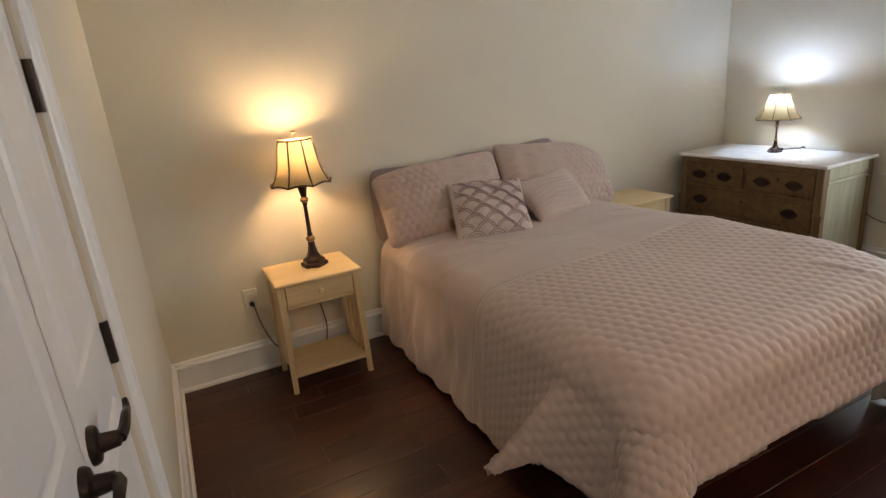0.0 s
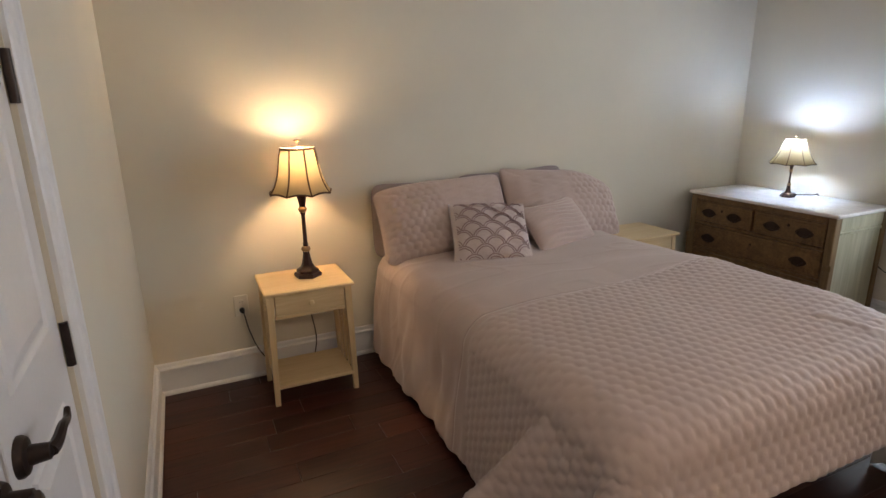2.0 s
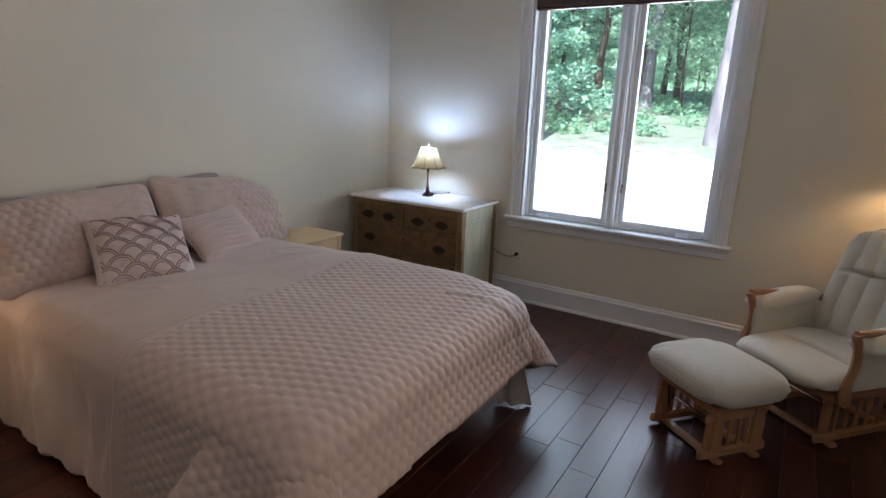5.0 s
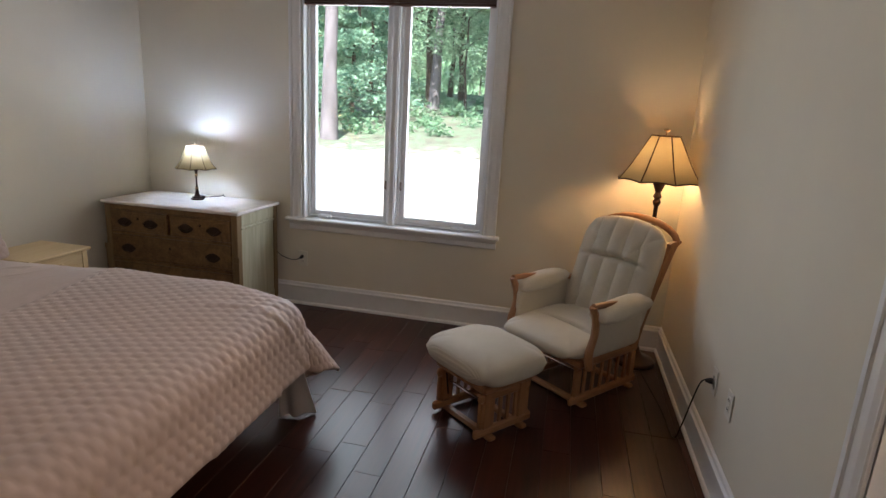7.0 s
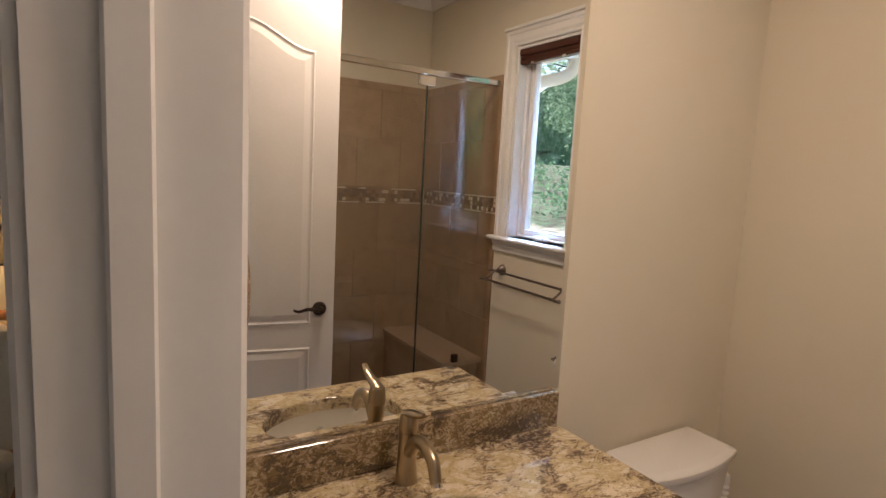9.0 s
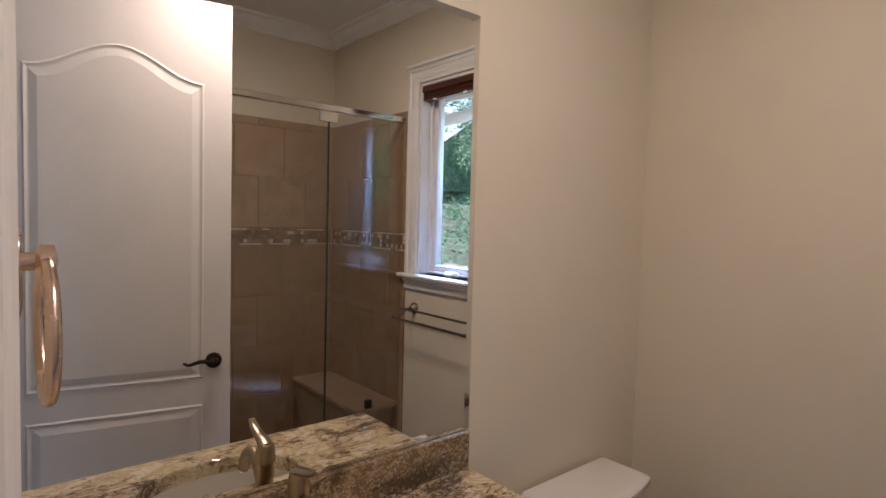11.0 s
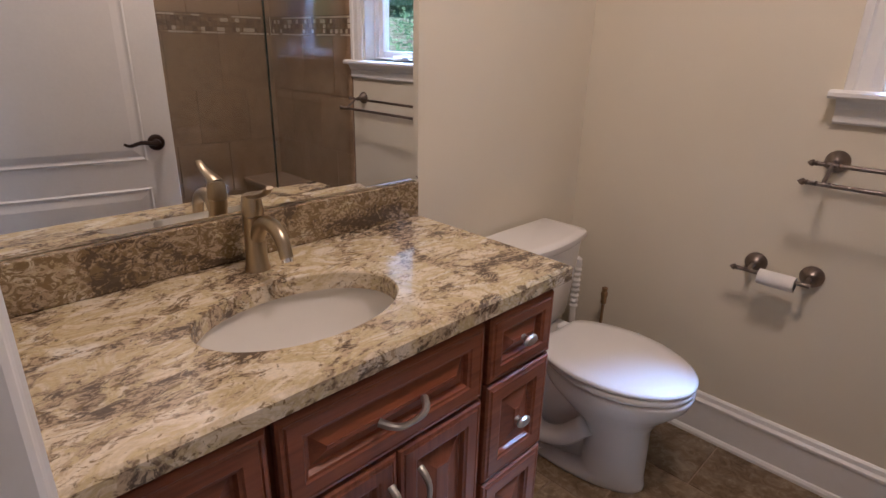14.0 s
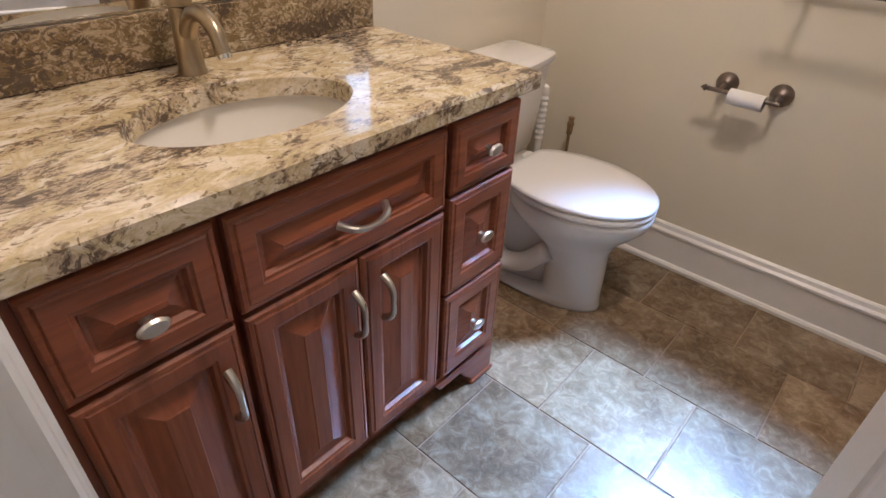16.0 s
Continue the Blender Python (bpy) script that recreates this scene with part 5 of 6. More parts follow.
ott = thing("ottoman", "gliding oak ottoman with rounded cream ribbed cushion", "ottoman", at((2.935, 1.175, 0), 0, 0, 50) @ Matrix.Diagonal((0.92, 0.92, 0.97, 1)))
glider_base(ott, 0.34, 0.40, 0.25, 4)
part("top_frame", boxes(((-0.20, -0.17, 0.246), (0.20, 0.17, 0.280)), chamfer=0.008), OAK, ott)
cushion(ott, "cushion", 0.56, 0.48, 0.155, CREAMF, at((0, 0, 0.352)), 0, 50, None, 3.6, "cream ribbed cushion", 0.0, 5.0)
for sx in (-1, 1):
    for y in (-0.12, 0.12):
        part("leg_post", boxes(((sx * 0.17 - 0.018, y - 0.030, 0.055), (sx * 0.17 + 0.018, y + 0.030, 0.25)), chamfer=0.006), OAKV, ott)

# ---- bathroom: vanity ----
CT, VX, VY0, VY1 = 0.866, 1.815, -0.950, 0.028
vanity = thing("vanity_cabinet", "red-brown cherry vanity cabinet with raised-panel drawers and doors", "cabinet")
part("carcass", boxes(((VX + 0.012, VY0, 0.105), (XM, VY0 + 0.018, CT - 0.041)), ((VX + 0.012, VY1 - 0.018, 0.105), (XM, VY1, CT - 0.041)), ((VX + 0.012, VY0 + 0.018, 0.105), (XM, VY1 - 0.018, 0.125)), ((VX + 0.012, VY0 + 0.018, 0.125), (VX + 0.026, VY1 - 0.018, CT - 0.041))), CHERRYV, vanity)
part("face_frame", boxes(((VX, VY0, 0.105), (VX + 0.012, VY0 + 0.012, CT - 0.041)), ((VX, VY1 - 0.055, 0.105), (VX + 0.012, VY1, CT - 0.041)), ((VX, VY0 + 0.012, CT - 0.062), (VX + 0.012, VY1 - 0.055, CT - 0.041)), ((VX, VY0 + 0.012, 0.105), (VX + 0.012, VY1 - 0.055, 0.118))), CHERRYV, vanity)
part("toe_board", boxes(((VX + 0.05, VY0 + 0.03, 0), (VX + 0.065, VY1, 0.105))), CHERRY, vanity)
foot = plate([(VY0, 0.0), (VY0 + 0.085, 0.0), (VY0 + 0.095, 0.030), (VY0 + 0.120, 0.055), (VY0 + 0.135, 0.080), (VY0 + 0.22, 0.082), (VY0 + 0.235, 0.105), (VY0, 0.105)], VX - 0.012, VX + 0.012, "x", None, 0.003)
box(foot, (VX - 0.018, VY0 - 0.006, 0.0), (VX + 0.014, VY0 + 0.09, 0.016), 0.004)
part("bracket_foot", foot, CHERRY, vanity)
part("side_foot", boxes(((VX + 0.02, VY0, 0.0), (VX + 0.10, VY0 + 0.02, 0.105)), ((XM - 0.10, VY0, 0), (XM - 0.02, VY0 + 0.02, 0.105)), chamfer=0.003), CHERRYV, vanity)


def raised_front(name, y0, y1, z0, z1, upright=True, rim=0.052):
    """A front with a moulded rim, a sunk groove and a raised bevelled field; faces -x."""
    bm = bmesh.new()
    rim = min(rim, (y1 - y0) * 0.26, (z1 - z0) * 0.30)
    rings = []
    for inset, h in ((0, 0.0), (0, 0.012), (0.004, 0.017), (0.010, 0.018), (0.012, 0.016), (0.015, 0.019), (rim - 0.012, 0.019), (rim - 0.009, 0.016), (rim - 0.004, 0.015), (rim, 0.006), (rim + 0.005, 0.005), (rim + 0.042, 0.0165), (rim + 0.044, 0.018)):
        inset = min(inset, (y1 - y0) / 2 - 0.004, (z1 - z0) / 2 - 0.004)
        rings.append([bm.verts.new((VX - h, y, z)) for y, z in ((y0 + inset, z0 + inset), (y1 - inset, z0 + inset), (y1 - inset, z1 - inset), (y0 + inset, z1 - inset))])
    for a, b in zip(rings, rings[1:]):
        for k in range(4):
            bm.faces.new((a[k], a[(k + 1) % 4], b[(k + 1) % 4], b[k]))
    bm.faces.new(rings[-1])
    bmesh.ops.recalc_face_normals(bm, faces=bm.faces)
    return part(name, bm, CHERRYV if upright else CHERRY, vanity)


def bow_pull(parent, y, z, upright):
    pts = []
    for k in range(13):
        t = k / 12 * 2 - 1
        s, o = 0.052 * t, 0.028 * (1 - t ** 4) + 0.003
        pts.append((VX - 0.018 - o, y, z + s) if upright else (VX - 0.018 - o, y + s, z - 0.010 * (1 - t * t)))
    rad = [0.0078 - 0.0030 * (1 - abs(k / 12 * 2 - 1)) for k in range(13)]
    part("pull", tube(pts, rad, 9), NICKEL, parent, "brushed nickel bow pull", True)


def oval_knob(parent, y, z):
    m = at((VX - 0.016, y, z), 0, -90) @ Matrix.Diagonal((0.78, 1.35, 1, 1))
    part("knob", lathe([(0.0075, 0), (0.0055, 0.006), (0.0060, 0.012), (0.014, 0.017), (0.0165, 0.022), (0.013, 0.027), (0.0, 0.029)], 22, m), NICKEL, parent, "oval brushed nickel knob", True)


oval_knob(raised_front("drawer_front", -0.240, -0.012, 0.642, 0.812, False), -0.128, 0.716)
f = raised_front("door_front", -0.240, -0.012, 0.130, 0.632)
bow_pull(f, -0.208, 0.512, True)
f = raised_front("drawer_front", -0.708, -0.254, 0.642, 0.812, False)
bow_pull(f, -0.488, 0.724, False)
f = raised_front("door_front", -0.4795, -0.254, 0.130, 0.632)
bow_pull(f, -0.460, 0.520, True)
f = raised_front("door_front", -0.708, -0.4835, 0.130, 0.632)
bow_pull(f, -0.531, 0.520, True)
for z0, z1 in ((0.660, 0.812), (0.400, 0.652), (0.132, 0.392)):
    oval_knob(raised_front("drawer_front", -0.942, -0.726, z0, z1, False, 0.055), -0.834, (z0 + z1) / 2)

# countertop with the oval cut-out, and its backsplash
SC, SA, SB = (2.010, -0.432), 0.132, 0.198
N = 64
ct = bmesh.new()
x0, x1, y0, y1 = 1.785, XM - 0.001, -0.985, 0.030
rows = []
for k in range(N):
    a = 2 * math.pi * k / N
    c, s = math.cos(a), math.sin(a)
    t = min(((x1 if c > 0 else x0) - SC[0]) / c if abs(c) > 1e-6 else 9, ((y1 if s > 0 else y0) - SC[1]) / s if abs(s) > 1e-6 else 9)
    ox, oy = SC[0] + t * c, SC[1] + t * s
    for cx, cy in ((x0, y0), (x0, y1), (x1, y0), (x1, y1)):
        if math.hypot(ox - cx, oy - cy) < 0.035:
            ox, oy = cx, cy
    ix, iy = SC[0] + SA * c, SC[1] + SB * s
    px = lambda v, lo, hi, q: min(max(v, lo + q), hi - q)
    e = 0.007
    ring = [(ix, iy, CT - 0.040), (ix, iy, CT - 0.004), (ix + 0.003 * c, iy + 0.003 * s, CT), (px(ox, x0, x1 + e, e), px(oy, y0, y1 + e, e), CT), (ox, oy, CT - e), (ox, oy, CT - 0.040 + 0.004), (px(ox, x0, x1 + e, 0.004), px(oy, y0, y1 + e, 0.004), CT - 0.040)]
    rows.append([ct.verts.new(p) for p in ring])
for k in range(N):
    a, b = rows[k], rows[(k + 1) % N]
    for j in range(7):
        i = (j + 1) % 7
        try:
            ct.faces.new((a[j], b[j], b[i], a[i]))
        except ValueError:
            pass
bmesh.ops.remove_doubles(ct, verts=ct.verts, dist=1e-5)
bmesh.ops.recalc_face_normals(ct, faces=ct.faces)
counter = thing("countertop", "polished granite countertop with oval cut-out and same-stone backsplash coloured as shaded", "countertop")
part("slab", ct, GRAN, counter)
part("backsplash", boxes(((XM - 0.022, y0 + 0.006, CT + 0.0005), (XM - 0.001, 0.030, CT + 0.098)), chamfer=0.002), GRAN_SHADED, counter)

sink = thing("undermount_sink", "oval bone porcelain undermount sink", "sink", at((SC[0], SC[1], 0)))
scale_m = Matrix.Diagonal((SA + 0.012, SB + 0.012, 1, 1))
bowl = [(1.0, CT - 0.041), (0.985, CT - 0.055), (0.93, CT - 0.10), (0.80, CT - 0.145), (0.55, CT - 0.172), (0.22, CT - 0.180), (0.13, CT - 0.182), (0.12, CT - 0.196), (0.60, CT - 0.188), (0.86, CT - 0.157), (0.985, CT - 0.11), (1.06, CT - 0.055), (1.08, CT - 0.041)]
sb = lathe(bowl, 48, scale_m, None, 0, False)
part("bowl", sb, SINKP, sink, "", "all")
part("drain", lathe([(0.0, CT - 0.1785), (0.012, CT - 0.178), (0.020, CT - 0.1765), (0.026, CT - 0.178), (0.024, CT - 0.19)], 22), NICKEL, sink, "metal drain ring", True)
part("overflow", lathe([(0.0, 0.002), (0.009, 0.0025), (0.012, 0.001), (0.012, -0.002)], 18, at((-SA * 0.90, 0, CT - 0.095), 0, 70)), NICKEL, sink, "round metal overflow hole", True)

FX, FY = 2.226, -0.455
fau = thing("faucet", "brushed nickel single-lever faucet on the counter", "faucet", at((FX, FY, CT)))
part("body", lathe([(0.027, 0), (0.027, 0.004), (0.024, 0.010), (0.0215, 0.045), (0.0200, 0.115), (0.0205, 0.118)], 26), BRASSY, fau, "", True)
part("cap", lathe([(0.0215, 0.1195), (0.0225, 0.124), (0.0205, 0.150), (0.017, 0.160), (0.0, 0.163)], 26), BRASSY, fau, "", True)
sp = curve([(-0.010, 0, 0.075), (-0.040, 0, 0.108), (-0.075, 0, 0.116), (-0.110, 0, 0.098), (-0.128, 0, 0.060)], 7)
part("spout", tube(sp, [0.0165 - 0.0035 * k / (len(sp) - 1) for k in range(len(sp))], 16), BRASSY, fau, "", True)
part("aerator", tube([(-0.127, 0, 0.062), (-0.1305, 0, 0.053)], 0.0115, 14), CHROME, fau, "", True)
lv = curve([(0.008, 0, 0.156), (-0.015, 0, 0.164), (-0.040, 0, 0.170), (-0.066, 0, 0.180), (-0.082, 0, 0.192)], 6)
lev = tube(lv, [0.0095 - 0.0055 * k / (len(lv) - 1) for k in range(len(lv))], 10)
for v in lev.verts:
    v.co.y *= 1.9
part("lever", lev, BRASSY, fau, "", True)

# ---- mirror ----
MY0, MY1, MZ0, MZ1 = -0.990, 0.030, CT + 0.100, 2.065
mb = bmesh.new()
outer = [(MY0, MZ0), (MY1, MZ0), (MY1, MZ1), (MY0, MZ1)]
bev = 0.020
inner = [(MY0 + bev, MZ0 + bev), (MY1 - bev, MZ0 + bev), (MY1 - bev, MZ1 - bev), (MY0 + bev, MZ1 - bev)]
r0 = [mb.verts.new((XM - 0.001, y, z)) for y, z in outer]
r1 = [mb.verts.new((XM - 0.0042, y, z)) for y, z in outer]
r2 = [mb.verts.new((XM - 0.0058, y, z)) for y, z in inner]
for a, b in ((r0, r1), (r1, r2)):
    for k in range(4):
        mb.faces.new((a[k], a[(k + 1) % 4], b[(k + 1) % 4], b[k]))
mb.faces.new(r2)
mb.faces.new(r0[::-1])
bmesh.ops.recalc_face_normals(mb, faces=mb.faces)
solid("wall_mirror_glass", mb, MIRROR, "large frameless bevelled wall mirror above the backsplash", "mirror")

# ---- towel ring, double towel bar, paper holder ----
ring = thing("towel_ring", "satin nickel towel ring on the wall above the counter", "towel ring", at((1.99, YP, 1.470)))
part("post", lathe([(0.026, 0), (0.026, 0.006), (0.018, 0.012), (0.011, 0.018), (0.010, 0.056), (0.019, 0.060), (0.019, 0.074), (0.0, 0.078)], 20, at((0, 0, 0), 90)), ROSEG, ring, "", True)
part("hoop", tube([(0.078 * math.sin(2 * math.pi * k / 32), -0.066, -0.078 + 0.078 * math.cos(2 * math.pi * k / 32)) for k in range(33)], 0.0075, 10), ROSEG, ring, "", True)


def rosette(parent, x, z, r=0.031):
    part("rosette", lathe([(r, 0), (r, 0.006), (r * 0.9, 0.010), (r * 0.86, 0.014), (r * 0.62, 0.020), (r * 0.42, 0.030), (r * 0.30, 0.032)], 26, at((x, YB, z), -90)), PEWTER, parent, "", True)


def finial(parent, p, sgn):
    part("finial", lathe([(0.0055, 0), (0.0085, 0.003), (0.0055, 0.007), (0.0105, 0.012), (0.0075, 0.019), (0.0, 0.027)], 14, at(p, 0, 90 * sgn)), PEWTER, parent, "", True)


tb = thing("towel_bar", "antique pewter double towel bar under the bathroom window", "towel bar")
TX0, TX1, TZ = 0.945, 1.492, 1.040
for x in (TX0, TX1):
    rosette(tb, x, TZ)
    part("bracket", tube(curve([(x, YB + 0.028, TZ), (x, YB + 0.055, TZ - 0.004), (x, YB + 0.090, TZ - 0.030), (x, YB + 0.118, TZ - 0.046)], 5), 0.0058, 10), PEWTER, tb, "", True)
for y, z in ((YB + 0.055, TZ - 0.004), (YB + 0.118, TZ - 0.048)):
    part("bar", tube([(TX0 - 0.035, y, z), (TX1 + 0.035, y, z)], 0.0062, 12), PEWTER, tb, "", True)
    finial(tb, (TX1 + 0.035, y, z), 1)
    finial(tb, (TX0 - 0.035, y, z), -1)
    for x in (TX0, TX1):
        for o in (-0.016, 0.016):
            part("bead", lathe([(0.006, -0.003), (0.0088, 0), (0.006, 0.003)], 14, at((x + o, y, z), 0, 90)), PEWTER, tb, "", True)

tp = thing("paper_holder", "antique pewter toilet paper holder on the wall", "paper holder")
PX0, PX1, PZ = 1.478, 1.634, 0.694
for x in (PX0, PX1):
    rosette(tp, x, PZ, 0.033)
    part("arm", tube(curve([(x, YB + 0.025, PZ), (x, YB + 0.05, PZ - 0.002), (x, YB + 0.066, PZ - 0.010)], 4), 0.007, 10), PEWTER, tp, "", True)
part("rod", tube([(PX0 - 0.012, YB + 0.066, PZ - 0.010), (PX1 + 0.030, YB + 0.066, PZ - 0.010)], 0.0065, 12), PEWTER, tp, "", True)
finial(tp, (PX1 + 0.030, YB + 0.066, PZ - 0.010), 1)
roll = thing("toilet_roll", "nearly used-up white toilet paper roll on its holder", "toilet roll")
part("paper", lathe([(0.019, -0.050), (0.0235, -0.050), (0.0235, 0.050), (0.019, 0.050), (0.019, -0.050)], 24, at(((PX0 + PX1) / 2 - 0.002, YB + 0.066, PZ - 0.018), 0, 90)), PAPER, roll, "", True)

# ---- toilet, tank against the mirror wall ----
TY = -1.412
toilet = thing("toilet", "white two-piece toilet with elongated bowl, lid down", "toilet")


def egg(cx, length, width, z, n=44, power=2.0, square=0.0, cut=0.5):
    """An elongated outline: round at the front (low x), squarer at the back."""
    pts = []
    for k in range(n):
        a = 2 * math.pi * k / n
        c, s = math.cos(a), math.sin(a)
        e = 2 / (power + square * max(0, c))
        pts.append((cx + min(length / 2 * math.copysign(abs(c) ** e, c), length * (cut + 0.0004 * s)), TY + width / 2 * math.copysign(abs(s) ** e, s), z))
    return pts


def loft(rings, cap=True):
    bm = bmesh.new()
    made = [[bm.verts.new(p) for p in r] for r in rings]
    n = len(made[0])
    for a, b in zip(made, made[1:]):
        for k in range(n):
            bm.faces.new((a[k], a[(k + 1) % n], b[(k + 1) % n], b[k]))
    if cap:
        bm.faces.new(made[0][::-1])
        bm.faces.new(made[-1])
    bmesh.ops.recalc_face_normals(bm, faces=bm.faces)
    return bm


part("pedestal", loft([egg(1.961, 0.52, 0.215, 0.0, square=3), egg(1.961, 0.52, 0.215, 0.012, square=3), egg(1.811, 0.205, 0.185, 0.035), egg(1.811, 0.20, 0.180, 0.15), egg(1.826, 0.225, 0.195, 0.215), egg(1.851, 0.33, 0.265, 0.27), egg(1.856, 0.425, 0.325, 0.315), egg(1.851, 0.465, 0.355, 0.345), egg(1.846, 0.475, 0.362, 0.375), egg(1.846, 0.470, 0.357, 0.388)]), PORC, toilet, "", "all")
part("trapway", loft([egg(2.036, 0.36, 0.13, 0.012, square=2), egg(2.036, 0.35, 0.125, 0.14, square=2), egg(2.056, 0.32, 0.16, 0.24, square=2), egg(2.106, 0.30, 0.24, 0.33, square=3), egg(2.126, 0.31, 0.30, 0.385, square=3)]), PORC, toilet, "", "all")
part("trap_bulge", tube(curve([(1.876, TY + 0.085, 0.20), (1.956, TY + 0.098, 0.12), (2.046, TY + 0.10, 0.10), (2.106, TY + 0.092, 0.17), (2.126, TY + 0.085, 0.27)], 6), 0.035, 14), PORC, toilet, "", "all")
part("floor_bolt_cap", lathe([(0.016, 0.010), (0.015, 0.024), (0.0, 0.032)], 16, at((2.036, TY + 0.085, 0))), PORC, toilet, "", True)
part("seat", loft([egg(1.851, 0.480, 0.368, 0.390, cut=0.44), egg(1.851, 0.486, 0.374, 0.397, cut=0.44), egg(1.851, 0.484, 0.372, 0.407, cut=0.44), egg(1.851, 0.476, 0.364, 0.411, cut=0.44)]), PORC, toilet, "", "all")
part("lid", loft([egg(1.868, 0.516, 0.374, 0.413, cut=0.40), egg(1.868, 0.522, 0.380, 0.417, cut=0.40), egg(1.868, 0.520, 0.378, 0.424, cut=0.40), egg(1.868, 0.505, 0.363, 0.429, cut=0.40), egg(1.870, 0.42, 0.29, 0.4335, cut=0.42), egg(1.872, 0.24, 0.16, 0.436, cut=0.45), egg(1.874, 0.08, 0.05, 0.4365)]), PORC, toilet, "", "all")
for s in (-1, 1):
    part("hinge_cap", boxes(((2.071, TY + s * 0.075 - 0.022, 0.388), (2.111, TY + s * 0.075 + 0.022, 0.418)), chamfer=0.008), PORC, toilet)


def tank_ring(z, d, w, bow):
    pts = []
    for k in range(15):
        t = k / 14 * 2 - 1
        pts.append((XM - 0.018 - d - bow * (1 - t * t), TY + t * w / 2, z))
    return pts + [(XM - 0.018, TY + w / 2, z), (XM - 0.018, TY - w / 2, z)]


part("tank", loft([tank_ring(0.388, 0.125, 0.36, 0.02), tank_ring(0.40, 0.135, 0.375, 0.022), tank_ring(0.55, 0.150, 0.39, 0.026), tank_ring(0.69, 0.160, 0.405, 0.030)]), PORC, toilet, "", True)
part("tank_lid", loft([tank_ring(0.692, 0.166, 0.420, 0.032), tank_ring(0.700, 0.171, 0.430, 0.033), tank_ring(0.718, 0.171, 0.430, 0.033), tank_ring(0.728, 0.163, 0.416, 0.031), tank_ring(0.731, 0.150, 0.40, 0.028)]), PORC, toilet, "", True)
part("flush_lever", tube(curve([(XM - 0.19, TY + 0.155, 0.655), (XM - 0.215, TY + 0.15, 0.655), (XM - 0.222, TY + 0.12, 0.652), (XM - 0.222, TY + 0.085, 0.648)], 4), 0.006, 8), CHROME, toilet, "small chrome flush lever", True)

brush = thing("toilet_brush", "bronze-handled toilet brush standing behind the toilet", "toilet brush", at((2.10, -1.765, 0)))
part("holder", lathe([(0.050, 0), (0.052, 0.01), (0.044, 0.10), (0.046, 0.17), (0.040, 0.175), (0.0, 0.176)], 22), BRONZE, brush, "", True)
part("handle", lathe([(0.006, 0.17), (0.006, 0.40), (0.011, 0.405), (0.011, 0.43), (0.014, 0.445), (0.009, 0.455), (0.012, 0.468), (0.0, 0.474)], 14), GOLDB, brush, "brass-tipped handle", True)
plunger = thing("plunger", "white plunger with ribbed handle standing beside the tank", "plunger", at((2.215, -1.745, 0)))
part("cup", lathe([(0.062, 0), (0.064, 0.015), (0.052, 0.06), (0.030, 0.10), (0.016, 0.125)], 24), PORC, plunger, "", True)
part("handle", lathe([(0.013, 0.12), (0.013, 0.34)] + [(0.013 + 0.005 * (k % 2), 0.35 + 0.011 * k) for k in range(18)] + [(0.014, 0.56), (0.0, 0.57)], 16), PORC, plunger, "", True)

# ---- shower ----
SX = 0.822
solid("shower_curb", boxes(((SX - 0.055, YB, 0), (SX + 0.045, -0.68, 0.11)), chamfer=0.004), BTILE, "low tiled shower curb", "curb", kind="structure")
bench = thing("shower_bench", "tiled shower bench with pale stone top", "bench")
part("bench_top", boxes(((0.012, YB + 0.012, 0.450), (SX - 0.006, -1.545, 0.480)), chamfer=0.004), BTILE, bench, "pale stone slab")
part("bench_front", boxes(((0.012, YB + 0.012, 0.0), (SX - 0.056, -1.560, 0.450))), STILE, bench)
sg = thing("shower_enclosure", "frameless glass shower enclosure with chrome header bar", "shower enclosure")
p1 = part("fixed_panel", boxes(((SX - 0.005, YB + 0.015, 0.115), (SX + 0.005, -1.355, 2.07))), SHGLASS, sg, "clear fixed glass panel")
p2 = part("glass_door", boxes(((SX - 0.005, -1.349, 0.125), (SX + 0.005, -0.71, 2.065))), SHGLASS, sg, "clear glass shower door")
part("glass_edge", boxes(((SX - 0.006, -1.3545, 0.12), (SX + 0.006, -1.3495, 2.066))), GEDGE, sg, "dark green polished glass edge")
part("header_bar", boxes(((SX - 0.014, YB + 0.013, 2.07), (SX + 0.014, -0.682, 2.102)), chamfer=0.004), CHROME, sg, "chrome header bar")
part("pivot_clamp", boxes(((SX - 0.012, -1.40, 2.015), (SX + 0.012, -1.30, 2.068)), chamfer=0.004), CHROME, sg, "chrome pivot clamp")
part("wall_clamp", boxes(((SX - 0.012, -1.64, 0.481), (SX + 0.012, -1.60, 0.53)), chamfer=0.004), BRONZE, sg, "dark glass clamp")

# ---- bathroom ceiling light, assumed at mid-room out of view ----
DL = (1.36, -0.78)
cl = thing("ceiling_light", "round frosted glass ceiling light, lit, assumed out of view", "ceiling light", at((DL[0], DL[1], 0)))
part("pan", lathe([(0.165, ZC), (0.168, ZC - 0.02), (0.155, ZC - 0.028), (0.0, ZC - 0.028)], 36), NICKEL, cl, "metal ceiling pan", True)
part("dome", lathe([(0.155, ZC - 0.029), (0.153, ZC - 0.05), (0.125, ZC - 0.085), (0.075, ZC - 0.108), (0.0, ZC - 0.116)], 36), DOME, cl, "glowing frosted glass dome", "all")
# disk lamp added below the dome for its downward light
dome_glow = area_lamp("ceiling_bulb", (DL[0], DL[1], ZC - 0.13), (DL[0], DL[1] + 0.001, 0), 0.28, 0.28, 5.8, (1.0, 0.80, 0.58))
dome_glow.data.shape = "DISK"

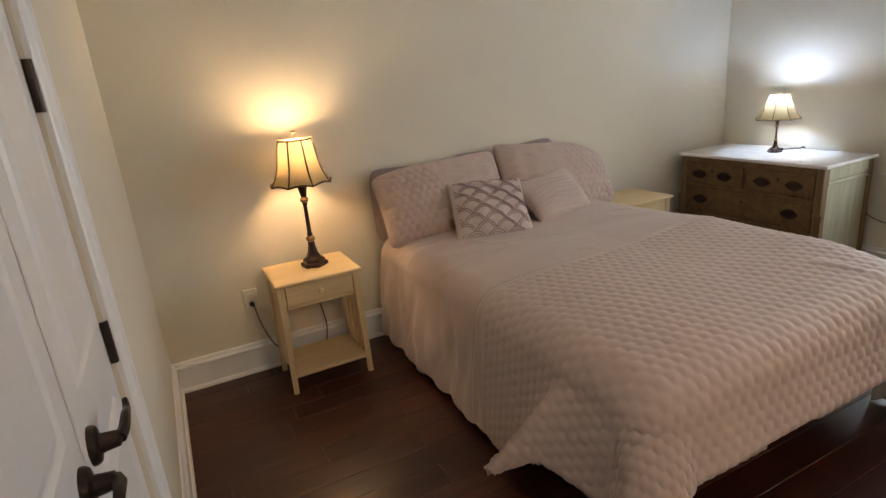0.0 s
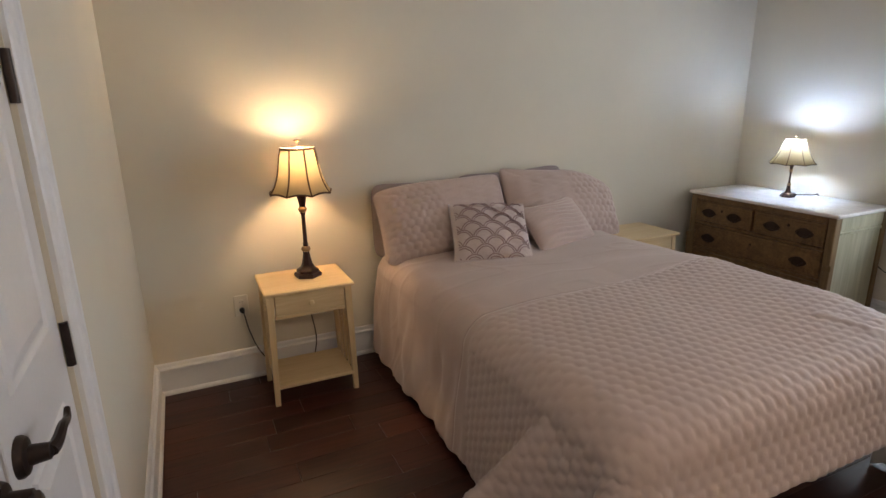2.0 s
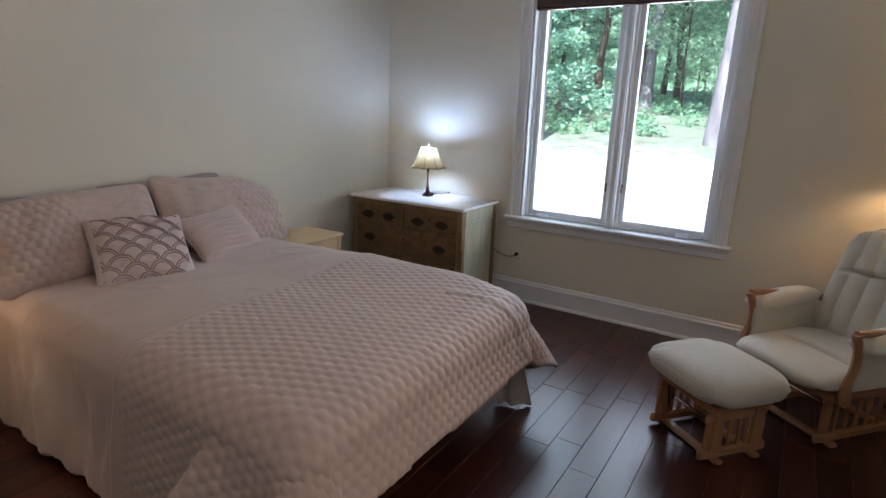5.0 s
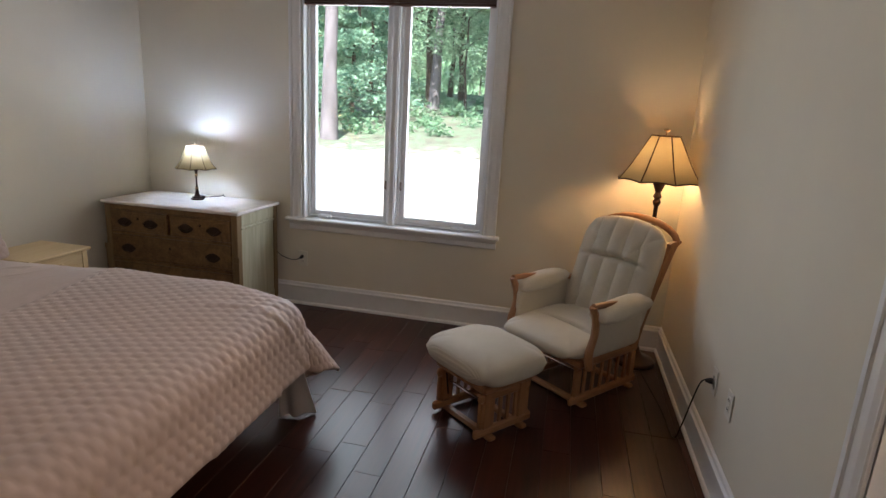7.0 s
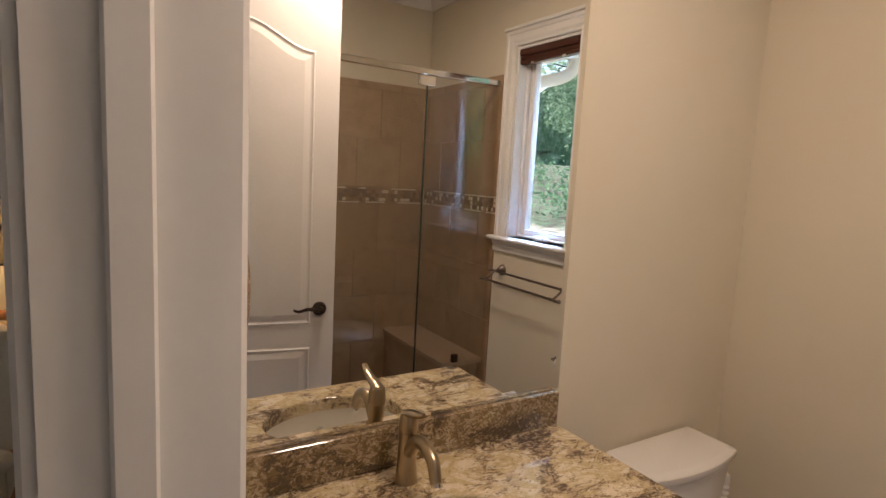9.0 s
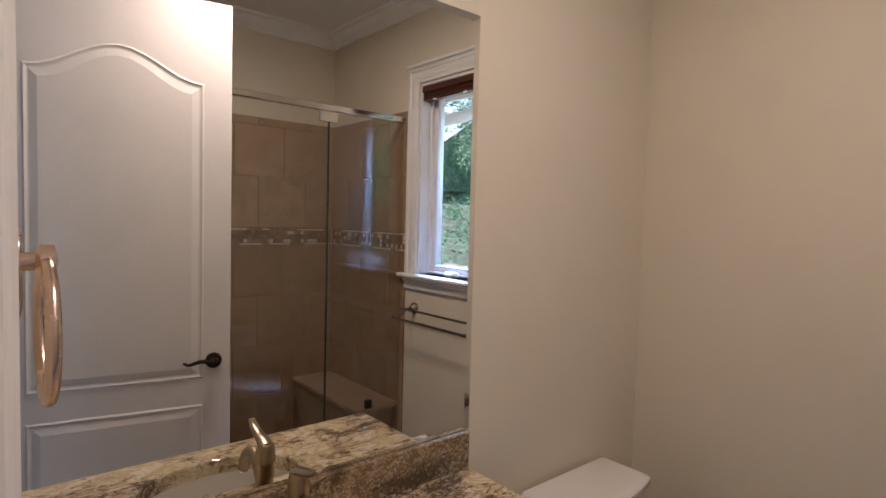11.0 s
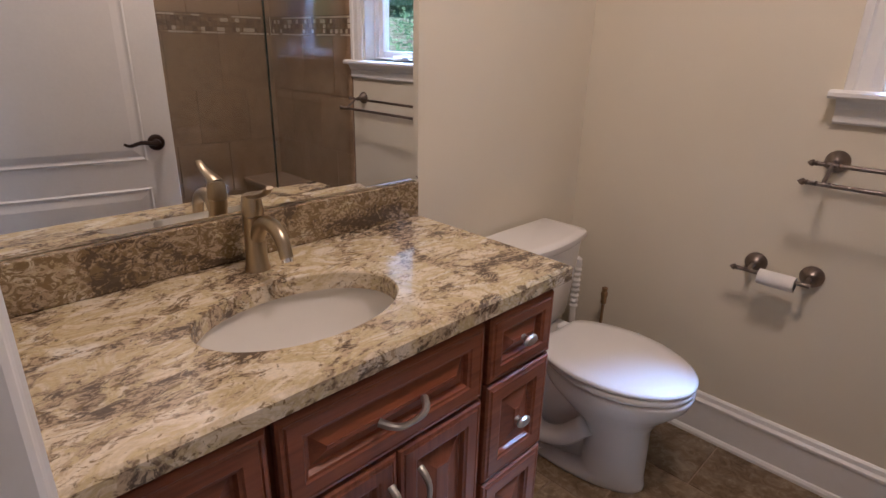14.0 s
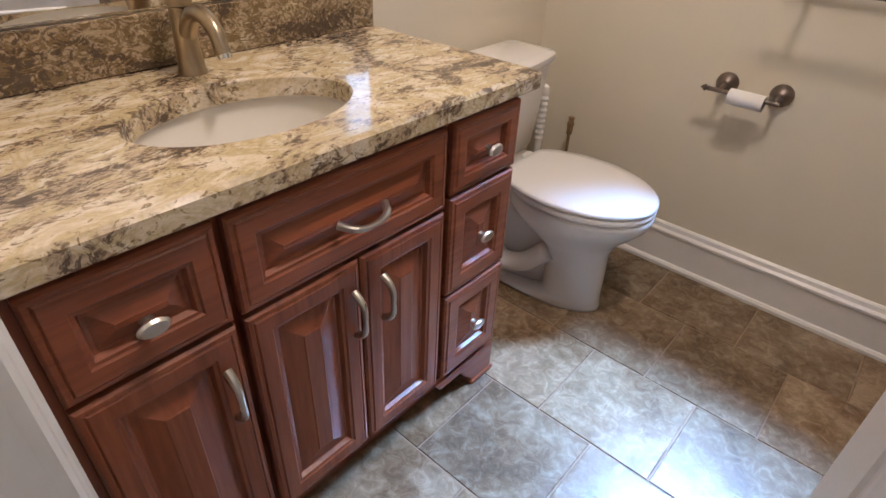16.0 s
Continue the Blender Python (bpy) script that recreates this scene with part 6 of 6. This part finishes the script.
# ---- outside ----
GZ = -0.35
gm, gnt, gb = nodes_of("sunlit_dry_ground", 0.95, 0, 0.1)
gv = coords(gnt)
gc = ramp(gnt, noise_tex(gnt, gv, 0.35, 6, 0.65), [(0.38, (0.56, 0.52, 0.47)), (0.54, (0.50, 0.46, 0.40)), (0.68, (0.24, 0.30, 0.17))])
gc = mix(gnt, 0.4, gc, ramp(gnt, noise_tex(gnt, gv, 6, 6, 0.7), [(0.35, (0.30, 0.26, 0.21)), (0.65, (0.68, 0.64, 0.58))]))
away = gnt.nodes.new("ShaderNodeVectorMath")
away.operation = "DISTANCE"
away.inputs[1].default_value = (2, 1, 0)
gnt.links.new(gv, away.inputs[0])
far = gnt.nodes.new("ShaderNodeMapRange")
far.inputs["From Min"].default_value, far.inputs["From Max"].default_value = 6.5, 16.5
gnt.links.new(away.outputs["Value"], far.inputs["Value"])
patch = sway(gnt, far.outputs["Result"], noise_tex(gnt, gv, 1.3, 7, 0.72, 0.8), 1.5)
# leaf litter taking over with distance; its dark tones also hold the woods' shade
litter = ramp(gnt, noise_tex(gnt, gv, 3.2, 8, 0.78), [(0.36, (0.055, 0.075, 0.055)), (0.47, (0.17, 0.155, 0.13)), (0.56, (0.12, 0.22, 0.13)), (0.68, (0.36, 0.32, 0.30))])
gc = mix(gnt, ramp(gnt, patch, [(0.40, (0.0,) * 3), (0.60, (1.0,) * 3)]), gc, litter)
gnt.links.new(gc, gb.inputs["Base Color"])
bump(gnt, gb, noise_tex(gnt, gv, 20, 5), 0.6, 0.03)
gx, gy = np.meshgrid(np.concatenate([np.linspace(-300, -20, 8), np.linspace(-15, 45, 61), np.linspace(60, 300, 8)]), np.concatenate([np.linspace(-300, -45, 8), np.linspace(-40, 40, 81), np.linspace(50, 300, 8)]))
rr = np.hypot(gx - 2, gy - 1)
gz = GZ + np.clip(rr - 4.5, 0, 24) * 0.118 * (1 + 0.06 * np.sin(gx * 0.5) * np.cos(gy * 0.4))
ground = tagged(put("ground", grid_mesh(np.stack([gx, gy, gz], -1)), gm, None, "all"), "sunlit dry ground rising to the woods, leaf litter and woodland shade in its colour", "ground", kind="structure")


def ground_z(x, y):
    r = math.hypot(x - 2, y - 1)
    return GZ + min(max(r - 4.5, 0), 24) * 0.118 * (1 + 0.06 * math.sin(x * 0.5) * math.cos(y * 0.4)) - 0.06


def leaves(centres, radii, count, size, rng, squash=0.75, droop=0.0):
    """Many small bent leaf clumps scattered in soft balls round the centres."""
    k = rng.integers(0, len(centres), count)
    way = rng.normal(size=(count, 3))
    way /= np.linalg.norm(way, axis=1, keepdims=True)
    r = radii[k] * rng.random(count) ** 0.45
    c = centres[k] + way * r[:, None] * np.array([1, 1, squash])
    a = rng.normal(size=(count, 3))
    a[:, 2] = a[:, 2] * 0.5 - droop
    a /= np.linalg.norm(a, axis=1, keepdims=True)
    b = np.cross(a, rng.normal(size=(count, 3)))
    b /= np.linalg.norm(b, axis=1, keepdims=True)
    n = np.cross(a, b)
    s = size * (0.6 + 0.8 * rng.random(count))[:, None]
    pts = np.stack([c - a * s, c + b * s * 0.45 + n * s * 0.15, c + a * s, c - b * s * 0.45 + n * s * 0.15], 1).reshape(-1, 3)
    idx = np.arange(count * 4).reshape(-1, 4)
    me = bpy.data.meshes.new("leaves")
    me.from_pydata(pts.tolist(), [], idx.tolist())
    return me


def tree(name, label, height, trunk_r, bark, crown_mat, seed, crown_low, spread, count, leaf, conifer=False):
    rng = np.random.default_rng(seed)
    t = thing(name, label, "tree", at((0, 0, -200)))
    lean = rng.normal(size=2) * 0.25
    spine = [(lean[0] * k / 8 + rng.normal() * 0.05, lean[1] * k / 8 + rng.normal() * 0.05, height * k / 8) for k in range(9)]
    trunk = tube(spine, [trunk_r * (1.25 if k == 0 else 1 - 0.85 * k / 8) for k in range(9)], 12)
    centres, radii = [], []
    for k in range(26 if conifer else 20):
        f = crown_low + (1 - crown_low) * (k + rng.random()) / (26 if conifer else 20)
        p = Vector(spine[min(8, int(f * 8))])
        p.z = height * f
        a = rng.random() * 6.28
        ln = spread * ((1.05 - f) / (1.05 - crown_low) if conifer else (0.55 + 0.6 * math.sin(math.pi * min(1, f)))) * (0.6 + 0.6 * rng.random())
        q = p + Vector((math.cos(a) * ln, math.sin(a) * ln, ln * (-0.1 if conifer else 0.35)))
        tube([p, p.lerp(q, 0.5) + Vector((0, 0, 0.1)), q], [trunk_r * 0.22, trunk_r * 0.13, 0.012], 6, trunk)
        for g in (0.55, 1.0):
            c = p.lerp(q, g)
            centres.append(c)
            radii.append(ln * 0.38 + 0.15)
    part("trunk", trunk, bark, t, "", True)
    part("crown", leaves(np.array(centres), np.array(radii), count, leaf, rng, 0.45 if conifer else 0.7, 0.2), crown_mat, t)
    return t


pine = tree("pine_tree", "tall straight pine with pale scaly trunk", 15, 0.20, BARK, NEEDLE, 3, 0.45, 2.6, 5200, 0.11)
oak = tree("oak_tree", "broadleaf tree with dark trunk and loose green crown", 11, 0.15, BARKD, LEAF, 5, 0.22, 3.0, 6500, 0.10)
young = tree("young_tree", "slim young tree with airy light green crown", 6.5, 0.055, BARKD, LEAF, 7, 0.15, 1.7, 4200, 0.075)
cedar = tree("cedar_tree", "bushy cedar with pale drooping sprays to the ground", 6.0, 0.09, BARKD, NEEDLE, 9, 0.05, 2.0, 6500, 0.085, True)


def plant(src, x, y, turn, size=1.0):
    return copy_thing(src, at((x, y, ground_z(x, y)), 0, 0, turn) @ Matrix.Diagonal((size, size, size, 1)))


wood_rng = random.Random(4)
# the trees that stand out at the edge of the clearing
for src, x, y, s in ((pine, 14.1, 7.0, 1.0), (pine, 21.9, 6.2, 0.95), (cedar, 17.8, 7.9, 1.0), (oak, 22.5, 8.2, 1.1), (pine, 15.35, 2.9, 1.05), (pine, 16.2, 2.35, 1.0), (young, 21.5, 4.9, 1.0), (oak, 25.0, 3.6, 1.1), (young, 20.0, 2.9, 1.0), (cedar, 16.6, 9.1, 1.1), (oak, 24.0, 6.9, 1.1)):
    plant(src, x, y, wood_rng.random() * 360, s)
for k in range(54):
    a = radians(-38 + 76 * (k + wood_rng.random()) / 62)
    d = 22 + 24 * wood_rng.random()
    plant(wood_rng.choice((oak, oak, pine, young, young, cedar)), 2 + d * math.cos(a), 1.5 + d * math.sin(a), wood_rng.random() * 360, 0.8 + 0.5 * wood_rng.random())
for k in range(34):
    a = radians(-135 + 95 * (k + wood_rng.random()) / 34)
    d = 9.5 + 15 * wood_rng.random() ** 1.2
    plant(wood_rng.choice((oak, young, young, cedar, oak)), 1.3 + d * math.cos(a), -2 + d * math.sin(a), wood_rng.random() * 360, 0.8 + 0.5 * wood_rng.random())
for src in (pine, oak, young, cedar):
    for o in (*src.children_recursive, src):
        bpy.data.objects.remove(o)

# low shrubs along the wood's edge
rng = np.random.default_rng(21)
sa = rng.uniform(-0.75, 0.75, 420)
sd = rng.uniform(14.5, 30, 420)
sc = np.stack([2 + sd * np.cos(sa), 1.5 + sd * np.sin(sa), np.zeros(420)], -1)
keep = rng.random(420) < np.where((sc[:, 1] < 2.6) | ((sc[:, 1] < 6.2) & (sd < 21)), 0.95, 0.45)
sc = sc[keep]
for p in sc:
    p[2] = ground_z(p[0], p[1]) + 0.22
under = put("undergrowth", leaves(sc, rng.uniform(0.35, 0.85, len(sc)), 34000, 0.075, rng, 0.5), SHRUB)
tagged(under, "low leafy undergrowth at the edge of the woods", "undergrowth", kind="stuff")
sa2 = rng.uniform(math.radians(-140), math.radians(-35), 160)
sd2 = rng.uniform(7.5, 20, 160)
sc2 = np.stack([1.3 + sd2 * np.cos(sa2), -2 + sd2 * np.sin(sa2), np.zeros(160)], -1)
for p in sc2:
    p[2] = ground_z(p[0], p[1]) + 0.4
under2 = put("undergrowth", leaves(sc2, rng.uniform(0.5, 1.1, len(sc2)), 14000, 0.08, rng, 0.7), SHRUB)
tagged(under2, "leafy undergrowth outside the bathroom window", "undergrowth", kind="stuff")

# distance: a plain wall of woodland far behind the trees
bmx, bnt, bb = nodes_of("far_woodland", 1.0, 0, 0.0)
fv = coords(bnt, (1, 1, 0.6))
fc = ramp(bnt, noise_tex(bnt, fv, 2.2, 8, 0.8), [(0.36, (0.05, 0.10, 0.06)), (0.5, (0.13, 0.25, 0.13)), (0.66, (0.36, 0.48, 0.36))])
bnt.links.new(fc, bb.inputs["Base Color"])
ba, bz = np.meshgrid(np.linspace(math.radians(-150), math.radians(60), 60), np.linspace(-1, 12, 8))
bd = tagged(put("backdrop", grid_mesh(np.stack([2 + 56 * np.cos(ba), 1 + 56 * np.sin(ba), bz + np.where(bz > 5, 2 * np.sin(ba * 37) + 1.3 * np.sin(ba * 91), 0)], -1)), bmx, None, "all"), "dense distant woodland", "woodland", kind="structure")

# porch roof edge and downpipe outside the bathroom window
porch = thing("porch_eave", "white boarded porch soffit with gutter and bent downpipe", "eave", kind="structure")
for k in range(5):
    part("soffit_board", boxes(((-0.5, YB - 0.17 - 0.10 * (k + 1) + 0.004, 2.42), (3.2, YB - 0.17 - 0.10 * k, 2.44))), SOFFIT, porch)
part("fascia", boxes(((-0.5, YB - 0.70, 2.36), (3.2, YB - 0.675, 2.56)), chamfer=0.004), SOFFIT, porch)
part("gutter", run([(0, 0), (0.09, 0), (0.11, 0.05), (0.10, 0.11), (0.12, 0.12), (0.0, 0.12)], (-0.5, YB - 0.701, 2.40), (3.2, YB - 0.701, 2.40), (0, -1, 0), (0, 0, 1)), SOFFIT, porch)
part("downpipe", tube(curve([(0.60, YB - 0.75, 2.40), (0.60, YB - 0.75, 2.30), (0.55, YB - 0.68, 2.24), (0.44, YB - 0.58, 2.20), (0.40, YB - 0.55, 2.08), (0.40, YB - 0.55, 0.2), (0.40, YB - 0.55, GZ)], 6), 0.042, 12), SOFFIT, porch, "white bent downpipe", True)
part("porch_post", boxes(((0.22, YB - 0.62, GZ - 0.05), (0.34, YB - 0.50, 2.42)), chamfer=0.01), SOFFIT, porch, "square white porch post")
# unseen flat slab over the house, added to keep the sun out
part("roof", boxes(((-0.9, YB - 0.68, 2.87), (4.6, YH + 0.9, 2.95))), SOFFIT, porch)

# ---- floors and tiles, piece by piece ----
def slab_mesh(name, lx, ly, lz, ch, material):
    bm = bmesh.new()
    a = [(0, 0), (lx, 0), (lx, ly), (0, ly)]
    b = [(ch, ch), (lx - ch, ch), (lx - ch, ly - ch), (ch, ly - ch)]
    rings = [[bm.verts.new((x, y, z)) for x, y in o] for o, z in ((a, 0), (a, lz - ch), (b, lz))]
    for p, q in zip(rings, rings[1:]):
        for k in range(4):
            bm.faces.new((p[k], p[(k + 1) % 4], q[(k + 1) % 4], q[k]))
    bm.faces.new(rings[-1])
    me = bpy.data.meshes.new(name)
    bm.to_mesh(me)
    bm.free()
    me.materials.append(material)
    return me


piece_rng = random.Random(12)
floor = solid("floor", boxes(((XL - 0.8, YP + 0.06, -0.20), (XW, YH, -0.014))), SUBFL, "dark red-brown hand-scraped hardwood plank floor", "floor", kind="structure")
PW = 0.127
planks = {}
y = YP + 0.062
while y < YH - 0.005:
    wd = min(PW, YH - y)
    x = XL - piece_rng.random() * 0.9
    while x < XW - 0.01:
        ln = piece_rng.choice((0.38, 0.55, 0.72, 0.9, 1.1))
        x0, x1 = max(x, XL), min(x + ln, XW)
        if x1 - x0 > 0.03:
            key = (round(x1 - x0, 3), round(wd, 3))
            if key not in planks:
                planks[key] = slab_mesh("plank", key[0] - 0.0012, key[1] - 0.0012, 0.014, 0.0013, PLANK)
            p = new("plank", planks[key])
            p.parent = floor
            p.location = (x0, y, -0.0142 + piece_rng.random() * 0.0006)
            p.rotation_euler = (piece_rng.uniform(-0.0012, 0.0012), 0, 0)
        x += ln
    y += wd

bath_floor = solid("floor_bathroom", boxes(((0.0, YB, -0.20), (XM, YP + 0.06, -0.002))), GROUT, "mottled brown slate-look tile floor in running bond", "floor", kind="structure")
TP = 0.315
tiles = {}
y = -1.55 - TP
while y < YP + 0.06:
    off = 1.612 if round((y + 1.235) / TP) % 2 == 0 else 1.452
    x = off - 6 * TP
    ya, yb = max(y, YB), min(y + TP, YP + 0.058)
    while x < XM:
        xa, xb = max(x, 0.0), min(x + TP, XM)
        if xb - xa > 0.02 and yb - ya > 0.02:
            key = (round(xb - xa, 3), round(yb - ya, 3))
            if key not in tiles:
                tiles[key] = slab_mesh("floor_tile", key[0] - 0.005, key[1] - 0.005, 0.006, 0.0016, FTILE)
            p = new("floor_tile", tiles[key])
            p.parent = bath_floor
            p.location = (xa + 0.0025, ya + 0.0025, -0.0055 + piece_rng.random() * 0.0006)
        x += TP
    y += TP
solid("threshold_strip", boxes(((DX0 + 0.016, YP + 0.03, -0.002), (DX1 - 0.016, YP + 0.095, 0.006)), chamfer=0.003), PLANK, "dark wooden threshold strip between bedroom and bathroom", "threshold", kind="structure")

# shower wall tiles with a mosaic band, in the plane of each wall
def tiled_wall(name, label, m, length, top):
    w = thing(name, label, "tiled wall", m, kind="structure")
    part("grout_bed", boxes(((0, -0.004, 0), (length, 0, top))), GROUT, w)
    rows_z = [(0.0, 0.40), (0.40, 0.715), (0.715, 1.03), (1.03, 1.345), (1.455, 1.77), (1.77, 2.085), (2.085, top)]
    cache = {}
    for n, (a, b) in enumerate(rows_z):
        x = -0.15 * (n % 2)
        while x < length:
            xa, xb = max(0, x), min(length, x + 0.315)
            if xb - xa > 0.012 and b - a > 0.012:
                key = (round(xb - xa, 3), round(b - a, 3))
                if key not in cache:
                    cache[key] = slab_mesh("tile", key[0] - 0.0022, key[1] - 0.0022, 0.007, 0.0008, STILE)
                t = new("tile", cache[key])
                t.parent = w
                t.matrix_basis = at((xa + 0.002, -0.004, a + 0.002), 90)
            x += 0.315
    small = {c: slab_mesh("mosaic_tile", 0.0215, 0.0215, 0.006, 0.001, mt) for c, mt in (("a", MOS_A), ("b", MOS_B), ("c", STILE))}
    bar = {c: slab_mesh("mosaic_tile", 0.045, 0.010, 0.006, 0.001, mt) for c, mt in (("a", MOS_A), ("b", STILE))}
    x = 0.002
    while x + 0.046 < length:
        for z in (1.349, 1.441):
            t = new("mosaic_tile", bar[piece_rng.choice("aab")])
            t.parent = w
            t.matrix_basis = at((x, -0.004, z), 90)
        for i in range(2):
            for j in range(3):
                if j == 1 and i == 0 or j != 1:
                    t = new("mosaic_tile", small[piece_rng.choice("abbccc")])
                    t.parent = w
                    t.matrix_basis = at((x + 0.0235 * i, -0.004, 1.3625 + 0.0262 * j), 90)
        x += 0.047
    return w


tiled_wall("shower_tile_window_wall", "tan stone-look shower tiles with a mosaic band", at((SX + 0.03, YB, 0), 0, 0, 180), SX + 0.03, 2.135)
tiled_wall("shower_tile_back_wall", "tan stone-look shower tiles with a mosaic band", at((0.0, -0.68, 0), 0, 0, -90) @ Matrix.Diagonal((1, -1, 1, 1)), -0.68 - YB - 0.012, 2.135)
